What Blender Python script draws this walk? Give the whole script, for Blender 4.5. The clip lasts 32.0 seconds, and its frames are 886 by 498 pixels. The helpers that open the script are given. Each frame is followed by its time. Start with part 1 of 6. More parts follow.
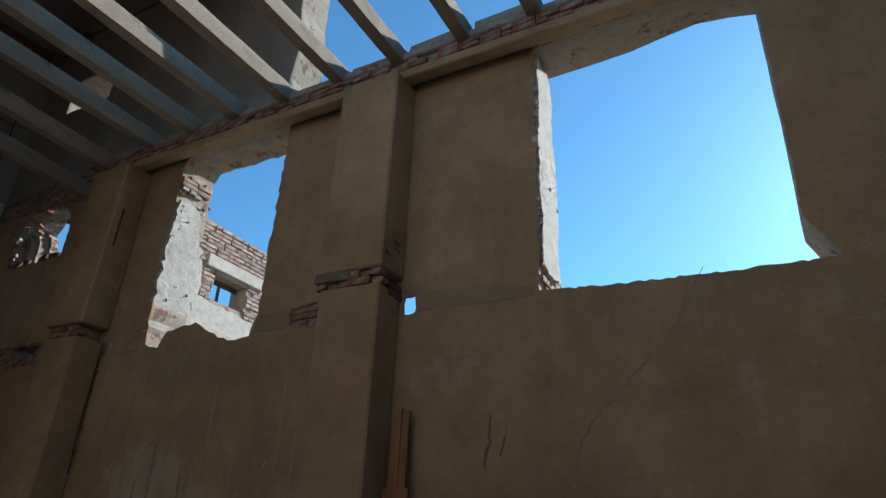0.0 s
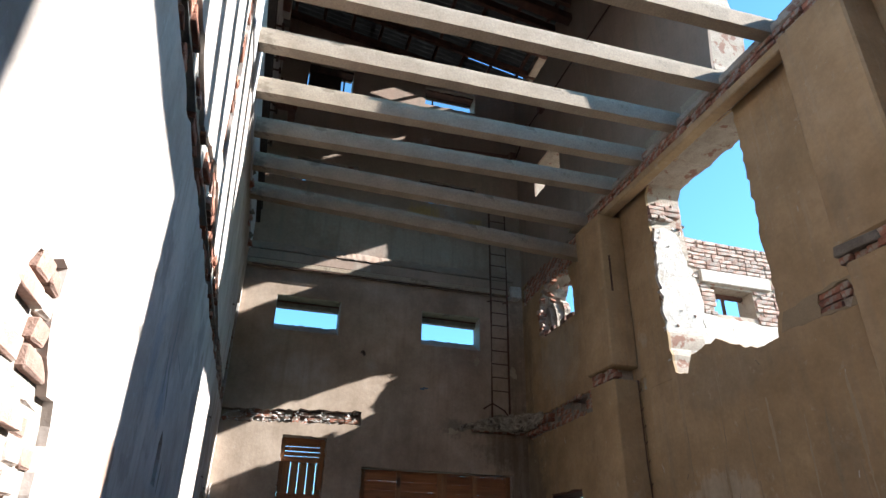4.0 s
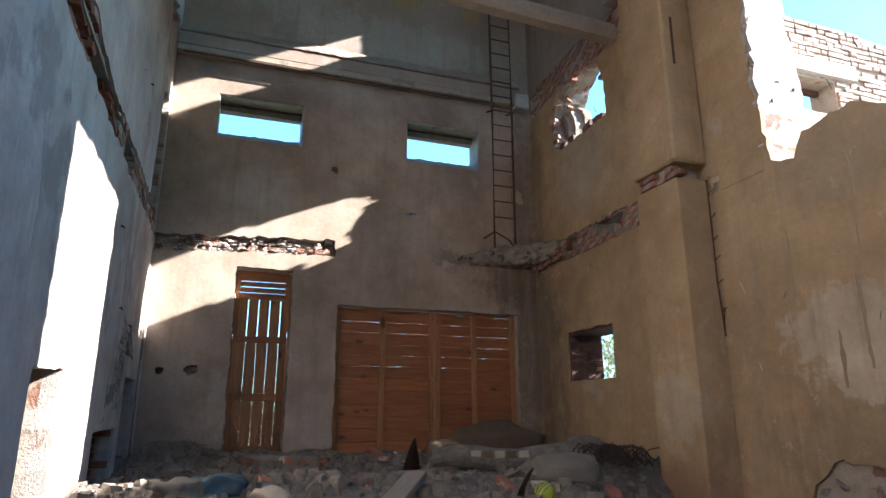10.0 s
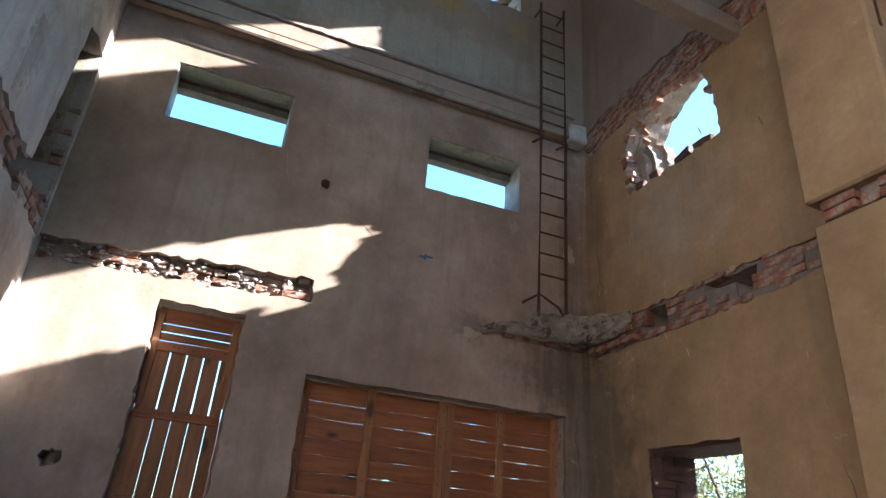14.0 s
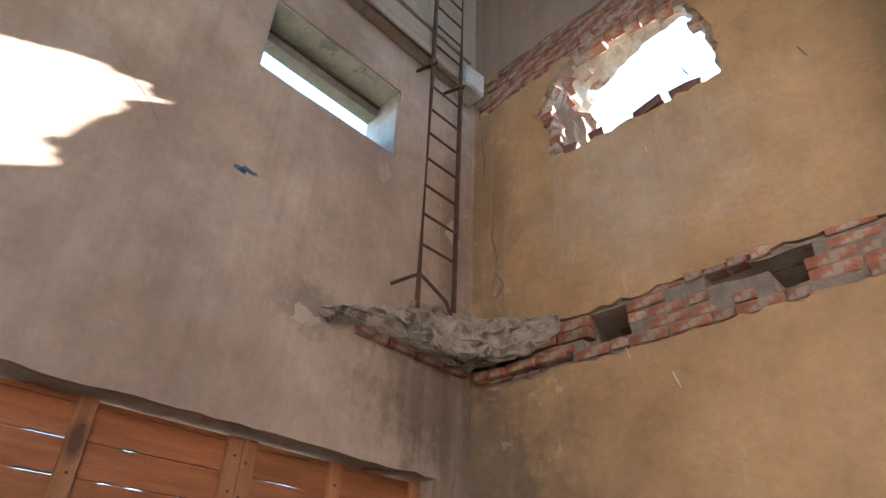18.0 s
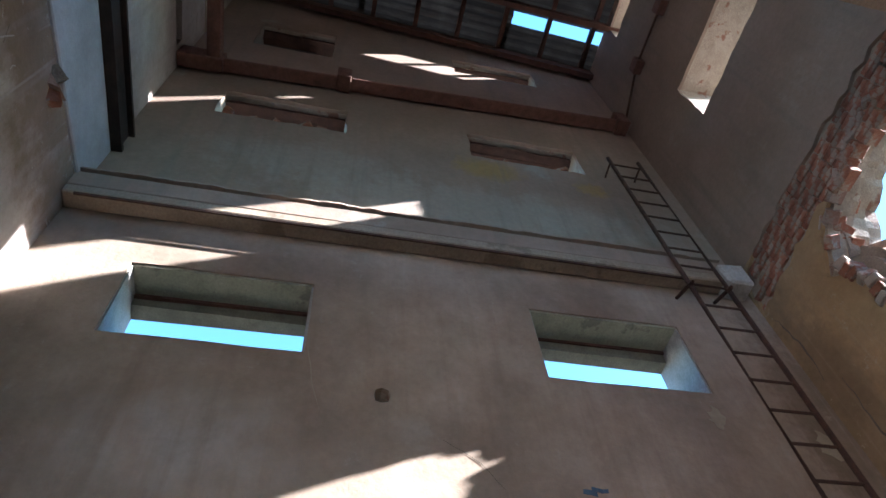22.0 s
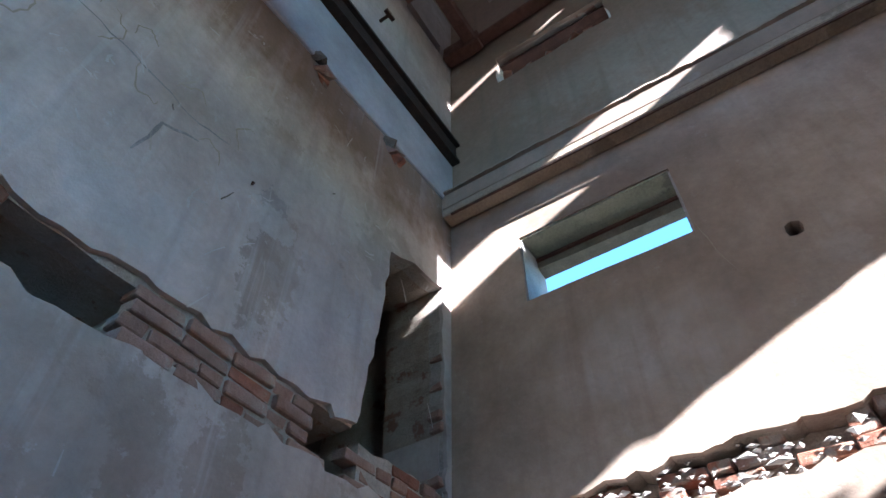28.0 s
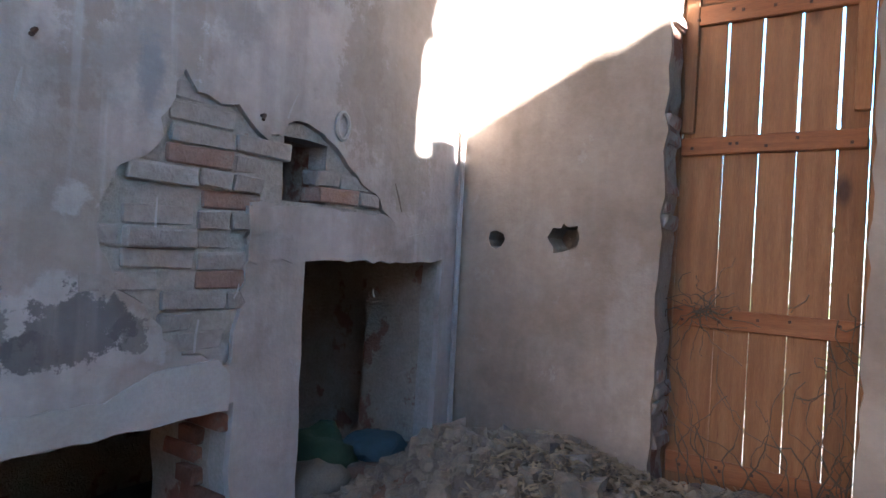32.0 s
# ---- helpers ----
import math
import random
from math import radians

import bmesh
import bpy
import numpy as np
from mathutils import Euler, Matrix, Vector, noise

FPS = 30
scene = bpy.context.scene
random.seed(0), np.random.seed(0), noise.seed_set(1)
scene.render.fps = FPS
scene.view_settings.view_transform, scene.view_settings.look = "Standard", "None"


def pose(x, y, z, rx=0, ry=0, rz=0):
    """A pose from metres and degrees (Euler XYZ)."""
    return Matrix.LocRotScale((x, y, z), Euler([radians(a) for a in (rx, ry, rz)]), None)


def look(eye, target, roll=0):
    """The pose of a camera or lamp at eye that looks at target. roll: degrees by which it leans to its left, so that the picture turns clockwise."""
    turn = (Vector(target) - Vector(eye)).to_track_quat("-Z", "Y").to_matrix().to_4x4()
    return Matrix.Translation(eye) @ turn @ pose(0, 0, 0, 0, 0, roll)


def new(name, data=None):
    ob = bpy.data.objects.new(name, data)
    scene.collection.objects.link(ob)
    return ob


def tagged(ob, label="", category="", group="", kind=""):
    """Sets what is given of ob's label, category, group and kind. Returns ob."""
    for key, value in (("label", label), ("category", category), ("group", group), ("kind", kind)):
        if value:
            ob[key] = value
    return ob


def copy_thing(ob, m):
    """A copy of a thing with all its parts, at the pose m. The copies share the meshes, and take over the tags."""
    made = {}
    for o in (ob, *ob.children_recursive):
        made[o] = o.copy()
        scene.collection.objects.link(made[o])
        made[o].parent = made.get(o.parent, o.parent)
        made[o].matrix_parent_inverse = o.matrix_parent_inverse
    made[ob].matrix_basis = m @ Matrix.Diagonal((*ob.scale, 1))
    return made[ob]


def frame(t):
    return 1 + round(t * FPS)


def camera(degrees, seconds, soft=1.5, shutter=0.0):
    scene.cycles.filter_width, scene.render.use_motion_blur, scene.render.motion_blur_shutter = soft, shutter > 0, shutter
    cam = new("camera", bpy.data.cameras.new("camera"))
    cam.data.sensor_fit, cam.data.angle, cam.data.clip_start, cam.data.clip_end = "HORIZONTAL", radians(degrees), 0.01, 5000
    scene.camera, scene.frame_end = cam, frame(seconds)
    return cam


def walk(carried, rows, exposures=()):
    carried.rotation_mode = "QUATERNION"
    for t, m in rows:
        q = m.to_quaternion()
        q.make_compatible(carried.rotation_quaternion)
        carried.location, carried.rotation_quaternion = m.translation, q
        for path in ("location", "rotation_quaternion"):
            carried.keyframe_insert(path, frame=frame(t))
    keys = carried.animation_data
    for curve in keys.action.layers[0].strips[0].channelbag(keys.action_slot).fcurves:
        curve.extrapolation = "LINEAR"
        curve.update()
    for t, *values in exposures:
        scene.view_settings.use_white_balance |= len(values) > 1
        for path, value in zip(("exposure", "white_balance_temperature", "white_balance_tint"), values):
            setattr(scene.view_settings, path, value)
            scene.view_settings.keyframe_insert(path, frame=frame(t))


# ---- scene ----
cam = camera(70.2, 32.0)
PATH = [
    (0, (0.18, 0.221, 1.481), (-0.677, 1.807, 2.346), 2.3),
    (0.5, (0.162, 0.235, 1.464), (-1.051, 1.562, 2.341), 4.0),
    (1, (0.149, 0.161, 1.475), (-1.313, 1.254, 2.291), 3.5),
    (1.5, (0.117, 0.214, 1.445), (-1.55, 1.018, 2.202), 3.3),
    (2, (0.087, 0.234, 1.449), (-1.646, 0.939, 2.157), 1.6),
    (2.5, (0.037, 0.272, 1.43), (-1.763, 0.836, 2.096), 1.7),
    (3, (-0.014, 0.302, 1.453), (-1.761, 0.814, 2.281), 0.1),
    (3.5, (-0.032, 0.281, 1.442), (-1.757, 0.758, 2.335), 1.3),
    (5.5, (0.062, 0.142, 1.386), (-1.652, 0.819, 2.161), -0.3),
    (6, (-0.027, 0.173, 1.353), (-1.804, 0.885, 1.933), 0.0),
    (6.5, (-0.182, 0.345, 1.352), (-2.062, 0.899, 1.751), 0.3),
    (7, (-0.518, 0.422, 1.313), (-2.37, 0.85, 1.935), 0.1),
    (7.5, (-0.817, 0.405, 1.305), (-2.679, 0.766, 1.939), 0.5),
    (8, (-1.149, 0.415, 1.364), (-2.993, 0.81, 2.03), 0.0),
    (8.5, (-1.476, 0.538, 1.36), (-3.374, 0.894, 1.88), 0.0),
    (9, (-1.849, 0.635, 1.389), (-3.74, 1.04, 1.899), 0.1),
    (9.5, (-2.244, 0.688, 1.379), (-4.104, 1.181, 1.922), 0.3),
    (10, (-2.583, 0.62, 1.394), (-4.408, 1.252, 1.914), -0.1),
    (10.5, (-3.035, 0.617, 1.43), (-4.871, 1.215, 1.95), 0.9),
    (11, (-3.464, 0.649, 1.419), (-5.255, 1.427, 1.854), -0.0),
    (11.5, (-3.854, 0.801, 1.46), (-5.665, 1.454, 2.004), 2.3),
    (12, (-4.189, 0.962, 1.489), (-5.954, 1.634, 2.146), 2.7),
    (12.5, (-4.526, 1.03, 1.507), (-6.247, 1.719, 2.258), 3.1),
    (13, (-4.852, 0.962, 1.569), (-6.471, 1.791, 2.401), 2.9),
    (13.5, (-5.159, 1.0, 1.566), (-6.851, 1.67, 2.397), 5.3),
    (14, (-5.475, 1.119, 1.627), (-7.172, 1.76, 2.469), 4.7),
    (14.5, (-5.917, 1.138, 1.61), (-7.604, 1.897, 2.37), 3.1),
    (16.5, (-7.322, 1.555, 1.765), (-8.808, 2.636, 2.557), 1.2),
    (17, (-7.696, 1.732, 1.852), (-9.015, 2.955, 2.727), -0.7),
    (17.5, (-8.125, 1.911, 1.917), (-9.349, 3.149, 2.901), 1.3),
    (18, (-8.407, 1.884, 2.032), (-9.595, 3.087, 3.1), 2.4),
    (18.5, (-8.562, 1.833, 2.182), (-9.673, 3.048, 3.316), 2.8),
    (19, (-8.624, 1.807, 2.23), (-9.702, 2.983, 3.436), 3.7),
    (19.5, (-8.649, 1.816, 2.265), (-9.673, 2.911, 3.589), 1.3),
    (20, (-8.628, 1.832, 2.293), (-9.629, 2.835, 3.705), -0.3),
    (20.5, (-8.629, 1.832, 2.303), (-9.648, 2.756, 3.755), -4.5),
    (21, (-8.614, 1.793, 2.313), (-9.624, 2.669, 3.8), -6.5),
    (21.5, (-8.58, 1.717, 2.359), (-9.639, 2.364, 3.928), -8.9),
    (22, (-8.531, 1.519, 2.378), (-9.624, 1.88, 4.014), -7.3),
    (22.5, (-8.498, 1.52, 2.353), (-9.551, 1.572, 4.053), -0.5),
    (23, (-8.491, 1.526, 2.292), (-9.448, 1.492, 4.048), 2.2),
    (23.5, (-8.393, 1.581, 2.257), (-9.14, 1.383, 4.102), 11.2),
    (24, (-8.345, 1.625, 2.239), (-9.032, 1.514, 4.114), 2.2),
    (24.5, (-8.323, 1.651, 2.255), (-8.958, 1.532, 4.148), -3.1),
    (26.5, (-8.248, 1.595, 2.243), (-8.993, 1.316, 4.078), -13.6),
    (27, (-8.275, 1.582, 2.237), (-9.063, 1.259, 4.047), -11.4),
    (27.5, (-8.3, 1.615, 2.234), (-9.287, 1.101, 3.895), -5.1),
    (28, (-8.316, 1.607, 2.216), (-9.43, 0.849, 3.694), 0.7),
    (28.5, (-8.35, 1.599, 2.189), (-9.566, 0.711, 3.505), 4.8),
    (29, (-8.368, 1.584, 2.153), (-9.707, 0.646, 3.305), 5.1),
    (29.5, (-8.388, 1.591, 2.111), (-9.792, 0.547, 3.08), 4.3),
    (30, (-8.386, 1.56, 2.064), (-9.832, 0.415, 2.838), 5.9),
    (30.5, (-8.393, 1.582, 2.01), (-9.883, 0.387, 2.603), 4.5),
    (31, (-8.407, 1.578, 1.973), (-9.937, 0.318, 2.243), 3.5),
    (31.5, (-8.429, 1.581, 1.947), (-9.987, 0.328, 1.962), 3.4),
    (32, (-8.551, 1.503, 1.908), (-10.188, 0.353, 1.914), 3.1),
]
EXPOSURES = [(0.0, 1.11, 6150, 6), (1.0, 2.38, 6550, 6), (2.0, 2.59, 6550, 9), (3.0, 2.39, 6450, 10), (6.0, 2.34, 6450, 10), (7.0, 2.52, 6450, 11), (8.0, 2.44, 6450, 12),
             (9.0, 3.04, 6550, 12), (10.0, 3.19, 6450, 12), (11.0, 3.29, 6550, 13), (12.0, 3.51, 6600, 14), (13.0, 3.41, 6500, 16), (14.0, 3.44, 6500, 15), (16.5, 4.32, 7100, 17),
             (18.0, 4.67, 7100, 18), (19.0, 3.89, 6500, 15), (20.0, 2.99, 5950, 11), (21.0, 2.94, 5950, 12), (22.0, 3.44, 6100, 15), (23.0, 3.81, 6500, 20), (24.5, 4.20, 6600, 19),
             (27.0, 4.22, 6600, 22), (28.0, 3.64, 5900, 17), (29.0, 3.08, 5500, 12), (30.0, 2.69, 5500, 11), (31.0, 3.01, 5550, 10), (31.6, 3.89, 6050, 13), (32.0, 4.67, 6300, 16)]
walk(cam, [(t, look(eye, target, roll)) for t, eye, target, roll in PATH], exposures=EXPOSURES)


# ---- light ----
SUN_WAY = Vector((-1.72, -5.56, -2.95)).normalized()      # the way that sunlight travels
sun_data = bpy.data.lights.new("sun", "SUN")
sun_data.energy, sun_data.angle, sun_data.color = 5.0, radians(0.53), (1.0, 0.975, 0.93)
sun = new("sun", sun_data)
sun.matrix_world = look(Vector((0, 0, 30)) - SUN_WAY * 20, Vector((0, 0, 30)))
world = bpy.data.worlds.new("sky")
scene.world = world
world.use_nodes = True
wn = world.node_tree
sky = wn.nodes.new("ShaderNodeTexSky")
sky.sky_type, sky.sun_disc = "NISHITA", False
sky.sun_elevation = math.asin(-SUN_WAY.z)
sky.sun_rotation = math.atan2(-SUN_WAY.x, -SUN_WAY.y)
sky.air_density, sky.dust_density, sky.ozone_density = 1.0, 0.3, 2.5
wn.nodes["Background"].inputs[1].default_value = 0.092
tint = wn.nodes.new("ShaderNodeMix")
tint.data_type, tint.blend_type = "RGBA", "MULTIPLY"
tint.inputs[0].default_value, tint.inputs[7].default_value = 1.0, (0.51, 0.87, 1.0, 1)
wn.links.new(sky.outputs[0], tint.inputs[6])
wn.links.new(tint.outputs[2], wn.nodes["Background"].inputs[0])


# ---- materials ----
XW = -11.33
def ramp_stops(node, stops):
    els = node.color_ramp.elements
    while len(els) < len(stops):
        els.new(0.5)
    for e, (p, c) in zip(els, stops):
        e.position, e.color = p, (*c, 1) if len(c) == 3 else c


def mat(name, tones, scale=1.0, rough=0.9, bump=0.3, fine=40.0, metal=0.0, blotch=None, blotch_scale=0.6, cover=0.55, streak=None, vary=0.0, grain=(1, 1, 1), speck=1.0, spots=(), drip=None, knots=None):
    """Grain over three tones, larger blotches, drip streaks, and a shade that varies from piece to piece."""
    m = bpy.data.materials.new(name)
    m.use_nodes = True
    nt = m.node_tree
    N, L = nt.nodes, nt.links
    bsdf = N["Principled BSDF"]
    bsdf.inputs["Roughness"].default_value, bsdf.inputs["Metallic"].default_value = rough, metal
    co = N.new("ShaderNodeTexCoord")
    mp = N.new("ShaderNodeMapping")
    mp.inputs["Scale"].default_value = grain
    L.new(co.outputs["Object"], mp.inputs[0])

    co_out = N.new("ShaderNodeMapping")
    L.new(co.outputs["Object"], co_out.inputs[0])
    tall = N.new("ShaderNodeMapping")
    tall.inputs["Scale"].default_value = (7, 7, 0.9)
    L.new(co.outputs["Object"], tall.inputs[0])

    def calc(kind, *args):
        n = N.new("ShaderNodeMath")
        n.operation = kind
        for k, v in enumerate(args):
            if hasattr(v, "node"):
                L.new(v, n.inputs[k])
            else:
                n.inputs[k].default_value = v
        return n.outputs[0]

    def noise_tex(sc, detail=6.0, rgh=0.6, src=None):
        n = N.new("ShaderNodeTexNoise")
        n.inputs["Scale"].default_value, n.inputs["Detail"].default_value, n.inputs["Roughness"].default_value = sc, detail, rgh
        L.new((src or mp).outputs[0], n.inputs[0])
        return n
    a = noise_tex(3.0 * scale)
    r = N.new("ShaderNodeValToRGB")
    k = len(tones)
    ramp_stops(r, [(0.28 + 0.44 * i / max(1, k - 1), c) for i, c in enumerate(tones)])
    L.new(a.outputs[0], r.inputs[0])
    colour = r.outputs[0]

    def mix(fac, c2, kind="MIX"):
        nonlocal colour
        x = N.new("ShaderNodeMix")
        x.data_type, x.blend_type = "RGBA", kind
        if hasattr(fac, "node"):
            L.new(fac, x.inputs[0])
        else:
            x.inputs[0].default_value = fac
        L.new(colour, x.inputs[6])
        if hasattr(c2, "node"):
            L.new(c2, x.inputs[7])
        else:
            x.inputs[7].default_value = (*c2, 1)
        colour = x.outputs[2]
    if blotch:
        b = noise_tex(blotch_scale, 8.0, 0.62)
        br = N.new("ShaderNodeValToRGB")
        ramp_stops(br, [(cover, (0, 0, 0)), (cover + 0.045, (1, 1, 1))])
        L.new(b.outputs[0], br.inputs[0])
        mix(br.outputs[0], blotch)
    if spots:
        sn2 = noise_tex(4.5, 9.0, 0.68, co_out)
        sn3 = noise_tex(1.0, 4.0, 0.6, tall)
        sn4 = noise_tex(16.0, 7.0, 0.68, co_out)
        small = calc("ADD", calc("MULTIPLY", calc("SUBTRACT", sn2.outputs[0], 0.5), 1.0), calc("MULTIPLY", calc("SUBTRACT", sn4.outputs[0], 0.5), 2.4))
        both = calc("ADD", calc("MULTIPLY", calc("SUBTRACT", sn2.outputs[0], 0.5), 1.9), calc("MULTIPLY", calc("SUBTRACT", sn3.outputs[0], 0.5), 1.1))
        for (cx, cy, cz, rx, ry, rz, tone, force, edge) in spots:
            sm2 = N.new("ShaderNodeMapping")
            sm2.inputs["Scale"].default_value = (1 / rx, 1 / ry, 1 / rz)
            sm2.inputs["Location"].default_value = (-cx / rx, -cy / ry, -cz / rz)
            L.new(co.outputs["Object"], sm2.inputs[0])
            ln = N.new("ShaderNodeVectorMath")
            ln.operation = "LENGTH"
            L.new(sm2.outputs[0], ln.inputs[0])
            mr = N.new("ShaderNodeMapRange")
            mr.inputs[1].default_value, mr.inputs[2].default_value = 0.9 - edge, 0.9 + edge
            mr.inputs[3].default_value, mr.inputs[4].default_value = force, 0.0
            L.new(calc("ADD", ln.outputs["Value"], small if min(rx, ry, rz) < 0.2 else both), mr.inputs[0])
            mix(mr.outputs[0], tone)
    if drip:
        dm = N.new("ShaderNodeMapping")
        dm.inputs["Scale"].default_value = (11, 11, 0.45)
        L.new(co.outputs["Object"], dm.inputs[0])
        dn = noise_tex(1.7, 3.0, 0.5, dm)
        gate_n = noise_tex(0.9, 4.0, 0.6, co_out)
        dr = N.new("ShaderNodeValToRGB")
        ramp_stops(dr, [(0.57, (0, 0, 0)), (0.68, (1, 1, 1))])
        L.new(dn.outputs[0], dr.inputs[0])
        gr = N.new("ShaderNodeValToRGB")
        ramp_stops(gr, [(0.44, (0, 0, 0)), (0.58, (0.8, 0.8, 0.8))])
        L.new(gate_n.outputs[0], gr.inputs[0])
        mix(calc("MULTIPLY", calc("MULTIPLY", dr.outputs[0], gr.outputs[0]), 0.65 if drip[0] > 0.55 else 0.3), drip)
        cn = noise_tex(7.0, 8.0, 0.75, co_out)
        cr = N.new("ShaderNodeValToRGB")
        ramp_stops(cr, [(0.61, (0, 0, 0)), (0.66, (0.7, 0.7, 0.7))])
        L.new(cn.outputs[0], cr.inputs[0])
        mix(cr.outputs[0], drip)
    if knots:
        vo = N.new("ShaderNodeTexVoronoi")
        vo.inputs["Scale"].default_value = knots
        kmap = N.new("ShaderNodeMapping")
        kmap.inputs["Scale"].default_value = [1.0 if g > 2 else 0.45 for g in grain]
        L.new(co.outputs["Object"], kmap.inputs[0])
        L.new(kmap.outputs[0], vo.inputs[0])
        kr = N.new("ShaderNodeValToRGB")
        ramp_stops(kr, [(0.07, (1, 1, 1)), (0.16, (0, 0, 0))])
        L.new(vo.outputs["Distance"], kr.inputs[0])
        mix(kr.outputs[0], (0.10, 0.04, 0.02))
    if streak:
        sm = N.new("ShaderNodeMapping")
        sm.inputs["Scale"].default_value = (5, 5, 0.35)
        L.new(co.outputs["Object"], sm.inputs[0])
        sn = noise_tex(1.6, 5.0, 0.55, sm)
        sr = N.new("ShaderNodeValToRGB")
        ramp_stops(sr, [(0.52, (0, 0, 0)), (0.75, (0.75, 0.75, 0.75))])
        L.new(sn.outputs[0], sr.inputs[0])
        mix(sr.outputs[0], streak)
    if speck < 0.5:
        for sc, lo, hi in ((0.9, 0.80, 1.12), (3.4, 0.86, 1.08)):
            cl = noise_tex(sc, 6.0, 0.62, co_out)
            clr = N.new("ShaderNodeValToRGB")
            ramp_stops(clr, [(0.32, (lo, lo * 0.985, lo * 0.96)), (0.68, (hi, hi, hi))])
            L.new(cl.outputs[0], clr.inputs[0])
            mix(1.0, clr.outputs[0], "MULTIPLY")
    f = noise_tex(fine * scale, 4.0, 0.7)
    fr = N.new("ShaderNodeValToRGB")
    ramp_stops(fr, [(0.3, (1 - 0.28 * speck, 1 - 0.28 * speck, 1 - 0.28 * speck)), (0.7, (1 + 0.12 * speck, 1 + 0.12 * speck, 1 + 0.12 * speck))])
    L.new(f.outputs[0], fr.inputs[0])
    mix(0.8, fr.outputs[0], "MULTIPLY")
    if vary:
        oi = N.new("ShaderNodeObjectInfo")
        vr = N.new("ShaderNodeValToRGB")
        ramp_stops(vr, [(0.0, (1 - vary, 1 - vary, 1 - vary)), (1.0, (1 + vary, 1 + vary, 1 + vary))])
        L.new(oi.outputs["Random"], vr.inputs[0])
        mix(1.0, vr.outputs[0], "MULTIPLY")
    mix(1.0, (0.74, 0.74, 0.74), "MULTIPLY")
    L.new(colour, bsdf.inputs["Base Color"])
    if bump:
        bp = N.new("ShaderNodeBump")
        bp.inputs["Strength"].default_value, bp.inputs["Distance"].default_value = bump, 0.02
        add = N.new("ShaderNodeMath")
        add.operation = "ADD"
        L.new(a.outputs[0], add.inputs[0])
        L.new(f.outputs[0], add.inputs[1])
        L.new(add.outputs[0], bp.inputs["Height"])
        L.new(bp.outputs[0], bsdf.inputs["Normal"])
    return m


# the second tone is a soft-edged dark brown for the far right corner
TAN, CORNERDARK, SCAR, PALE = (0.40, 0.335, 0.295), (0.17, 0.13, 0.09), (0.14, 0.135, 0.14), (0.58, 0.555, 0.55)
OCHRE = mat("ochre_plaster", [(0.36, 0.24, 0.13), (0.435, 0.30, 0.168), (0.48, 0.345, 0.21)], 0.35, 0.93, 0.16, 60, blotch=(0.46, 0.375, 0.275), blotch_scale=0.8, cover=0.62, streak=(0.35, 0.265, 0.175), speck=0.45, drip=(0.48, 0.395, 0.29),
            spots=((-11.2, 5.2, 2.75, 0.55, 9, 0.75, (0.285, 0.235, 0.165), 0.8, 0.06), (-11.25, 5.2, 2.0, 0.42, 9, 0.8, (0.275, 0.225, 0.16), 0.75, 0.06), (-7.8, 4.8, 1.5, 0.35, 1, 0.4, (0.47, 0.385, 0.28), 0.7, 0.12), (-11.15, 5.2, 2.5, 0.75, 9, 1.4, CORNERDARK, 0.6, 0.35), (-11.2, 5.2, 5.0, 0.3, 9, 1.3, CORNERDARK, 0.55, 0.3), (-10.9, 5.2, 1.5, 0.35, 9, 0.6, CORNERDARK, 0.5, 0.3), (-5.6, 5.2, 1.15, 1.7, 9, 0.45, (0.25, 0.18, 0.11), 0.7, 0.25), (-5.4, 5.2, 1.75, 1.2, 9, 0.25, (0.53, 0.44, 0.335), 0.75, 0.12),
                   (-6.1, 5.2, 2.1, 0.7, 9, 0.35, (0.53, 0.44, 0.335), 0.8, 0.12), (-4.6, 5.2, 2.1, 0.5, 9, 0.5, (0.28, 0.19, 0.11), 0.5, 0.3), (-9.8, 5.2, 4.75, 0.7, 9, 0.6, (0.43, 0.38, 0.31), 0.6, 0.4), (-4.0, 5.2, 1.6, 0.5, 9, 0.4, (0.50, 0.41, 0.30), 0.6, 0.2), (-1.5, 5.2, 1.6, 1.0, 9, 0.5, (0.28, 0.21, 0.13), 0.5, 0.35), (-5.9, 5.2, 3.4, 0.8, 9, 0.35, (0.33, 0.26, 0.18), 0.6, 0.35), (-0.3, 5.2, 3.3, 1.1, 9, 0.25, (0.33, 0.25, 0.17), 0.5, 0.35), (-7.8, 4.8, 0.65, 0.5, 1, 0.35, (0.33, 0.17, 0.11), 0.6, 0.2)))
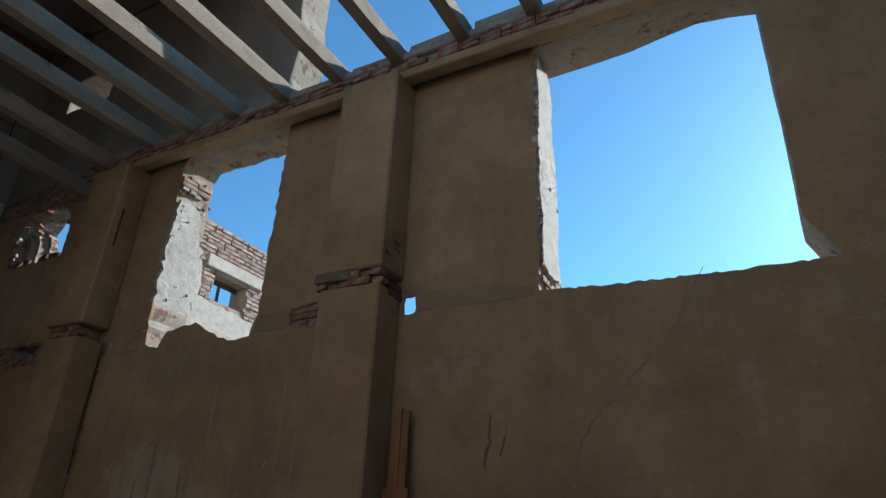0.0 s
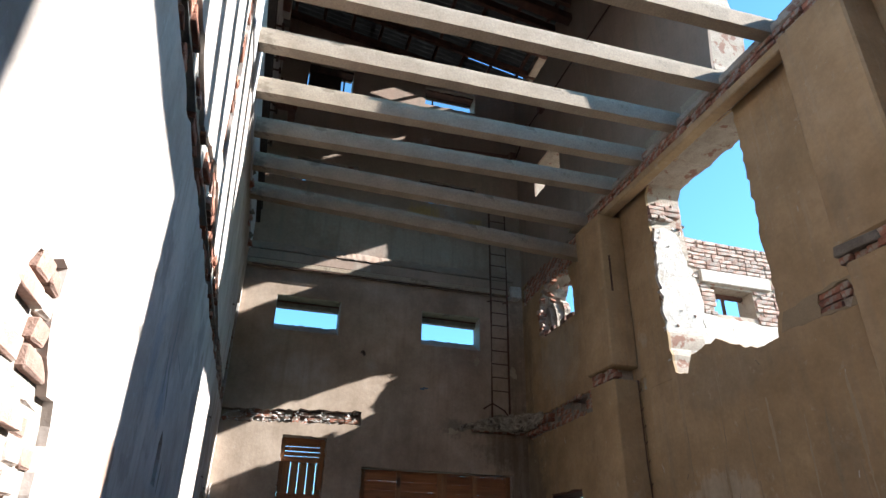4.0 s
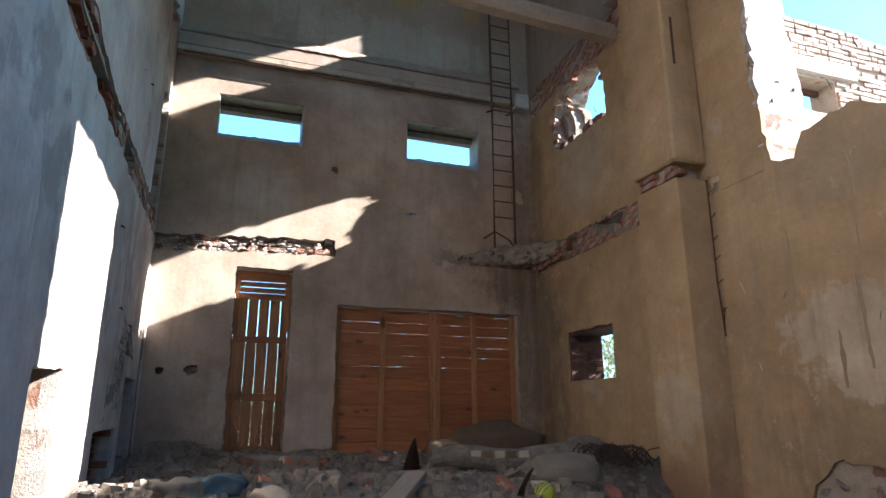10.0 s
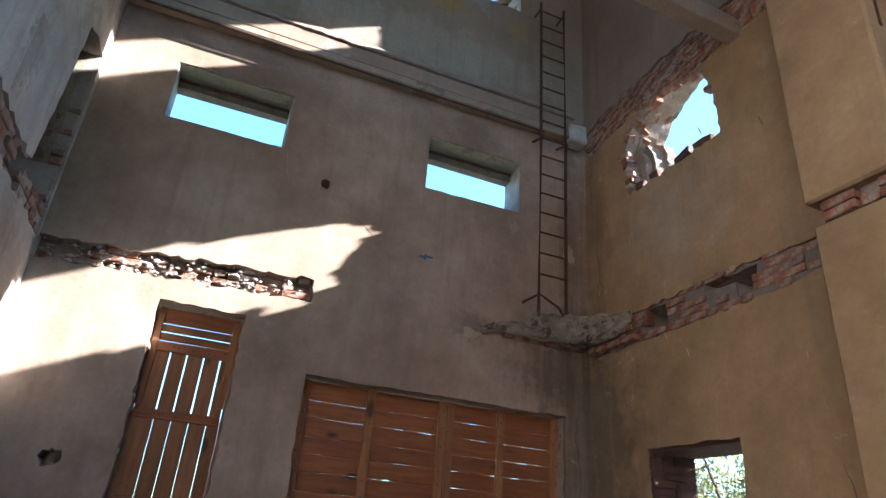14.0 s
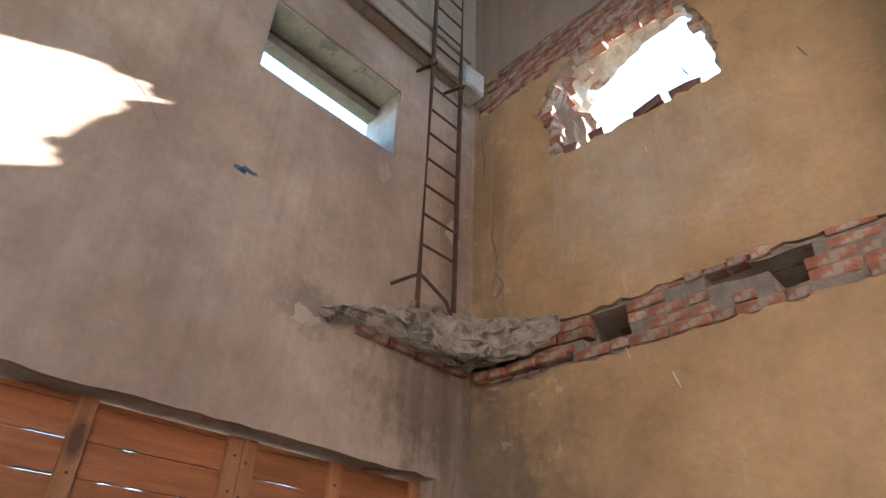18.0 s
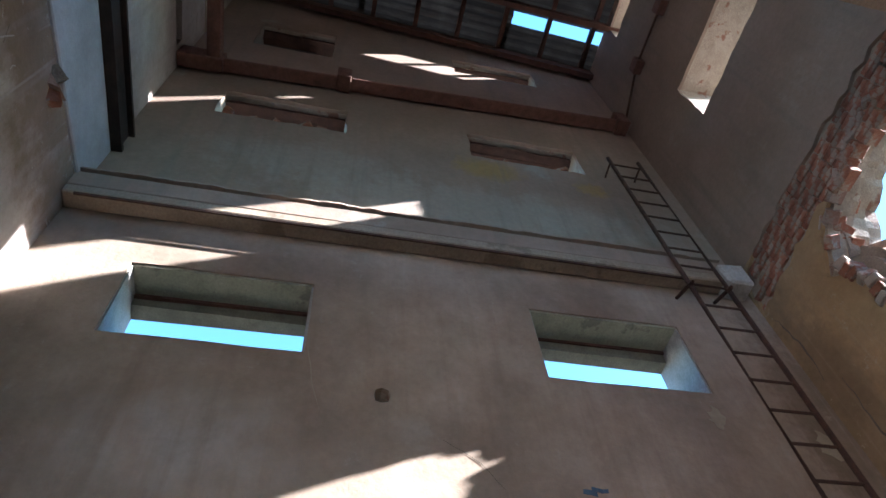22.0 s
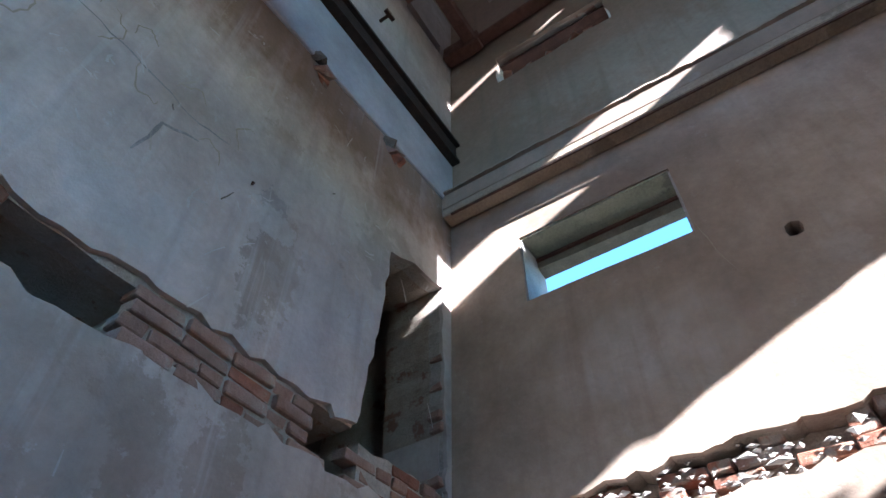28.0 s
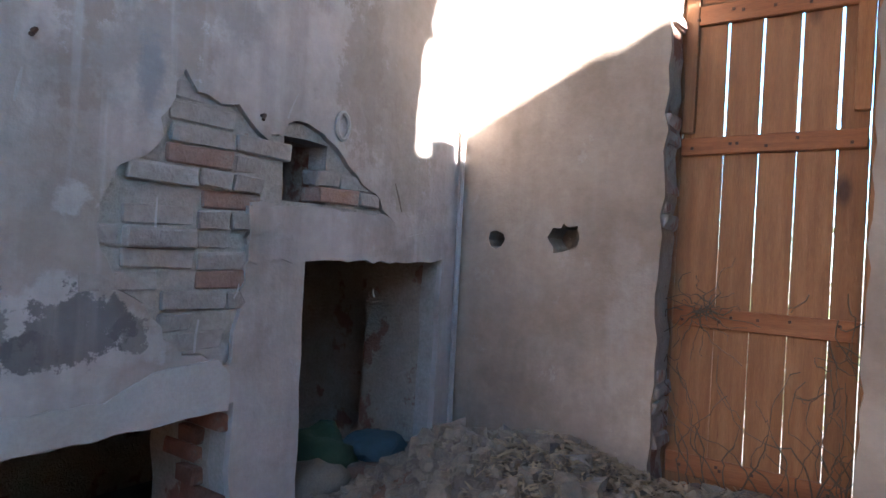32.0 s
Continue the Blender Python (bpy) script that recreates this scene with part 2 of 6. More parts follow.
BEIGE = mat("beige_plaster", [(0.35, 0.268, 0.208), (0.413, 0.33, 0.264), (0.457, 0.374, 0.306)], 0.3, 0.93, 0.16, 60, blotch=(0.455, 0.385, 0.33), blotch_scale=0.7, cover=0.63, streak=(0.345, 0.27, 0.215), speck=0.45, drip=(0.47, 0.405, 0.355),
            spots=((XW, 5.15, 2.8, 9, 0.40, 0.7, (0.265, 0.22, 0.175), 0.75, 0.07), (XW, 4.9, 3.35, 9, 0.45, 0.22, (0.265, 0.22, 0.175), 0.7, 0.08), (XW, 5.10, 2.4, 9, 0.5, 1.5, CORNERDARK, 0.7, 0.35), (XW, 4.85, 3.4, 9, 0.6, 0.38, CORNERDARK, 0.75, 0.3), (XW, 5.05, 4.9, 9, 0.3, 1.4, CORNERDARK, 0.6, 0.35), (XW, 3.7, 3.72, 9, 0.22, 0.16, (0.22, 0.19, 0.16), 0.7, 0.35), (XW, 0.9, 4.55, 9, 0.5, 0.3, PALE, 0.35, 0.4), (XW, 3.0, 3.85, 9, 0.5, 0.5, (0.45, 0.38, 0.325), 0.5, 0.4),
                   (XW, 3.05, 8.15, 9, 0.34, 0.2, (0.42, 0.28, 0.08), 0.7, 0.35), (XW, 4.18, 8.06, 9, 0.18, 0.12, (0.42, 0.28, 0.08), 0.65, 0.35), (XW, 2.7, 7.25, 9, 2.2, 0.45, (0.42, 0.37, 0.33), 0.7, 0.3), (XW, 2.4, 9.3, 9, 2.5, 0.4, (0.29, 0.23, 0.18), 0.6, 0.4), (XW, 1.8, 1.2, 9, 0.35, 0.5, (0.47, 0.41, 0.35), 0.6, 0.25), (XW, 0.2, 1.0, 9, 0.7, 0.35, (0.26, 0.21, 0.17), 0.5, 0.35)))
WHITEWASH = mat("grey_whitewash", [(0.485, 0.425, 0.402), (0.567, 0.505, 0.48), (0.628, 0.565, 0.54)], 0.4, 0.92, 0.2, 55, blotch=(0.42, 0.375, 0.355), blotch_scale=1.3, cover=0.58, streak=(0.40, 0.355, 0.335), speck=0.45, drip=(0.60, 0.575, 0.575),
            spots=((-9.62, 0, 4.42, 0.13, 9, 0.38, (0.36, 0.315, 0.285), 0.85, 0.06), (-9.28, 0, 3.5, 0.16, 9, 0.16, TAN, 0.8, 0.06), (-9.36, 0, 3.2, 0.09, 9, 0.4, TAN, 0.8, 0.06), (-9.43, 0, 2.75, 0.05, 9, 0.32, TAN, 0.8, 0.06), (-9.7, 0, 3.4, 0.15, 9, 0.3, TAN, 0.75, 0.06), (-9.73, 0, 2.95, 0.06, 9, 0.3, TAN, 0.75, 0.06), (-10.42, 0, 3.25, 0.13, 9, 0.36, TAN, 0.8, 0.06), (-10.1, 0, 4.45, 0.42, 9, 0.55, (0.54, 0.51, 0.525), 0.7, 0.05), (-10.85, 0, 2.9, 0.34, 9, 0.8, (0.46, 0.40, 0.35), 0.75, 0.06), (-9.0, 0, 3.35, 0.5, 9, 0.35, TAN, 0.62, 0.10), (-9.4, 0, 2.95, 0.10, 9, 0.75, TAN, 0.62, 0.10), (-9.74, 0, 2.95, 0.09, 9, 0.6, TAN, 0.62, 0.10), (-10.4, 0, 3.3, 0.34, 9, 0.42, TAN, 0.62, 0.10), (-9.7, 0, 4.55, 0.17, 9, 0.42, TAN, 0.62, 0.10), (-9.5, 0, 5.4, 0.15, 9, 0.2, TAN, 0.62, 0.10), (-10.55, 0, 2.65, 0.14, 9, 0.4, TAN, 0.62, 0.10),
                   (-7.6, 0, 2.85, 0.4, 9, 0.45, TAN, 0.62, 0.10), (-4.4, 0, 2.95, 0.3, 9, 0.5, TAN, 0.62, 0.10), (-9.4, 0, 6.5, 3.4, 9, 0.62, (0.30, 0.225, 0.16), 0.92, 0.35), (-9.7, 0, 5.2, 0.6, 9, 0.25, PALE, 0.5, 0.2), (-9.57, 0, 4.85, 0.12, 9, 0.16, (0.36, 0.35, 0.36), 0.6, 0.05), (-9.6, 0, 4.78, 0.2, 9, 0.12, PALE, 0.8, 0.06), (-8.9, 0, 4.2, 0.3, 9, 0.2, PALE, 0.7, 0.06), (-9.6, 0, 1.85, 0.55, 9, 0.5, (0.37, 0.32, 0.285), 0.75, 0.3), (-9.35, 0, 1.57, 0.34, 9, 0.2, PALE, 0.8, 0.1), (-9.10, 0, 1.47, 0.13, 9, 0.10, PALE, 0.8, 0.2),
                   (-9.44, 0, 1.63, 0.15, 9, 0.12, SCAR, 0.85, 0.07), (-9.30, 0, 1.57, 0.08, 9, 0.055, SCAR, 0.85, 0.07), (-9.20, 0, 1.63, 0.06, 9, 0.15, SCAR, 0.7, 0.07), (-9.58, 0, 1.60, 0.06, 9, 0.06, SCAR, 0.7, 0.07), (-9.66, 0, 2.27, 0.06, 9, 0.05, PALE, 0.9, 0.2), (-9.39, 0, 2.0, 0.05, 9, 0.05, PALE, 0.9, 0.2), (-9.15, 0, 2.15, 0.03, 9, 0.3, PALE, 0.8, 0.2), (-9.6, 0, 2.4, 0.05, 9, 0.12, (0.30, 0.32, 0.35), 0.7, 0.25), 
                   (-4.35, 0, 2.33, 0.13, 9, 0.2, (0.33, 0.36, 0.42), 0.7, 0.3), (-3.75, 0, 2.5, 0.12, 9, 0.28, (0.34, 0.37, 0.43), 0.6, 0.3), (-3.2, 0, 1.79, 0.1, 9, 0.14, (0.30, 0.18, 0.13), 0.8, 0.15), (-3.17, 0, 2.42, 0.07, 9, 0.05, (0.13, 0.12, 0.11), 0.9, 0.12), (-5.02, 0, 1.95, 0.035, 9, 0.13, (0.17, 0.14, 0.13), 0.85, 0.15), (-7.29, 0, 2.15, 0.04, 9, 0.1, (0.24, 0.16, 0.12), 0.8, 0.15), (-3.15, 0, 2.85, 0.06, 9, 0.12, (0.25, 0.22, 0.21), 0.7, 0.2)))
UPPER = mat("pale_upper_plaster", [(0.50, 0.465, 0.44), (0.58, 0.545, 0.52), (0.64, 0.605, 0.58)], 0.6, 0.92, 0.2, 40, blotch=(0.52, 0.46, 0.37), blotch_scale=0.6, cover=0.6, speck=0.35)
# darker than BEIGE: the tower's shade is put into this grey-tan colour
SHADETAN = mat("shaded_grey_tan_plaster", [(0.265, 0.186, 0.145), (0.32, 0.233, 0.186), (0.365, 0.274, 0.224)], 0.35, 0.94, 0.2, 50, blotch=(0.36, 0.315, 0.275), blotch_scale=0.8, cover=0.62, streak=(0.25, 0.20, 0.165), speck=0.5,
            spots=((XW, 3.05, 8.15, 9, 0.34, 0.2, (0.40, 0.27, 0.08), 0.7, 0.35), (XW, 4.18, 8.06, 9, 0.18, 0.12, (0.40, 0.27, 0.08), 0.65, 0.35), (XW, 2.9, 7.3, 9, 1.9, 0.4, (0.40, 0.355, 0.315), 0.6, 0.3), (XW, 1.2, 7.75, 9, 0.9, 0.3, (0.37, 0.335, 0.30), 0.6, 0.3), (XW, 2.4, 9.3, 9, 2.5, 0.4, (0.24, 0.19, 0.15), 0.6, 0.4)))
CHIPPED = mat("chipped_white_plaster", [(0.45, 0.41, 0.37), (0.57, 0.535, 0.49), (0.64, 0.605, 0.565)], 2.6, 0.95, 0.8, 22, blotch=(0.38, 0.32, 0.27), blotch_scale=3.0, cover=0.61)
BLUEWASH = mat("bluish_whitewash", [(0.49, 0.505, 0.55), (0.57, 0.585, 0.63)], 0.8, 0.9, 0.2, 40, speck=0.35)
BRICK = mat("red_brick", [(0.20, 0.085, 0.055), (0.33, 0.135, 0.085), (0.40, 0.20, 0.14)], 3.0, 0.93, 0.5, 30, blotch=(0.36, 0.29, 0.24), blotch_scale=5.0, cover=0.56, vary=0.28)
PALEBRICK = mat("limed_brick", [(0.34, 0.275, 0.235), (0.42, 0.35, 0.305), (0.48, 0.415, 0.37)], 2.0, 0.93, 0.5, 16, blotch=(0.37, 0.215, 0.165), blotch_scale=5.0, cover=0.57, vary=0.16, speck=0.7)
GREYBRICK = mat("plaster_smeared_brick", [(0.335, 0.295, 0.265), (0.40, 0.355, 0.325), (0.45, 0.41, 0.38)], 2.0, 0.94, 0.6, 14, blotch=(0.365, 0.27, 0.225), blotch_scale=4.0, cover=0.6, vary=0.1, speck=0.8)
PINKBRICK = mat("dusty_pink_brick", [(0.29, 0.17, 0.13), (0.37, 0.235, 0.19), (0.42, 0.30, 0.25)], 3.0, 0.93, 0.5, 30, blotch=(0.40, 0.34, 0.30), blotch_scale=5.0, cover=0.55, vary=0.2)
GREYMORTAR = mat("grey_lime_mortar", [(0.36, 0.325, 0.29), (0.43, 0.395, 0.355), (0.48, 0.445, 0.405)], 2.5, 0.96, 0.5, 25, blotch=(0.36, 0.25, 0.20), blotch_scale=5.0, cover=0.6)
MORTAR = mat("old_mortar", [(0.32, 0.26, 0.21), (0.40, 0.335, 0.275), (0.45, 0.39, 0.33)], 2.5, 0.96, 0.7, 25, blotch=(0.27, 0.14, 0.10), blotch_scale=4.0, cover=0.57)
CONCRETE = mat("joist_concrete", [(0.295, 0.235, 0.172), (0.36, 0.29, 0.218), (0.42, 0.35, 0.27)], 1.0, 0.9, 0.25, 40, blotch=(0.24, 0.19, 0.14), blotch_scale=1.5, cover=0.6)
DUSTCON = mat("dusty_concrete", [(0.125, 0.102, 0.08), (0.20, 0.168, 0.135), (0.275, 0.235, 0.19)], 2.0, 0.95, 0.6, 30, blotch=(0.22, 0.19, 0.16), blotch_scale=2.5, cover=0.57)
SLABCON = mat("broken_slab_concrete", [(0.23, 0.195, 0.155), (0.33, 0.29, 0.235), (0.42, 0.37, 0.31)], 3.5, 0.96, 0.8, 22, blotch=(0.13, 0.11, 0.09), blotch_scale=7.0, cover=0.56)
# darkened brick; on the side window's jamb its tone stands in for shade
DULLBRICK = mat("darkened_brick", [(0.10, 0.052, 0.042), (0.15, 0.075, 0.058), (0.19, 0.105, 0.085)], 3.0, 0.95, 0.5, 30, vary=0.15)
STONE = mat("grey_field_stone", [(0.16, 0.14, 0.12), (0.23, 0.205, 0.18), (0.30, 0.27, 0.24)], 3.0, 0.95, 0.6, 20, vary=0.2)
WOOD = mat("larch_board", [(0.25, 0.102, 0.04), (0.325, 0.142, 0.056), (0.38, 0.178, 0.076)], 1.2, 0.72, 0.25, 30, vary=0.14, grain=(8, 8, 0.7), blotch=(0.20, 0.075, 0.03), blotch_scale=3.0, cover=0.68, knots=4.5)
WOODH = mat("larch_board_level", [(0.25, 0.085, 0.03), (0.33, 0.12, 0.043), (0.39, 0.155, 0.06)], 1.2, 0.72, 0.25, 30, vary=0.14, grain=(8, 0.7, 8), blotch=(0.20, 0.075, 0.03), blotch_scale=3.0, cover=0.68, knots=4.5)
PALEWOOD = mat("pale_larch_upright", [(0.30, 0.125, 0.05), (0.37, 0.165, 0.068), (0.42, 0.20, 0.09)], 1.2, 0.75, 0.25, 30, vary=0.1, grain=(8, 8, 0.7), knots=3.0)
OLDWOOD = mat("dark_roof_timber", [(0.055, 0.024, 0.017), (0.095, 0.040, 0.028), (0.13, 0.058, 0.04)], 2.0, 0.85, 0.3, 25, vary=0.2)
GREYWOOD = mat("weathered_plank", [(0.20, 0.17, 0.14), (0.30, 0.26, 0.22)], 2.0, 0.9, 0.4, 25, grain=(1, 9, 9), vary=0.2)
RUST = mat("rusty_steel", [(0.055, 0.032, 0.024), (0.10, 0.050, 0.034), (0.15, 0.07, 0.042)], 4.0, 0.75, 0.4, 30, metal=0.25)
DARKSTEEL = mat("dark_beam_steel", [(0.022, 0.015, 0.013), (0.045, 0.028, 0.022), (0.075, 0.042, 0.032)], 3.0, 0.8, 0.4, 30, metal=0.2)
RUSTRED = mat("red_rust_channel", [(0.13, 0.065, 0.048), (0.20, 0.095, 0.07), (0.25, 0.13, 0.095)], 4.0, 0.8, 0.4, 30, metal=0.1)
SHEET = mat("grey_roof_sheet", [(0.036, 0.034, 0.033), (0.054, 0.052, 0.05), (0.074, 0.072, 0.069)], 1.5, 0.9, 0.2, 30, vary=0.08, speck=0.35)
SAGE = mat("sage_green_paint", [(0.25, 0.26, 0.19), (0.33, 0.34, 0.25), (0.38, 0.38, 0.29)], 1.5, 0.85, 0.2, 30, blotch=(0.20, 0.20, 0.16), blotch_scale=3.0, cover=0.55)
SAGEDARK = mat("dull_sage_paint", [(0.11, 0.115, 0.095), (0.16, 0.165, 0.135), (0.21, 0.21, 0.175)], 2.5, 0.9, 0.3, 25)
REVEAL = mat("pale_reveal", [(0.27, 0.265, 0.26), (0.36, 0.355, 0.35), (0.44, 0.435, 0.43)], 2.0, 0.9, 0.3, 30)
GROUND = mat("dry_ground", [(0.20, 0.17, 0.125), (0.28, 0.24, 0.18), (0.33, 0.29, 0.22)], 0.8, 0.97, 0.6, 20)
RUBBLE = mat("rubble_dust", [(0.09, 0.074, 0.062), (0.14, 0.117, 0.099), (0.195, 0.167, 0.142)], 3.0, 0.97, 0.9, 12, blotch=(0.18, 0.105, 0.075), blotch_scale=1.6, cover=0.6)
LEAF = mat("leaf", [(0.075, 0.095, 0.035), (0.12, 0.145, 0.06), (0.17, 0.19, 0.095)], 6.0, 0.7, 0.0)
leaf_nt = LEAF.node_tree
thin = leaf_nt.nodes.new("ShaderNodeBsdfTranslucent")
thin.inputs[0].default_value = (0.24, 0.27, 0.13, 1)
blend_leaf = leaf_nt.nodes.new("ShaderNodeMixShader")
blend_leaf.inputs[0].default_value = 0.3
leaf_out = leaf_nt.nodes["Material Output"]
leaf_nt.links.new(leaf_nt.nodes["Principled BSDF"].outputs[0], blend_leaf.inputs[1])
leaf_nt.links.new(thin.outputs[0], blend_leaf.inputs[2])
leaf_nt.links.new(blend_leaf.outputs[0], leaf_out.inputs[0])
BARK = mat("bark", [(0.07, 0.05, 0.04), (0.12, 0.09, 0.07)], 6.0, 0.95, 0.6, 20)


# ---- mesh helpers ----
def link(name, bm, material, parent=None, label=""):
    me = bpy.data.meshes.new(name)
    bmesh.ops.recalc_face_normals(bm, faces=bm.faces[:])
    bm.to_mesh(me)
    bm.free()
    me.materials.append(material)
    ob = new(name, me)
    ob.parent = parent
    if label:
        ob["label"] = label
    return ob


def part(name, bm, material, parent, label=""):
    return link(name, bm, material, parent, label)


def empty(name, label, category, group="", kind="", at=(0, 0, 0)):
    ob = tagged(new(name), label, category, group, kind)
    ob.location = at
    return ob


def add_box(bm, lo, hi, jit=0.0, bev=0.0, rot=None):
    c = [(a + b) / 2 for a, b in zip(lo, hi)]
    made = bmesh.ops.create_cube(bm, size=1.0)["verts"]
    for v in made:
        v.co = Vector([v.co[i] * (hi[i] - lo[i]) + random.uniform(-jit, jit) for i in range(3)])
        if rot is not None:
            v.co = rot @ v.co
        v.co += Vector(c)
    if bev:
        es = {e for v in made for e in v.link_edges}
        bmesh.ops.bevel(bm, geom=list(es), offset=bev, segments=1, affect="EDGES", profile=0.5)
    return made


def box_bm(lo, hi, jit=0.0, bev=0.0):
    bm = bmesh.new()
    add_box(bm, lo, hi, jit, bev)
    return bm


def add_tube(bm, pts, radius, sides=8, cap=True):
    rings = []
    pts = [Vector(p) for p in pts]
    for i, p in enumerate(pts):
        d = (pts[min(i + 1, len(pts) - 1)] - pts[max(i - 1, 0)]).normalized()
        q = d.to_track_quat("Z", "Y")
        r = radius[i] if isinstance(radius, (list, tuple)) else radius
        rings.append([bm.verts.new(p + q @ Vector((r * math.cos(2 * math.pi * k / sides), r * math.sin(2 * math.pi * k / sides), 0))) for k in range(sides)])
    for a, b in zip(rings, rings[1:]):
        for k in range(sides):
            bm.faces.new((a[k], a[(k + 1) % sides], b[(k + 1) % sides], b[k]))
    if cap:
        bm.faces.new(rings[0][::-1])
        bm.faces.new(rings[-1])


def tube_bm(pts, radius, sides=8):
    bm = bmesh.new()
    add_tube(bm, pts, radius, sides)
    return bm


def rough(poly, step=0.12, amp=0.025, seed=1):
    """A polygon with its edges broken up."""
    rnd = random.Random(seed)
    out = []
    for i, a in enumerate(poly):
        b = poly[(i + 1) % len(poly)]
        n = max(1, int(math.dist(a, b) / step))
        for k in range(n):
            s = k / n
            w = amp if k else amp * 0.4
            out.append((a[0] + (b[0] - a[0]) * s + rnd.uniform(-w, w), a[1] + (b[1] - a[1]) * s + rnd.uniform(-w, w)))
    return out


def rect(u0, u1, v0, v1):
    return [(u0, v0), (u1, v0), (u1, v1), (u0, v1)]


def inside(p, poly):
    hit, j = False, len(poly) - 1
    for i in range(len(poly)):
        (xi, yi), (xj, yj) = poly[i], poly[j]
        if (yi > p[1]) != (yj > p[1]) and p[0] < (xj - xi) * (p[1] - yi) / (yj - yi) + xi:
            hit = not hit
        j = i
    return hit


def layer(name, P, outline, holes, d0, d1, material, parent=None, label=""):
    """One leaf of a wall, from depth d0 to d1, with its holes cut through."""
    from mathutils.geometry import delaunay_2d_cdt
    loops = [outline] + list(holes)
    vs, es = [], []
    for lp in loops:
        k = len(vs)
        vs += [Vector(p) for p in lp]
        es += [(k + i, k + (i + 1) % len(lp)) for i in range(len(lp))]
    co, ed, fa, ov, oe, of = delaunay_2d_cdt(vs, es, [], 0, 1e-5)
    tris = []
    for f in fa:
        c = sum((co[i] for i in f), Vector((0, 0))) / len(f)
        if inside(c, outline) and not any(inside(c, h) for h in holes):
            tris.append(list(f))
    bm = bmesh.new()
    front = [bm.verts.new(P(c.x, c.y, d0)) for c in co]
    back = [bm.verts.new(P(c.x, c.y, d1)) for c in co]
    count = {}
    for f in tris:
        for a, b in zip(f, f[1:] + f[:1]):
            count[(a, b)] = count.get((a, b), 0) + 1
        bm.faces.new([front[i] for i in f])
        bm.faces.new([back[i] for i in reversed(f)])
    for (a, b) in count:
        if (b, a) not in count:
            bm.faces.new((front[b], front[a], back[a], back[b]))
    bmesh.ops.delete(bm, geom=[v for v in bm.verts if not v.link_faces], context="VERTS")
    return link(name, bm, material, parent, label)


def brick_mesh(size, seed, material):
    rnd = random.Random(seed)
    worn = 0.010 if material.name == "limed_brick" else 0.006
    bm = bmesh.new()
    bmesh.ops.create_cube(bm, size=1.0)
    for v in bm.verts:
        v.co = Vector([v.co[i] * size[i] + rnd.uniform(-worn, worn) for i in range(3)])
    bmesh.ops.bevel(bm, geom=bm.edges[:], offset=worn, segments=1, affect="EDGES")
    for v in bm.verts:
        v.co += Vector((rnd.uniform(-1, 1), rnd.uniform(-1, 1), rnd.uniform(-1, 1))) * worn * 0.4
    me = bpy.data.meshes.new("brick")
    bm.to_mesh(me)
    bm.free()
    me.materials.append(material)
    return me


BRICK_SETS = {}


def brick_set(material):
    """Whole and half bricks of one kind, made once."""
    if material.name not in BRICK_SETS:
        BRICK_SETS[material.name] = ([brick_mesh((0.245, 0.10, 0.064), 10 + i, material) for i in range(3)], [brick_mesh((0.118, 0.10, 0.064), 20 + i, material) for i in range(3)])
    return BRICK_SETS[material.name]


def lay_bricks(parent, P, poly, depth, material, skip=0.0, seed=3, course=0.075, out=0.012, base_v=0.0, holes=(), spill=0, second=None):
    """Bricks one by one inside a patch of the wall's face; depth: of their mid-face."""
    rnd = random.Random(seed)
    longs, shorts = brick_set(material)
    if second:
        longs, shorts = longs + brick_set(second)[0][:1], shorts + brick_set(second)[1][:1]
    o, ux, vx = P(0, 0, 0), P(1, 0, 0) - P(0, 0, 0), P(0, 1, 0) - P(0, 0, 0)
    turn = Matrix((ux, vx.cross(ux), vx)).transposed().to_4x4()
    us, vs = [p[0] for p in poly], [p[1] for p in poly]
    row = math.floor((min(vs) - base_v) / course)
    made = 0
    while base_v + row * course < max(vs):
        v = base_v + (row + 0.5) * course
        u = min(us) - 0.26 + (0.13 if row % 2 else 0.0)
        while u < max(us) + 0.1:
            short = rnd.random() < 0.45
            w = 0.13 if short else 0.257
            c = (u + w / 2, v)
            if inside(c, poly) and (inside((c[0] - w * 0.4, v), poly) + inside((c[0] + w * 0.4, v), poly) + spill >= 2) and not any(inside(c, h) for h in holes) and rnd.random() >= skip:
                ob = new("brick", rnd.choice(shorts if short else longs))
                place = P(c[0], c[1], depth + 0.05 + rnd.uniform(-out, out))
                ob.matrix_world = Matrix.Translation(place) @ turn @ pose(0, 0, 0, rnd.uniform(-2, 2), rnd.uniform(-2, 2), rnd.uniform(-2.5, 2.5))
                ob.parent = parent
                made += 1
            u += w
        row += 1
    return made


# ---- plan ----
XE, YL, YR, XB = -11.33, -0.36, 5.2, 3.6        # inner faces: gable wall, long walls, wall behind
TOP, XT = 6.92, -5.0                            # wall top of the open bay, end of the tower
ROOF_L, ROOF_R = 12.95, 11.95                   # roof height along the long walls


def PE(u, v, d):
    return Vector((XE - d, u, v))


def PL(u, v, d):
    return Vector((u, YL - d, v))


def PR(u, v, d):
    return Vector((u, YR + d, v))


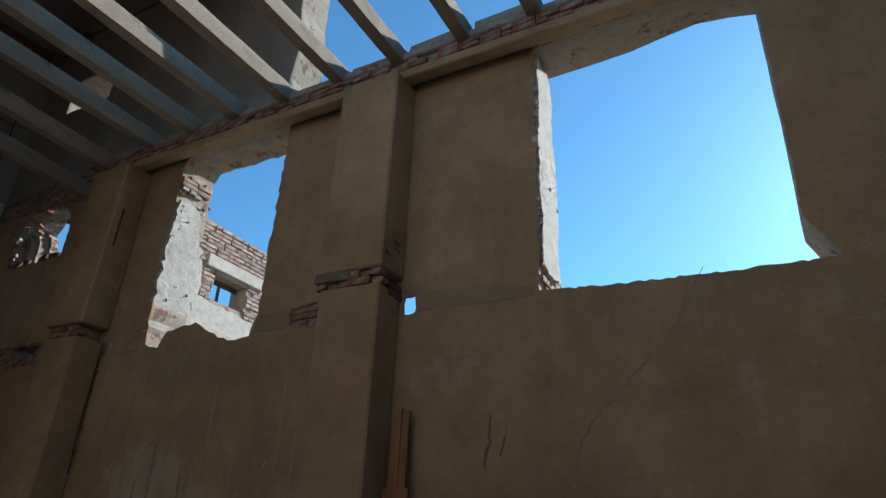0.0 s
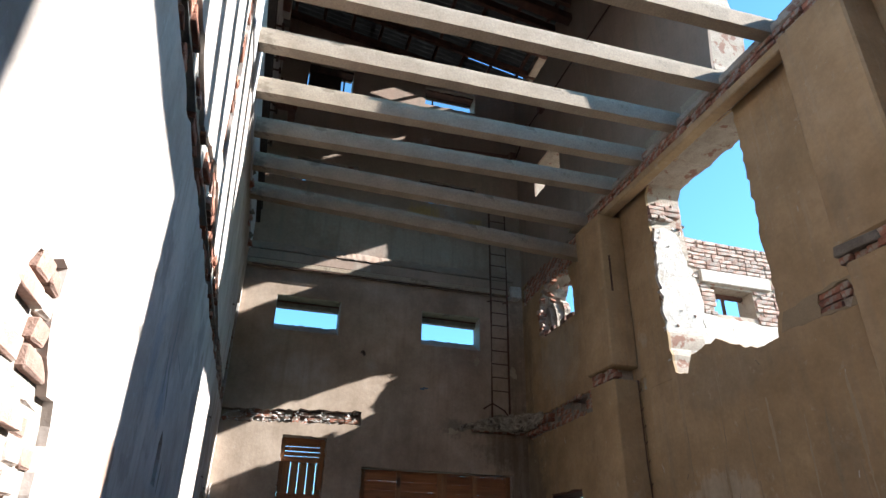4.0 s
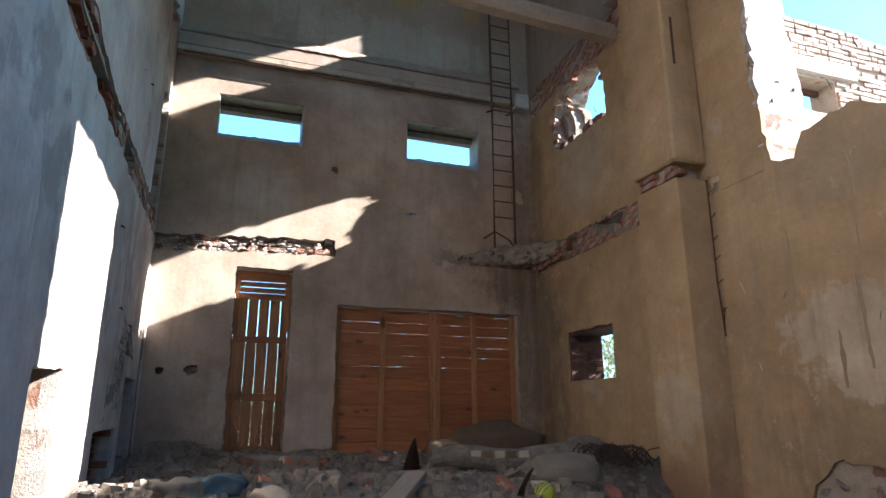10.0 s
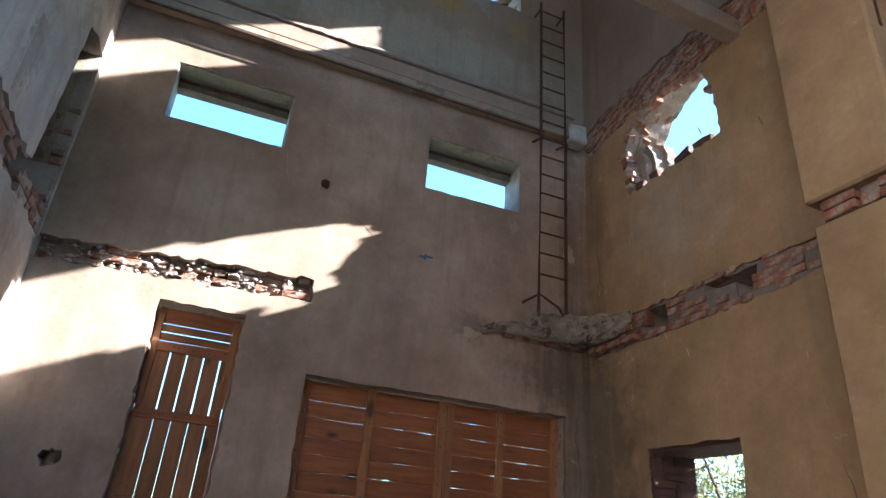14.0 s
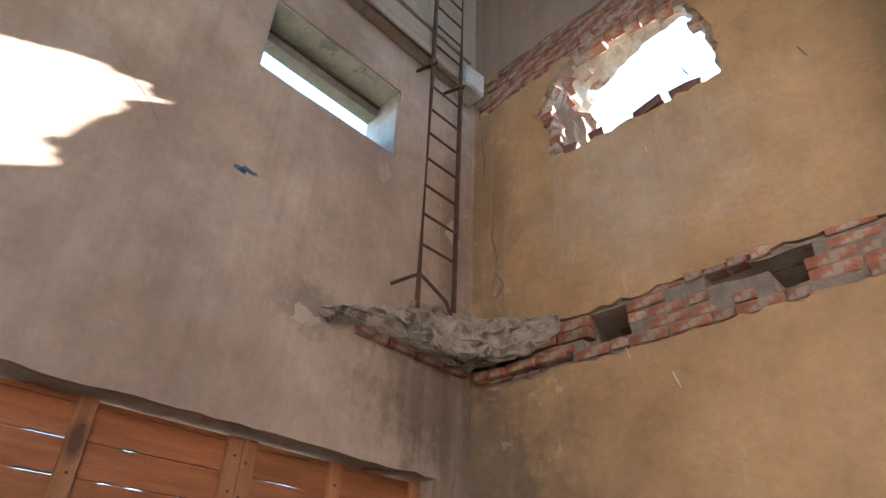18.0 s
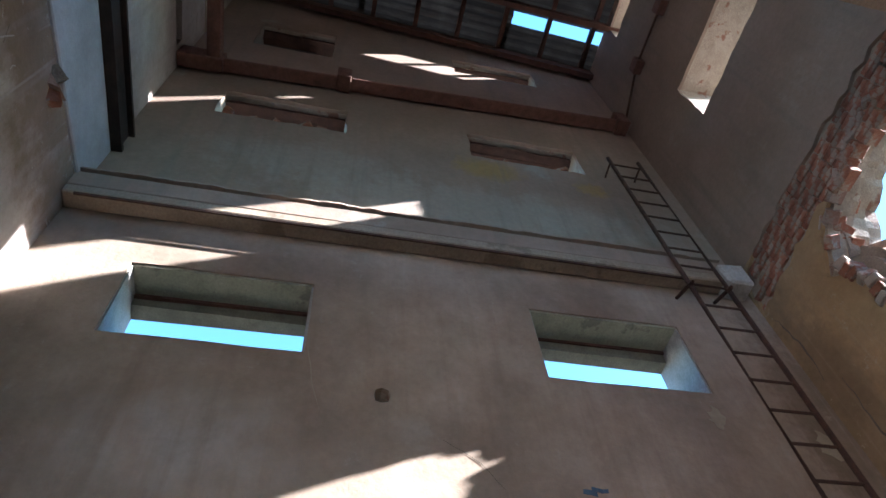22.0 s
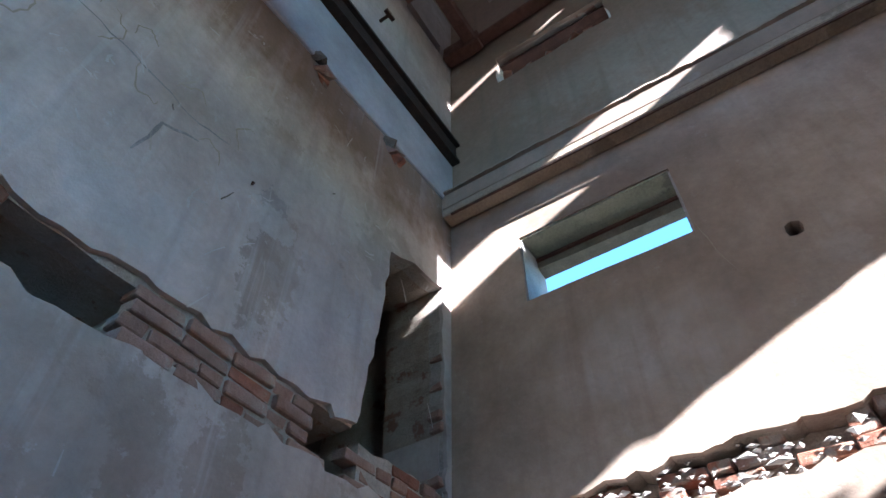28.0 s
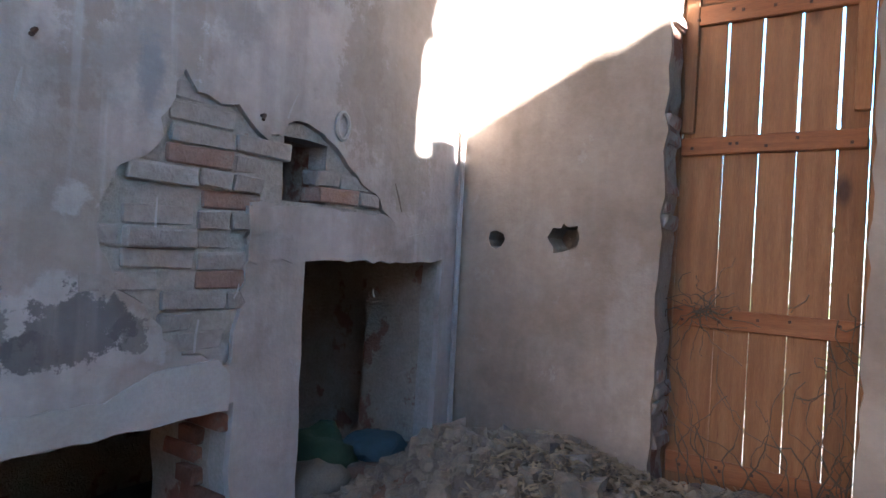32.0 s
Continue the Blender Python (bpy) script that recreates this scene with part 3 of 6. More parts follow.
# gable wall
door_hole = rect(0.70, 1.45, 0.2, 3.39)
gate_hole = rect(2.08, 4.88, 0.2, 2.94)
win_holes = [rough(rect(0.27, 1.47, 5.235, 5.91), 0.3, 0.008, 5), rough(rect(3.05, 4.27, 5.235, 5.93), 0.3, 0.008, 6),
             rough(rect(0.25, 1.55, 8.47, 9.02), 0.12, 0.02, 7), rough(rect(2.9, 4.2, 8.42, 8.98), 0.12, 0.015, 8),
             rough(rect(0.25, 1.26, 10.7, 11.62), 0.2, 0.01, 9), rough(rect(2.95, 4.18, 11.08, 11.6), 0.12, 0.015, 10)]
hole_small = [rough([(1.955 + 0.05 * math.cos(a), 4.945 + 0.06 * math.sin(a)) for a in [k * 0.785 for k in range(8)]], 0.03, 0.014, 11),
              rough([(-0.12 + 0.05 * math.cos(a), 1.98 + 0.05 * math.sin(a)) for a in [k * 0.785 for k in range(8)]], 0.025, 0.014, 12),
              rough([(0.25 + 0.085 * math.cos(a), 2.0 + 0.075 * math.sin(a)) for a in [k * 0.785 for k in range(8)]], 0.03, 0.024, 13)]
band_e = rough([(-0.45, 3.55), (0.3, 3.58), (1.2, 3.62), (2.02, 3.64), (2.02, 3.87), (1.2, 3.84), (0.4, 3.80), (-0.45, 3.74)], 0.06, 0.025, 14)
wall_end = empty("wall_end", "tall beige plastered gable wall with small windows", "wall", kind="structure")
out_e = [(YL - 0.5, -0.3), (YR + 0.5, -0.3), (YR + 0.5, 11.95), (YL - 0.5, 13.05)]
rough_door = rough(door_hole, 0.09, 0.012, 15)
rough_gate = rough(gate_hole, 0.1, 0.012, 16)
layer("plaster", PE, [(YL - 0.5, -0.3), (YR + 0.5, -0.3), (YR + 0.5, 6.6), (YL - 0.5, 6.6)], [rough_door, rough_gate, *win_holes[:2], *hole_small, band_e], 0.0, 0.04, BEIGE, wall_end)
layer("upper_plaster", PE, [(YL - 0.5, 6.6), (YR + 0.5, 6.6), (YR + 0.5, 11.95), (YL - 0.5, 13.05)], win_holes[2:], 0.0, 0.04, SHADETAN, wall_end)
layer("brick_core", PE, out_e, [rough_door, rough_gate, *win_holes, *hole_small, band_e], 0.04, 0.17, MORTAR, wall_end)
layer("outer_leaf", PE, out_e, [rough_door, rough_gate, *win_holes], 0.17, 0.40, MORTAR, wall_end)

# right wall
sun_lip = [(-10.42, 5.34), (-10.44, 5.66), (-10.49, 5.80), (-10.60, 5.90), (-10.52, 6.0), (-10.44, 6.14), (-10.16, 6.28), (-9.9, 6.39), (-9.63, 6.43), (-9.45, 6.37), (-9.30, 6.13), (-9.21, 5.85), (-9.20, 5.34)]
def lip(d, grow, seed):
    """The broken hole's edge, which steps up and back through the wall."""
    cx, cz = -9.85, 5.8
    return rough([(x + 0.31 * d + grow * (x - cx), max(5.335, z + (0.53 * d if z > 5.5 else 0.0) + grow * (z - cz))) for x, z in sun_lip], 0.06, 0.022, seed)


hole_r, hole_r_pl = lip(0.02, 0.03, 21), lip(0.0, 0.10, 22)
hole_r_mid = lip(0.2, 0.0, 23)
open_a = rough([(-6.66, 3.66), (-6.42, 3.60), (-6.30, 3.80), (-5.84, 3.85), (-5.64, 3.73), (-5.25, 3.56), (-4.94, 3.58), (-4.85, 3.82), (-4.86, 4.5), (-4.85, 6.42), (-5.3, 6.48), (-5.9, 6.47), (-6.66, 6.47), (-6.75, 6.32), (-6.76, 4.6)], 0.08, 0.022, 23)
open_b = rough([(-1.52, 3.60), (-0.8, 3.555), (0.07, 3.53), (0.79, 3.527), (0.785, 3.59), (0.67, 3.76), (0.60, 3.90), (0.60, 4.1), (0.62, 4.8), (0.635, 6.46), (0.42, 6.52), (0.1, 6.57), (-0.6, 6.46), (-0.95, 6.44), (-1.51, 6.42), (-1.51, 5.0)], 0.045, 0.010, 24)
open_b_deep = rough([(-1.53, 3.60), (-0.8, 3.55), (0.07, 3.525), (0.81, 3.52), (0.80, 3.6), (0.69, 3.77), (0.62, 3.92), (0.62, 4.1), (0.64, 4.8), (0.655, 6.47), (0.42, 6.53), (0.1, 6.58), (-0.6, 6.47), (-0.95, 6.45), (-1.54, 6.43), (-1.54, 5.0)], 0.3, 0.006, 64)
open_w = rough(rect(-10.44, -9.33, 1.88, 2.56), 0.12, 0.015, 25)
slot_r1 = rough(rect(-10.43, -9.25, 8.42, 9.14), 0.12, 0.014, 26)
slot_r2 = rough(rect(-10.5, -9.4, 11.4, 11.78), 0.12, 0.02, 27)
band_r = rough([(-11.2, 3.58), (-8.75, 3.62), (-8.15, 3.68), (-8.15, 3.92), (-8.7, 3.94), (-9.5, 3.95), (-10.4, 3.94), (-11.2, 3.92)], 0.08, 0.02, 28)
pocket_r = [rough(rect(-10.38, -10.04, 3.68, 3.91), 0.1, 0.014, 29), rough([(-9.55, 3.85), (-9.2, 3.83), (-9.19, 3.69), (-8.96, 3.70), (-8.96, 3.91), (-9.55, 3.92)], 0.1, 0.012, 30)]
strip_r = rough([(-11.3, 6.24), (-10.4, 6.36), (-9.4, 6.27), (-8.3, 6.26), (-8.2, 6.60), (-8.82, 6.73), (-9.6, 6.78), (-10.36, 6.77), (-11.0, 6.72), (-11.3, 6.64)], 0.09, 0.03, 31)
leak_r = [rough(rect(-7.42, -7.30, 3.60, 3.80), 0.06, 0.02, 32), rough(rect(-2.93, -2.80, 3.56, 3.74), 0.06, 0.02, 33)]
peel_rb = rough([(-6.95, -0.25), (-3.75, -0.25), (-3.72, 0.95), (-4.3, 1.16), (-5.1, 1.02), (-5.8, 1.0), (-6.5, 1.06), (-6.7, 0.86), (-6.9, 0.5)], 0.1, 0.04, 34)
patch_r = [rough([(-4.38, 3.62), (-4.05, 3.58), (-3.98, 3.72), (-4.02, 3.84), (-4.36, 3.82)], 0.06, 0.02, 35), rough([(-3.98, 3.74), (-3.70, 3.76), (-3.70, 3.98), (-3.96, 3.96)], 0.07, 0.015, 36)]
wall_right = empty("wall_right", "tall ochre plastered wall with broken openings", "wall", kind="structure")
out_r = [(XE - 0.1, -0.3), (XB, -0.3), (XB, TOP), (-4.95, TOP), (-5.0, 7.3), (-4.92, 7.9), (-5.03, 8.6), (-5.0, ROOF_R), (XE - 0.1, ROOF_R)]
thru_r = [open_a, open_b, open_w, slot_r1, slot_r2, *leak_r]
leak_deep = [rough(rect(-7.95, -7.28, 3.60, 3.98), 0.08, 0.02, 65), rough(rect(-3.36, -2.80, 3.56, 4.0), 0.08, 0.02, 66)]
thru_deep = [open_b_deep if h is open_b else h for h in thru_r[:-2]] + leak_deep
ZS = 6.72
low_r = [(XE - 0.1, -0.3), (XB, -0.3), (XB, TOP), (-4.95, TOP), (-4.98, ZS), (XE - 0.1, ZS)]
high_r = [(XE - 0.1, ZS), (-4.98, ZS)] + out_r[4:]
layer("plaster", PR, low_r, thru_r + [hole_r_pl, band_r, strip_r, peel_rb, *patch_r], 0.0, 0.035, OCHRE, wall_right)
layer("upper_plaster", PR, high_r, [slot_r1, slot_r2, strip_r], 0.0, 0.035, SHADETAN, wall_right)
layer("brick_core", PR, out_r, thru_deep + [hole_r, *pocket_r], 0.035, 0.18, MORTAR, wall_right)
layer("mortar_bed", PR, [(-9.67 + (u + 9.67) * 0.985, 3.77 + (v - 3.77) * 0.94) for u, v in band_r], pocket_r, 0.022, 0.034, STONE, wall_right)
layer("middle_leaf", PR, out_r, thru_deep + [hole_r_mid, *pocket_r], 0.18, 0.27, MORTAR, wall_right)
hole_r_out, hole_r_back = lip(0.5, 0.03, 20), lip(0.36, 0.03, 26)
layer("back_leaf", PR, out_r, thru_deep + [hole_r_back, *pocket_r], 0.27, 0.43, MORTAR, wall_right)
layer("outer_leaf", PR, out_r, thru_deep + [hole_r_out], 0.43, 0.56, MORTAR, wall_right)

# left wall
door_l = [rough([(-5.80, -0.2), (-4.92, -0.2), (-4.90, 1.66), (-5.74, 1.70)], 0.12, 0.015, 41), rough([(-7.38, -0.2), (-6.62, -0.2), (-6.62, 1.68), (-7.38, 1.71)], 0.12, 0.012, 42),
          rough([(-9.97, 0.1), (-8.75, 0.1), (-8.75, 1.28), (-9.97, 1.33)], 0.12, 0.012, 43), rough([(-11.18, 0.1), (-10.28, 0.1), (-10.27, 1.84), (-11.2, 1.86)], 0.12, 0.012, 44)]
vent_l = rough(rect(-10.37, -10.14, 2.07, 2.31), 0.08, 0.008, 45)
niche_l = rough([(-11.28, 3.97), (-10.42, 3.93), (-10.47, 4.3), (-10.53, 4.8), (-10.57, 5.45), (-10.85, 5.56), (-11.2, 5.60)], 0.1, 0.02, 46)
band_l = rough([(-11.3, 3.72), (-8.0, 3.64), (-2.0, 3.62), (XB, 3.62), (XB, 3.92), (-2.0, 3.98), (-3.0, 4.14), (-3.6, 3.95), (-4.4, 4.22), (-5.0, 4.30), (-5.6, 4.02), (-6.4, 4.12), (-7.2, 3.95), (-8.0, 3.93), (-9.2, 3.96), (-10.0, 3.98), (-11.3, 4.0)], 0.1, 0.035, 47)
pocket_l = [rough(rect(-9.17, -8.58, 3.66, 3.93), 0.1, 0.012, 48), rough(rect(-10.5, -10.08, 3.70, 3.99), 0.1, 0.012, 49)]
pocket_l += [rough(rect(x - 0.5, x, 3.66, 3.92), 0.1, 0.012, 60 + i) for i, x in enumerate((-7.3, -5.9, -4.4, -3.0, -1.6))]
hole_l = [rough([(-4.88, 1.88), (-4.68, 1.88), (-4.66, 2.12), (-4.74, 2.22), (-4.85, 2.14)], 0.05, 0.015, 50), rough([(-5.05, 4.55), (-4.72, 4.5), (-4.6, 5.4), (-4.5, 6.3), (-4.78, 6.3), (-4.95, 5.3)], 0.07, 0.025, 57)]
slot_l = [rough(rect(-8.56, -7.89, 9.20, 9.42), 0.15, 0.015, 52), rough(rect(-9.82, -9.11, 8.56, 8.76), 0.15, 0.015, 53), rough(rect(-11.1, -10.4, 9.45, 9.68), 0.15, 0.015, 54)]
peel_l = rough([(-10.82, 1.97), (-10.7, 2.12), (-10.48, 2.24), (-10.36, 2.33), (-10.2, 2.37), (-10.05, 2.28), (-9.98, 2.34), (-9.93, 2.38), (-9.77, 2.38), (-9.72, 2.44), (-9.67, 2.3), (-9.60, 2.15), (-9.53, 2.12), (-9.46, 2.0), (-9.50, 1.83), (-9.56, 1.72), (-9.68, 1.62), (-9.76, 1.52), (-9.89, 1.47), (-9.94, 1.46), (-10.0, 1.86), (-10.0, 2.04), (-10.76, 2.045)], 0.04, 0.02, 51)
peel_far = rough([(-2.25, 1.55), (-1.75, 1.5), (-1.6, 1.85), (-1.7, 2.15), (-1.95, 2.2), (-2.0, 1.95), (-2.2, 1.85)], 0.06, 0.03, 56)
wall_left = empty("wall_left", "tall grey whitewashed wall with peeling plaster", "wall", kind="structure")
out_l = [(XE - 0.1, -0.3), (XB, -0.3), (XB, TOP), (XT, TOP), (XT, ROOF_L), (XE - 0.1, ROOF_L)]
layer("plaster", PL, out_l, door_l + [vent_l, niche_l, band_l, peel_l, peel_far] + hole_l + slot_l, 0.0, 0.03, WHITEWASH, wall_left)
band_deep = rough([(-8.2, 3.65), (-2.0, 3.63), (XB - 0.05, 3.63), (XB - 0.05, 3.91), (-2.0, 3.91), (-8.2, 3.92)], 0.12, 0.02, 55)
layer("brick_face", PL, out_l, door_l + [vent_l, niche_l, band_deep] + pocket_l[:2] + hole_l + slot_l, 0.03, 0.12, GREYMORTAR, wall_left)
layer("brick_core", PL, out_l, door_l + [vent_l, niche_l] + pocket_l + hole_l + slot_l, 0.12, 0.28, MORTAR, wall_left)
layer("outer_leaf", PL, out_l, door_l + [niche_l] + pocket_l[:2], 0.28, 0.5, MORTAR, wall_left)

layer("mortar_bed", PL, [(-9.85 + (u + 9.85) * 0.985, 1.95 + (v - 1.95) * 0.985) for u, v in peel_l], [vent_l], 0.016, 0.029, GREYMORTAR, wall_left)

# wall behind, and the dark room beyond the doors of the left wall
wall_back = link("wall_back", box_bm((XB, YL - 0.5, -0.3), (XB + 0.4, YR + 0.56, TOP)), OCHRE)
tagged(wall_back, "plain ochre plastered wall", "wall", kind="structure")
side = empty("wall_side_room", "dim brick walls of the side room", "wall", kind="structure")
for lo, hi in (((XE - 0.4, -3.4, -0.3), (XB, -3.1, 3.6)), ((XE - 0.5, -3.1, -0.3), (XE - 0.2, YL - 0.5, 3.6)), ((XB - 0.3, -3.1, -0.3), (XB, YL - 0.5, 3.6)), ((XE - 0.4, -3.4, 3.6), (XB, YL - 0.5, 3.8))):
    part("wall_panel", box_bm(lo, hi), MORTAR, side)

# ---- ground and rubble ----
def smooth(a, b, x):
    s = min(1.0, max(0.0, (x - a) / (b - a)))
    return s * s * (3 - 2 * s)


def heap(x, y):
    """Height of the rubble over the floor."""
    h = 0.92 * smooth(2.6, 8.6, -x)
    side_dip = smooth(3.4, 4.6, y) * (1 - smooth(7.4, 8.3, -x))
    h *= 1 - 0.75 * side_dip
    h -= 0.16 * smooth(8.0, 8.8, -x) * (1 - smooth(9.4, 10.6, -x)) * (1 - smooth(2.6, 3.6, y))
    n = noise.noise((x * 1.1, y * 1.1, 3.0)) * 0.10 + noise.noise((x * 3.1, y * 3.1, 7.0)) * 0.05 + noise.noise((x * 9, y * 9, 1.0)) * 0.025
    h += 0.16 * math.exp(-((x + 10.85) ** 2 + (y - 0.02) ** 2) / 0.09) + 0.10 * math.exp(-((x + 11.1) ** 2 + (y - 0.35) ** 2) / 0.08)
    return max(0.0, h + n * smooth(1.5, 5.0, -x))


bm = bmesh.new()
bmesh.ops.create_grid(bm, x_segments=2, y_segments=2, size=1500)
for v in bm.verts:
    v.co.z = -0.32
tagged(link("ground", bm, GROUND), "dry bare ground around the ruin", "ground", kind="structure")
floor = link("floor", box_bm((XE - 0.6, -3.4, -0.3), (XB, YR + 0.3, 0.0)), RUBBLE)
tagged(floor, "dusty concrete floor under rubble", "floor", kind="structure")

bm = bmesh.new()
nx, ny = 150, 84
grid = []
for i in range(nx + 1):
    x = XE - 0.45 + (8.6) * i / nx
    grid.append([bm.verts.new((x, YL - 0.35 + (YR - YL + 0.35) * j / ny, 0)) for j in range(ny + 1)])
for col in grid:
    for v in col:
        v.co.z = heap(v.co.x, v.co.y) + 0.004 + random.uniform(-0.012, 0.012)
for i in range(nx):
    for j in range(ny):
        bm.faces.new((grid[i][j], grid[i + 1][j], grid[i + 1][j + 1], grid[i][j + 1]))
mound = link("rubble_mound", bm, RUBBLE)
tagged(mound, "heap of grey dusty building rubble over the floor", "rubble", kind="stuff")


def chunk_mesh(name, size, seed, material, flat=0.7):
    rnd = random.Random(seed)
    b = bmesh.new()
    for _ in range(12):
        b.verts.new((rnd.uniform(-1, 1) * size, rnd.uniform(-1, 1) * size * rnd.uniform(0.5, 1), rnd.uniform(-1, 1) * size * flat))
    r = bmesh.ops.convex_hull(b, input=b.verts[:])
    bmesh.ops.delete(b, geom=[g for g in r["geom_interior"] if isinstance(g, bmesh.types.BMVert)], context="VERTS")
    me = bpy.data.meshes.new(name)
    b.to_mesh(me)
    b.free()
    me.materials.append(material)
    return me


# small rubble, joined
rnd = random.Random(77)
vs, fs = [], []
for n_bit in range(15000):
    x, y = rnd.uniform(XE + 0.02, -3.2), rnd.uniform(YL + 0.03, YR - 0.05)
    if n_bit > 9000:
        x, y = rnd.uniform(XE + 0.02, -9.6), rnd.uniform(YL + 0.03, 1.9)
    if x > -8.2 and x < -7.35 and y > 4.7:
        continue
    s = rnd.choice((0.012, 0.016, 0.02, 0.028, 0.045)) * rnd.uniform(0.7, 1.5) * (0.55 if n_bit > 9000 else 1.0)
    z = heap(x, y) + s * 0.3
    k = len(vs)
    a, e = rnd.uniform(0, 6.28), rnd.uniform(0.5, 0.9)
    ca, sa = math.cos(a), math.sin(a)
    for px, py, pz in ((-1, -e, -0.6), (1, -e * 0.8, -0.6), (0.8, e, -0.6), (-0.9, e, -0.6), (-0.7, -e * 0.6, 0.6), (0.6, -e * 0.7, 0.5), (0.7, e * 0.6, 0.7), (-0.5, e * 0.7, 0.45)):
        px, py = px * rnd.uniform(0.7, 1.3), py * rnd.uniform(0.7, 1.3)
        vs.append((x + s * (px * ca - py * sa), y + s * (px * sa + py * ca), z + s * pz))
    fs += [tuple(k + q for q in f) for f in ((3, 2, 1, 0), (4, 5, 6, 7), (0, 1, 5, 4), (1, 2, 6, 5), (2, 3, 7, 6), (3, 0, 4, 7))]
me = bpy.data.meshes.new("rubble_bits")
me.from_pydata(vs, [], fs)
me.materials.append(DUSTCON)
tagged(new("rubble_bits", me), "loose crumbs of mortar and brick on the heap", "rubble", kind="stuff")

# ---- pilasters of the right wall ----
def pilaster(x0, x1, label):
    p = empty("pilaster", label, "pilaster", "wall pilasters", "structure")
    b = bmesh.new()
    add_box(b, (x0, 4.8, -0.2), (x1, YR - 0.002, 3.765), 0.012, 0.02)
    part("lower_shaft", b, OCHRE, p)
    b = bmesh.new()
    add_box(b, (x0 - 0.02, 4.78, 3.925), (x1 + 0.02, YR - 0.002, 6.32), 0.012, 0.02)
    part("upper_shaft", b, OCHRE, p)
    part("mortar_core", box_bm((x0 + 0.05, 4.87, 3.70), (x1 - 0.14, YR - 0.004, 4.0), 0.01), MORTAR, p)
    lay_bricks(p, lambda u, v, d: Vector((u, 4.86 + d, v)), rect(x0 - 0.04, x1 - 0.03, 3.76, 3.94), -0.058, BRICK, 0.08, int(x0 * -10), 0.078, 0.025, 3.765, (), 1)
    return p


pilaster(-8.12, -7.45, "ochre plastered wall pilaster broken open at the old floor line")
pilaster(-3.68, -2.97, "ochre plastered wall pilaster with brick showing mid-way")

lay_bricks(wall_right, lambda u, v, d: Vector((u, 4.8 + d, v)), rough(rect(-8.12, -7.47, 0.34, 0.66), 0.12, 0.06, 96), -0.012, BRICK, 0.1, 97, 0.075, 0.012, 0.34, (), 1)

# ---- cornice beam and joists ----
cornice = empty("cornice_beam", "concrete and brick bearing beam along the wall top", "beam", kind="structure")
b = bmesh.new()
add_box(b, (-8.22, 4.90, 6.30), (XB, 5.06, 6.42), 0.0, 0.014)
part("lower_beam", b, OCHRE, cornice)
b = bmesh.new()
add_box(b, (-8.25, 4.955, 6.42), (XB, YR - 0.003, 6.575), 0.0, 0.008)
part("brick_course", b, MORTAR, cornice)
b = bmesh.new()
add_box(b, (-8.20, 4.90, 6.575), (XB, YR - 0.003, 6.68), 0.0, 0.016)
part("upper_beam", b, MORTAR, cornice)
lay_bricks(cornice, lambda u, v, d: Vector((u, 4.955 + d, v)), rect(-8.2, 3.4, 6.425, 6.575), -0.045, BRICK, 0.12, 91, 0.074, 0.014, 6.426, (), 1)

JOISTS = [-8.82, -8.0, -7.18, -6.37, -5.55, -4.72, -3.88, -3.05, -2.2, -1.38, -0.55, 0.28, 1.1, 1.92]
joist = empty("ceiling_joist", "bare precast concrete joist with no floor on it", "joist", "ceiling joists")
for nm, prof in (("body", [(-0.075, 0), (0.075, 0), (0.085, 0.17), (-0.085, 0.17)]), ("top_rib", [(-0.045, 0.17), (0.045, 0.17), (0.04, 0.26), (-0.04, 0.26)])):
    b = bmesh.new()
    ends = []
    for k in range(31):
        yy = YL - 0.02 + (YR + 0.14 - YL) * k / 30
        ends.append([b.verts.new((px + random.uniform(-0.003, 0.003), yy, pz + random.uniform(-0.003, 0.003))) for px, pz in prof])
    for A, B in zip(ends, ends[1:]):
        for k in range(4):
            b.faces.new((A[k], A[(k + 1) % 4], B[(k + 1) % 4], B[k]))
    b.faces.new(ends[0][::-1])
    b.faces.new(ends[-1])
    bmesh.ops.recalc_face_normals(b, faces=b.faces[:])
    part(nm, b, CONCRETE, joist)
def joist_pose(x, z_left, z_right):
    slope = (z_right - z_left) / (YR - YL)
    return pose(x, 0, z_left - slope * YL, math.degrees(math.atan(slope)))


joist.matrix_world = joist_pose(JOISTS[0], 6.46, 6.22)
copy_thing(joist, joist_pose(JOISTS[1], 6.46, 6.36))
for x in JOISTS[2:]:
    copy_thing(joist, joist_pose(x, 6.46, 6.57))
for i, (xa, xb) in enumerate(zip(JOISTS, JOISTS[1:])):
    if i in (5, 9):
        continue
    b = bmesh.new()
    top = 6.90 - random.Random(i).uniform(0, 0.10)
    add_box(b, (xa + 0.09, 4.98, 6.68), (xb - 0.09, YR - 0.003, top), 0.02, 0.02)
    tagged(link("infill_block", b, CONCRETE), "plastered infill block between joist ends", "block", "joist infill blocks", "structure")

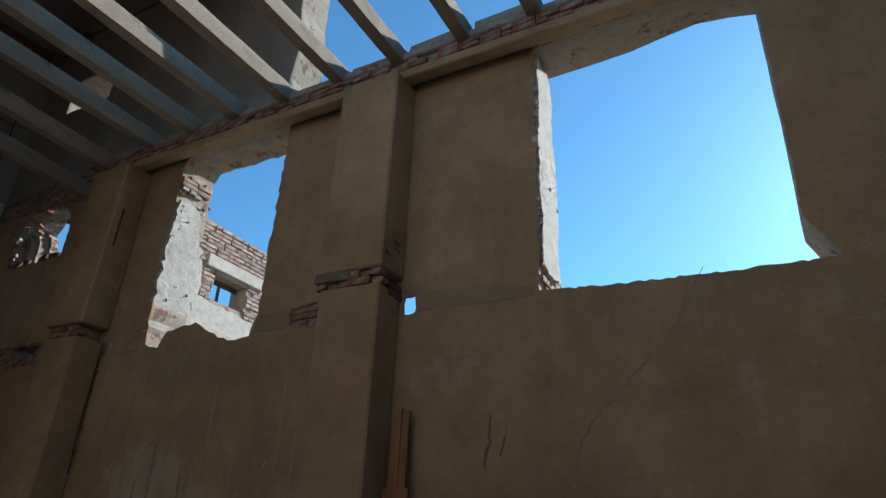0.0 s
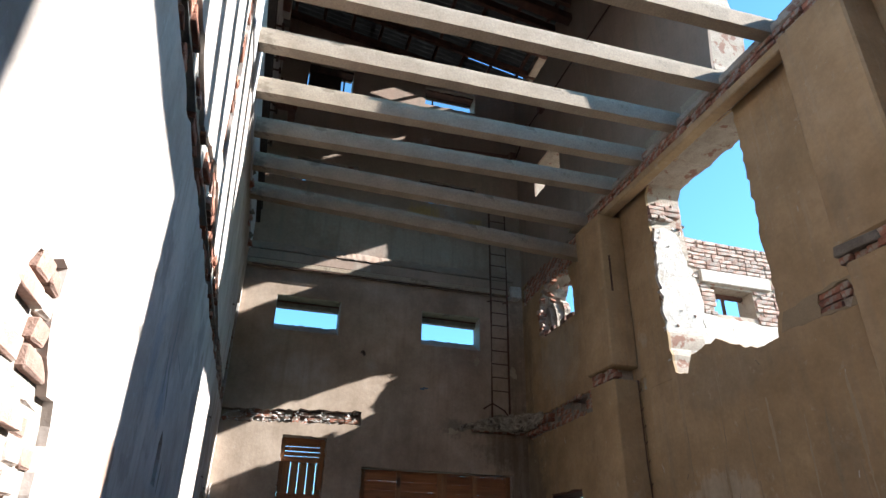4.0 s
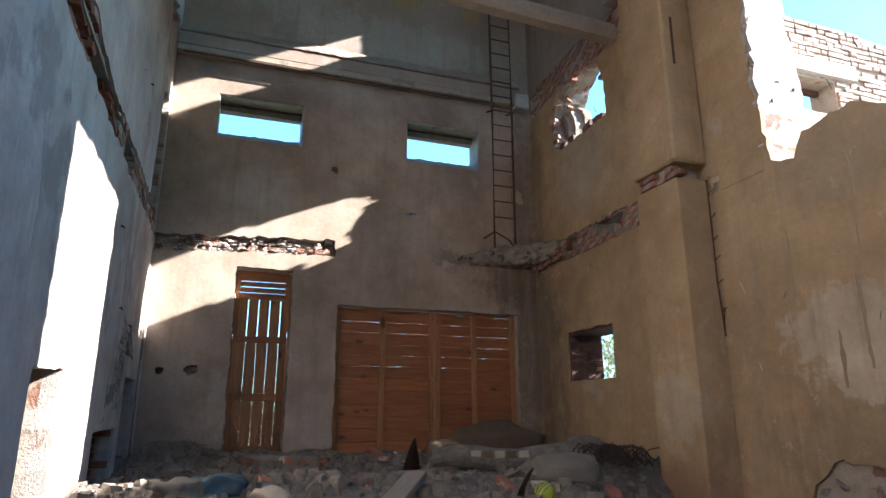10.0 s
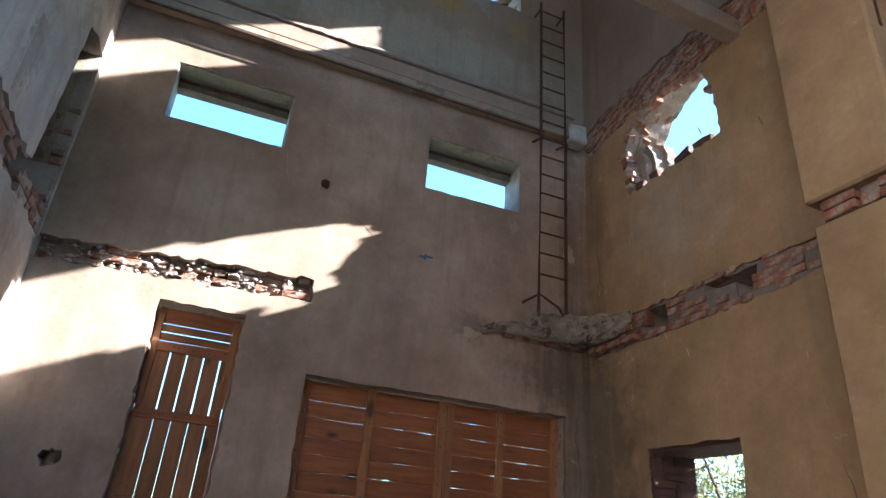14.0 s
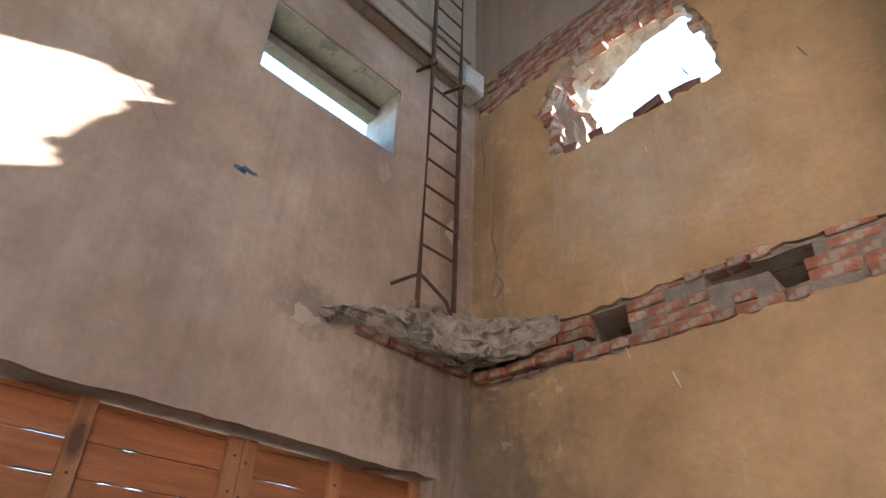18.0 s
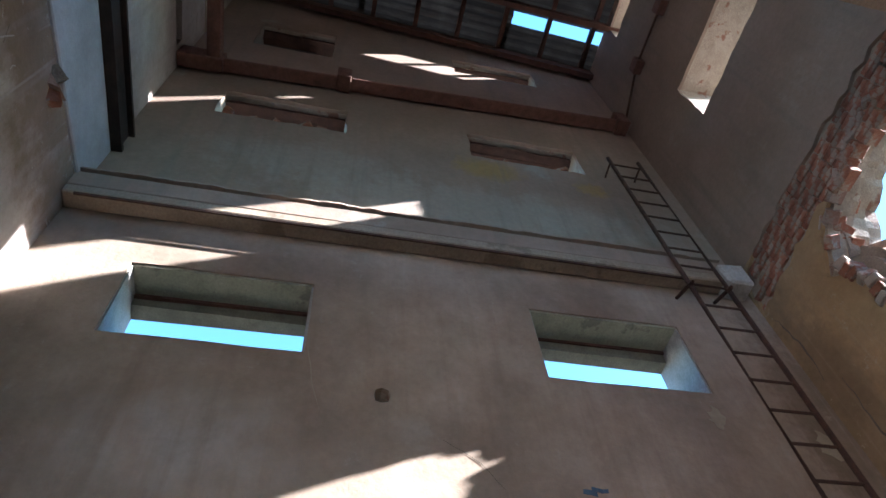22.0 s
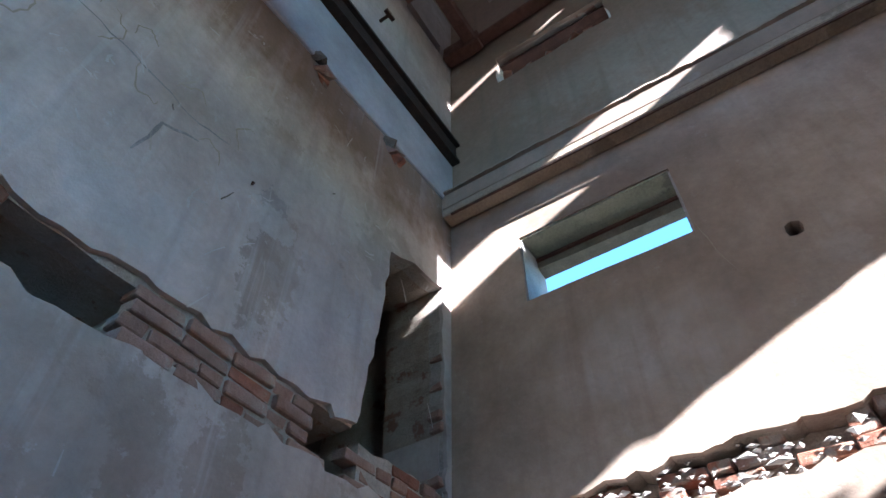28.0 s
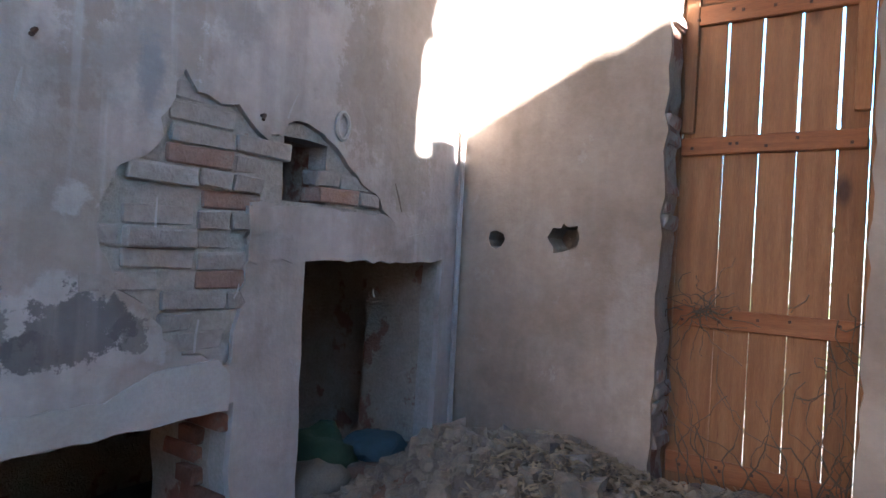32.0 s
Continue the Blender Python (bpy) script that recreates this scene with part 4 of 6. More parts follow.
# ---- gable wall beam ----
BEAM_Z = 6.43
gable_beam = empty("gable_beam", "grooved concrete beam set along the gable wall", "beam", kind="structure")
b = bmesh.new()
add_box(b, (XE + 0.002, YL + 0.002, BEAM_Z), (XE + 0.155, 5.0, BEAM_Z + 0.10), 0.004, 0.012)
part("fascia", b, CONCRETE, gable_beam)
b = bmesh.new()
add_box(b, (XE + 0.002, YL + 0.002, BEAM_Z + 0.102), (XE + 0.15, 5.0, BEAM_Z + 0.29), 0.003, 0.006)
part("upper_fascia", b, SHADETAN, gable_beam)
b = bmesh.new()
ledge = random.Random(77)
n = 90
rows = []
for k in range(n + 1):
    y = YL + 0.002 + (4.95 - YL) * k / n
    low = BEAM_Z + 0.31 + ledge.uniform(-0.007, 0.007) + 0.008 * math.sin(y * 5)
    nose = XE + 0.17 + ledge.uniform(-0.006, 0.005)
    rows.append([b.verts.new(p) for p in ((XE + 0.002, y, low - 0.02), (nose, y, low), (nose - 0.006, y, low + 0.03), (XE + 0.002, y, low + 0.22))])
for A, B in zip(rows, rows[1:]):
    for q in range(4):
        b.faces.new((A[q], A[(q + 1) % 4], B[(q + 1) % 4], B[q]))
b.faces.new(rows[0][::-1])
b.faces.new(rows[-1])
part("plaster_ledge", b, SHADETAN, gable_beam, "ragged plaster ledge over the beam")
b = bmesh.new()
add_box(b, (XE + 0.002, 4.86, BEAM_Z - 0.06), (XE + 0.21, 5.10, BEAM_Z + 0.20), 0.012, 0.02)
part("beam_end", b, CHIPPED, gable_beam, "pale broken end block of the beam")
tagged(link("beam_cable", tube_bm([(XE + 0.15, YL + 0.1, BEAM_Z - 0.02), (XE + 0.15, 2.0, BEAM_Z - 0.025), (XE + 0.15, 4.5, BEAM_Z - 0.03)], 0.014, 6), RUST), "thin dark cable under the gable beam", "cable")

# ---- left wall: whitewashed band and steel beam ----
b = bmesh.new()
add_box(b, (XE + 0.002, YL - 0.02, 6.70), (XT, YL + 0.025, 7.34), 0.0, 0.01)
for v in b.verts:
    if v.co.z < 6.8:
        v.co.z -= 0.075 * (v.co.x - XE)
tagged(link("whitewash_band", b, BLUEWASH), "bluish whitewashed plaster band", "wall", kind="structure")
b = bmesh.new()
add_box(b, (XE + 0.01, YL - 0.02, 7.34), (XT, YL + 0.11, 7.38), 0.004)
add_box(b, (XE + 0.01, YL - 0.01, 7.38), (XT, YL + 0.07, 7.63), 0.004)
add_box(b, (XE + 0.01, YL - 0.02, 7.63), (XT, YL + 0.11, 7.67), 0.004)
tagged(link("steel_beam", b, DARKSTEEL), "dark rusty rolled steel beam along the wall", "beam")

# ---- roof ----
def roof_z(y):
    return ROOF_L + (ROOF_R - ROOF_L) * (y - YL) / (YR - YL)


roof = empty("roof", "timber roof with grey corrugated sheets, one strip missing", "roof", kind="structure")
ang = math.atan2(ROOF_R - ROOF_L, YR - YL)
for x in [XE + 0.1 + 0.74 * k for k in range(9)]:
    b = bmesh.new()
    q = Matrix.Rotation(ang, 3, "X")
    add_box(b, (x - 0.04, YL - 0.5, -0.09), (x + 0.04, YR + 0.6, 0.09), 0.004, 0.0)
    for v in b.verts:
        v.co.z += roof_z(v.co.y) - 0.12
    part("rafter", b, OLDWOOD, roof)
for y in [YL + 0.12 + 0.66 * k for k in range(9)]:
    b = bmesh.new()
    z = roof_z(y)
    add_box(b, (XE - 0.5, y - 0.035, z - 0.015), (XT, y + 0.035, z + 0.055), 0.003)
    part("batten", b, OLDWOOD, roof)
xs = XE - 0.6
while xs < XT:
    for k, (ya, yb) in enumerate(((YL - 0.7, 1.6), (1.5, 3.84), (3.74, YR + 0.7))):
        b = bmesh.new()
        n = 24
        w0, w1 = (xs, xs + 0.74)
        cols = []
        for i in range(n + 1):
            x = w0 + (w1 - w0) * i / n
            cols.append((x, 0.022 * math.sin(x / 0.13 * 2 * math.pi)))
        lo = [b.verts.new((x, ya, roof_z(ya) + 0.085 + dz)) for x, dz in cols]
        hi = [b.verts.new((x, yb, roof_z(yb) + 0.075 + dz)) for x, dz in cols]
        for i in range(n):
            xm = (cols[i][0] + cols[i + 1][0]) / 2
            if k == 2 and -10.82 < xm < -10.62:
                continue
            b.faces.new((lo[i], lo[i + 1], hi[i + 1], hi[i]))
        r = bmesh.ops.solidify(b, geom=b.faces[:], thickness=0.008)
        part("roof_sheet", b, SHEET, roof)
    xs += 0.72
# added panel, out of view: blocks sky light to darken roof and upper gable
b = box_bm((XT - 0.02, 3.2, 9.6), (XT + 0.3, YR + 0.56, 12.0))
add_box(b, (XT - 0.02, YL - 0.5, 8.1), (XT + 0.3, 3.2, 12.6))
light_block = link("tower_spandrel", b, UPPER)
tagged(light_block, "unseen added panel that keeps sky light out of the tower", "wall", kind="structure")

# ---- door in the gable wall ----
def nail(b, x, y, z):
    add_box(b, (x, y - 0.006, z - 0.006), (x + 0.006, y + 0.006, z + 0.006))


door = empty("plank_door", "tall narrow door of orange-brown planks with open gaps", "door", at=(XE - 0.2, 1.07, 0.95))
X0 = XE - 0.20
def dpart(name, lo, hi, m=WOOD, jit=0.004, bev=0.004):
    b = bmesh.new()
    add_box(b, lo, hi, jit, bev)
    for v in b.verts:
        v.co -= door.location
    return part(name, b, m, door)


edges = [0.715, 0.895, 1.035, 1.18, 1.325, 1.435]
for a, c in zip(edges, edges[1:]):
    b = bmesh.new()
    add_box(b, (X0 - 0.012, a + 0.0014, 0.84), (X0, c - 0.0014, 2.44), 0.0012)
    add_box(b, (X0 - 0.014, a + 0.0055, 2.44), (X0, c - 0.0055, 3.02), 0.001)
    for v in b.verts:
        v.co -= door.location
    part("plank", b, WOOD, door)
for z0, z1 in ((0.97, 1.06), (1.63, 1.72), (2.40, 2.48), (2.98, 3.07)):
    bar = dpart("crossbar", (X0, 0.72, z0), (X0 + 0.026, 1.43, z1), WOODH)
    for y in (0.78, 0.92, 0.95, 1.06, 1.2, 1.36):
        b = bmesh.new()
        nail(b, X0 + 0.026, y + random.uniform(-0.02, 0.02), (z0 + z1) / 2 + random.uniform(-0.02, 0.02))
        for v in b.verts:
            v.co -= door.location
        part("nail", b, RUST, bar)
for z0, z1 in ((3.08, 3.152), (3.161, 3.231), (3.24, 3.38)):
    dpart("top_board", (X0 - 0.02, 0.72, z0), (X0 + 0.004, 1.43, z1), WOODH)
dpart("side_post", (X0 - 0.03, 0.675, 0.85), (X0 + 0.004, 0.7145, 3.37))
dpart("side_post", (X0 - 0.03, 1.4355, 0.85), (X0 + 0.004, 1.465, 3.36))
dpart("side_batten", (X0 + 0.002, 0.715, 2.5), (X0 + 0.028, 0.775, 3.35))
dpart("side_batten", (X0 + 0.002, 1.375, 2.55), (X0 + 0.028, 1.435, 3.35))

# ---- gate ----
gate = empty("plank_gate", "wide boarded gate of orange-brown planks with gaps", "gate", at=(XE - 0.2, 3.48, 0.95))
def gpart(name, lo, hi, m=WOODH, jit=0.004, bev=0.004):
    b = bmesh.new()
    add_box(b, lo, hi, jit, bev)
    for v in b.verts:
        v.co -= gate.location
    return part(name, b, m, gate)


zz = 0.90
rnd = random.Random(5)
while zz < 2.9:
    h = rnd.uniform(0.15, 0.2)
    wide = 0.0004 if zz > 1.9 else -0.0008
    for ya, yb in ((2.09, 3.56), (3.60, 4.88)):
        b = bmesh.new()
        cuts = 22
        ring = []
        for k in range(cuts + 1):
            y = ya + (yb - ya) * k / cuts
            lowz = zz + max(-0.002, rnd.gauss(wide, 0.0017))
            topz = min(2.93, zz + h)
            ring.append([b.verts.new((x, y, z)) for x, z in ((XE - 0.215, lowz + 0.0035), (XE - 0.199, lowz), (XE - 0.19, lowz + 0.007), (XE - 0.19, topz - 0.003), (XE - 0.194, topz), (XE - 0.215, topz + 0.003))])
        for A, B in zip(ring, ring[1:]):
            for q in range(6):
                b.faces.new((A[q], A[(q + 1) % 6], B[(q + 1) % 6], B[q]))
        b.faces.new(ring[0][::-1])
        b.faces.new(ring[-1])
        for v in b.verts:
            v.co -= gate.location
        part("board", b, WOODH, gate)
    zz += h
for y0, y1 in ((2.09, 2.17), (2.74, 2.82), (3.49, 3.575), (3.58, 3.66), (4.16, 4.24), (4.80, 4.88)):
    up = gpart("upright", (XE - 0.19, y0, 0.92), (XE - 0.155, y1, 2.93), PALEWOOD)
    for k in range(11):
        b = bmesh.new()
        nail(b, XE - 0.155, (y0 + y1) / 2 + random.uniform(-0.025, 0.025), 1.05 + 0.175 * k + random.uniform(-0.03, 0.03))
        for v in b.verts:
            v.co -= gate.location
        part("nail", b, RUST, up)

# ---- ladder ----
ladder = empty("wall_ladder", "dark rusty iron ladder fixed to the gable wall", "ladder", at=(XE + 0.2, 4.66, 3.9))
def lpart(name, pts, r, sides=8):
    return part(name, tube_bm([Vector(p) - ladder.location for p in pts], r, sides), RUST, ladder)


xl = XE + 0.20
lpart("stringer", [(xl, 4.42, 3.92), (xl, 4.43, 6.2), (xl, 4.41, 8.5)], 0.02)
lpart("stringer", [(xl, 4.77, 3.92), (xl, 4.78, 6.2), (xl, 4.77, 8.5)], 0.02)
z = 4.42
while z < 8.5:
    lpart("rung", [(xl, 4.425, z), (xl, 4.775, z)], 0.011, 6)
    z += 0.262
for y in (4.42, 4.77):
    lpart("wall_bracket", [(xl, y, 8.42), (XE + 0.01, y, 8.40)], 0.012, 6)
    lpart("wall_bracket", [(xl, y, 6.22), (XE + 0.25, y, 6.22), (XE + 0.01, y, 6.30)], 0.016, 6)
lpart("wall_bracket", [(xl - 0.15, 4.30, 4.1), (xl, 4.43, 4.18), (xl + 0.03, 4.66, 4.05), (xl + 0.02, 4.80, 3.86)], 0.014, 6)

# ---- corner slab left of the old floor ----
b = bmesh.new()
top = rough([(XE + 0.005, 3.74), (-11.24, 3.95), (-11.17, 4.35), (-11.06, 4.72), (-10.86, 4.98), (-10.66, 5.10), (-10.50, 5.195), (XE + 0.005, 5.195)], 0.05, 0.025, 71)
top = [(max(XE + 0.003, x), min(YR - 0.003, y)) for x, y in top]
cx, cy = -11.1, 4.9
rings = []
for f, z, jit in ((0.35, 3.69, 0.01), (0.62, 3.70, 0.015), (0.72, 3.74, 0.02), (0.80, 3.79, 0.025), (0.90, 3.84, 0.025), (0.97, 3.88, 0.025), (1.0, 3.92, 0.02), (0.93, 3.965, 0.02), (0.5, 3.98, 0.02)):
    rings.append([b.verts.new((max(XE + 0.003, cx + (x - cx) * f + random.uniform(-jit, jit)), min(YR - 0.003, cy + (y - cy) * f + random.uniform(-jit, jit)), z - 0.20 * smooth(0.0, 0.8, 4.55 - y) * smooth(3.70, 3.90, z) + random.uniform(-jit, jit))) for x, y in top])
for A, B in zip(rings, rings[1:]):
    for k in range(len(top)):
        b.faces.new((A[k], A[(k + 1) % len(top)], B[(k + 1) % len(top)], B[k]))
b.faces.new(rings[0][::-1])
b.faces.new(rings[-1])
bmesh.ops.subdivide_edges(b, edges=b.edges[:], cuts=2, use_grid_fill=True)
for v in b.verts:
    n3 = noise.noise_vector(v.co * 9.0) * 0.035 + noise.noise_vector(v.co * 23.0) * 0.02
    v.co = Vector((max(XE + 0.003, v.co.x + n3.x), min(YR - 0.003, v.co.y + n3.y), v.co.z + n3.z))
slab = link("floor_slab_remnant", b, SLABCON)
tagged(slab, "broken corner of the old concrete floor slab", "slab", kind="structure")

# ---- annex outside ----
def PA(u, v, d):
    return Vector((-7.8 - d, u, v))


annex = empty("annex_wall", "roofless sunlit annex wall of white plaster and red brick", "wall", kind="structure")
a_win = rect(6.98, 7.78, 5.10, 5.57)
a_out = [(5.78, -0.3), (11.5, -0.3), (11.5, 6.2), (9.4, 6.3), (8.2, 6.38), (6.9, 6.41), (6.4, 6.44), (5.78, 6.46)]
layer("brick_core", PA, a_out, [a_win], 0.03, 0.4, MORTAR, annex)
a_pl = rough([(5.78, -0.3), (11.5, -0.3), (11.5, 4.9), (8.0, 4.98), (7.4, 5.02), (6.76, 5.06), (6.72, 5.5), (6.66, 5.8), (6.42, 6.1), (6.3, 6.3), (5.78, 6.42)], 0.12, 0.03, 81)
layer("plaster", PA, a_pl, [], 0.0, 0.03, CHIPPED, annex)
part("lintel", box_bm((-8.2, 6.80, 5.62), (-7.77, 8.15, 5.84), 0.006, 0.01), CHIPPED, annex)
part("frame_head", box_bm((-8.12, 6.98, 5.50), (-8.06, 7.78, 5.57), 0.003), OLDWOOD, annex)
part("mullion", box_bm((-8.1, 7.36, 5.10), (-8.06, 7.40, 5.5)), OLDWOOD, annex)
part("mullion", box_bm((-8.1, 6.98, 5.10), (-8.06, 7.03, 5.5)), OLDWOOD, annex)

jamb = layer("jamb_plaster", lambda u, v, d: Vector((-6.71 - d, u, v)), rough([(YR + 0.01, 3.7), (5.45, 3.62), (5.76, 3.7), (5.78, 4.6), (5.70, 5.3), (5.6, 5.72), (5.4, 5.8), (5.25, 5.75), (YR + 0.01, 5.2)], 0.08, 0.03, 83), [], 0.0, 0.06, CHIPPED)
tagged(jamb, "white plaster on the broken opening's jamb", "plaster", kind="structure")

jamb_b = layer("jamb_plaster", lambda u, v, d: Vector((-1.485 - d, u, v)), rough(rough([(YR + 0.04, 3.9), (5.4, 3.84), (5.72, 3.88), (5.735, 5.0), (5.70, 6.2), (5.6, 6.38), (5.4, 6.3), (YR + 0.05, 6.36), (YR + 0.03, 5.0)], 0.2, 0.05, 84), 0.04, 0.018, 85), [], 0.0, 0.06, CHIPPED)
tagged(jamb_b, "chipped white plaster on the broken opening's jamb", "plaster", kind="structure")
lay_bricks(wall_right, lambda u, v, d: Vector((-1.52 - d, YR + u, v)), rect(0.02, 0.54, 3.62, 3.95), -0.015, BRICK, 0.1, 436, 0.075, 0.02, 3.63, (), 1)

chips = [chunk_mesh("plaster_chip", 0.04, 870 + i, (CHIPPED, CHIPPED, PINKBRICK)[i % 3], 0.7) for i in range(6)]
rj = random.Random(88)
for k in range(110):
    if k < 55:
        place = Vector((-1.505 + rj.uniform(-0.015, 0.01), rj.choice((rj.uniform(5.2, 5.28), rj.uniform(5.2, 5.74))), rj.uniform(3.7, 6.36)))
    else:
        place = Vector((-6.725 + rj.uniform(-0.015, 0.01), rj.choice((rj.uniform(5.2, 5.28), rj.uniform(5.2, 5.74))), rj.uniform(3.7, 6.0)))
    ob = new("plaster_chip", rj.choice(chips))
    ob.matrix_world = Matrix.Translation(place) @ pose(0, 0, 0, rj.uniform(0, 360), rj.uniform(0, 360), rj.uniform(0, 360)) @ Matrix.Scale(rj.uniform(0.4, 1.0), 4)
    ob.parent = wall_right

# ---- window linings of the gable wall ----
for (u0, u1, v0, v1) in ((0.27, 1.47, 5.235, 5.91), (3.05, 4.27, 5.235, 5.93)):
    w = empty("window_opening", "small horizontal window opening with no glass", "window", "gable windows", "structure")
    part("soffit", box_bm((XE - 0.395, u0 + 0.01, v1 - 0.02), (XE - 0.012, u1 - 0.01, v1 + 0.012)), SAGE, w, "sage green painted soffit")
    part("jamb", box_bm((XE - 0.395, u0 - 0.012, v0), (XE - 0.012, u0 + 0.014, v1 - 0.02)), REVEAL, w)
    part("jamb", box_bm((XE - 0.395, u1 - 0.014, v0), (XE - 0.012, u1 + 0.012, v1 - 0.02)), REVEAL, w)
    b = bmesh.new()
    cols = [(XE - 0.03 - 0.37 * k / 6, 5.235 + 0.245 * k / 6) for k in range(7)]
    n = 16
    g = [[b.verts.new((x, u0 + (u1 - u0) * q / n, z + random.uniform(-0.012, 0.012) * (k > 0))) for q in range(n + 1)] for k, (x, z) in enumerate(cols)]
    for A, B in zip(g, g[1:]):
        for q in range(n):
            b.faces.new((A[q], A[q + 1], B[q + 1], B[q]))
    low = [b.verts.new((XE - 0.40, u0 + (u1 - u0) * q / n, 5.2)) for q in range(n + 1)]
    for q in range(n):
        b.faces.new((g[-1][q], g[-1][q + 1], low[q + 1], low[q]))
    part("sloped_sill", b, BEIGE, w)
    part("outer_lintel", box_bm((XE - 0.392, u0 + 0.014, v1 - 0.13), (XE - 0.27, u1 - 0.014, v1 - 0.035), 0.008), SAGEDARK, w, "dull grey-green outer lintel")
    part("frame_rail", box_bm((XE - 0.385, u0 + 0.014, v1 - 0.045), (XE - 0.25, u1 - 0.014, v1 - 0.019), 0.004), OLDWOOD, w)

for (u0, u1, v0, v1) in ((0.25, 1.55, 8.47, 9.02), (2.9, 4.2, 8.42, 8.98), (0.25, 1.26, 10.7, 11.62), (2.95, 4.18, 11.08, 11.6)):
    w = empty("window_opening", "upper window opening under a dark timber lintel", "window", "tower windows", "structure")
    for k in range(3):
        part("lintel_board", box_bm((XE - 0.39 + 0.1 * k, u0 + 0.01, v1 - 0.05), (XE - 0.295 + 0.1 * k, u1 - 0.01, v1 + 0.012), 0.012), OLDWOOD, w)
    part("frame_rail", box_bm((XE - 0.36, u0 + 0.02, v1 - 0.10), (XE - 0.31, u1 - 0.02, v1 - 0.05), 0.005), GREYWOOD, w)
    for k in range(3 if v1 > 11.605 else 1):
        uu = u0 + (u1 - u0) * (0.2 + 0.3 * k)
        part("frame_post", box_bm((XE - 0.36, uu, v0 + 0.01), (XE - 0.32, uu + 0.035, v1 - 0.06), 0.004), OLDWOOD, w)
    if v1 > 11.605:
        part("back_board", box_bm((XE - 0.30, u0 + 0.02, v0 + 0.02), (XE - 0.27, u1 - 0.25, v1 - 0.06), 0.01), DARKSTEEL, w, "black weathered back board")

# ---- planting outside ----
def tree(x, y, h, spread, seed, leaves, label, name="tree"):
    rnd = random.Random(seed)
    t = empty(name, label, name, at=(x, y, -0.32))
    b = bmesh.new()
    tips = []
    for k in range(6):
        a = rnd.uniform(0, 6.28)
        base = Vector((rnd.uniform(-0.1, 0.1), rnd.uniform(-0.1, 0.1), 0))
        mid = Vector((math.cos(a) * spread * 0.25, math.sin(a) * spread * 0.25, h * 0.45))
        tip = Vector((math.cos(a) * spread * rnd.uniform(0.5, 0.9), math.sin(a) * spread * rnd.uniform(0.5, 0.9), h * rnd.uniform(0.75, 1.0)))
        add_tube(b, [base, mid, tip], [0.06, 0.04, 0.012], 6)
        tips.append((mid, tip))
        for q in range(4):
            s0 = mid.lerp(tip, rnd.uniform(0.1, 0.9))
            e0 = s0 + Vector((rnd.uniform(-1, 1), rnd.uniform(-1, 1), rnd.uniform(-0.2, 0.8))) * spread * 0.4
            add_tube(b, [s0, e0], [0.018, 0.005], 5)
            tips.append((s0, e0))
    part("trunk", b, BARK, t)
    vs, fs = [], []
    for _ in range(leaves):
        a, c = rnd.choice(tips)
        p = a.lerp(c, rnd.uniform(0.1, 1.1)) + Vector((rnd.gauss(0, 1), rnd.gauss(0, 1), rnd.gauss(0, 1))) * spread * 0.16
        if p.z < 0.1:
            continue
        q = Euler((rnd.uniform(0, 6.28), rnd.uniform(0, 6.28), rnd.uniform(0, 6.28))).to_matrix()
        s = rnd.uniform(0.03, 0.06)
        k = len(vs)
        vs += [tuple(p + q @ Vector(c2) * s) for c2 in ((-1, 0, 0), (0, -0.45, 0.08), (1, 0, 0), (0, 0.45, 0.08))]
        fs.append((k, k + 1, k + 2, k + 3))
    me = bpy.data.meshes.new("crown")
    me.from_pydata(vs, [], fs)
    me.materials.append(LEAF)
    crown = new("crown", me)
    crown.parent = t
    return t


for i, (x, y, h, sp) in enumerate(((-11.6, 8.2, 3.4, 1.5), (-13.6, 9.0, 4.2, 1.9), (-10.2, 9.4, 3.0, 1.5), (-15.4, 11.0, 4.6, 2.2), (-12.4, 11.5, 4.4, 2.0), (-9.0, 11.5, 3.2, 1.8))):
    tree(x, y, h, sp, 200 + i, 2800, "sunlit thin-leaved shrub outside the window", "shrub")
for i, (x, y, h, sp) in enumerate(((-18.0, 13.0, 4.5, 2.4), (-15.0, 15.5, 4.8, 2.6), (-21.0, 17.0, 5.0, 2.8), (-12.5, 15.0, 4.0, 2.2), (-24.5, 14.0, 4.6, 2.6))):
    tree(x, y, h, sp, 270 + i, 5200, "dense sunlit bush behind the ruin", "bush")
# these two are added in the sun's path to shade the side window's jamb
tree(-9.4, 7.0, 4.3, 0.9, 251, 9000, "added tall thin-leaved shrub that shades the window jamb", "shrub")
tree(-9.3, 9.3, 5.4, 1.6, 250, 15000, "added tall thin-leaved tree that shades the window jamb", "tree")
for i, (x, y, h, sp) in enumerate(((-13.6, 0.2, 2.3, 1.2), (-13.4, 2.2, 1.8, 1.0), (-14.2, 4.2, 2.3, 1.3))):
    tree(x, y, h, sp, 300 + i, 2600, "thin-leaved shrub behind the boarded gate", "shrub")

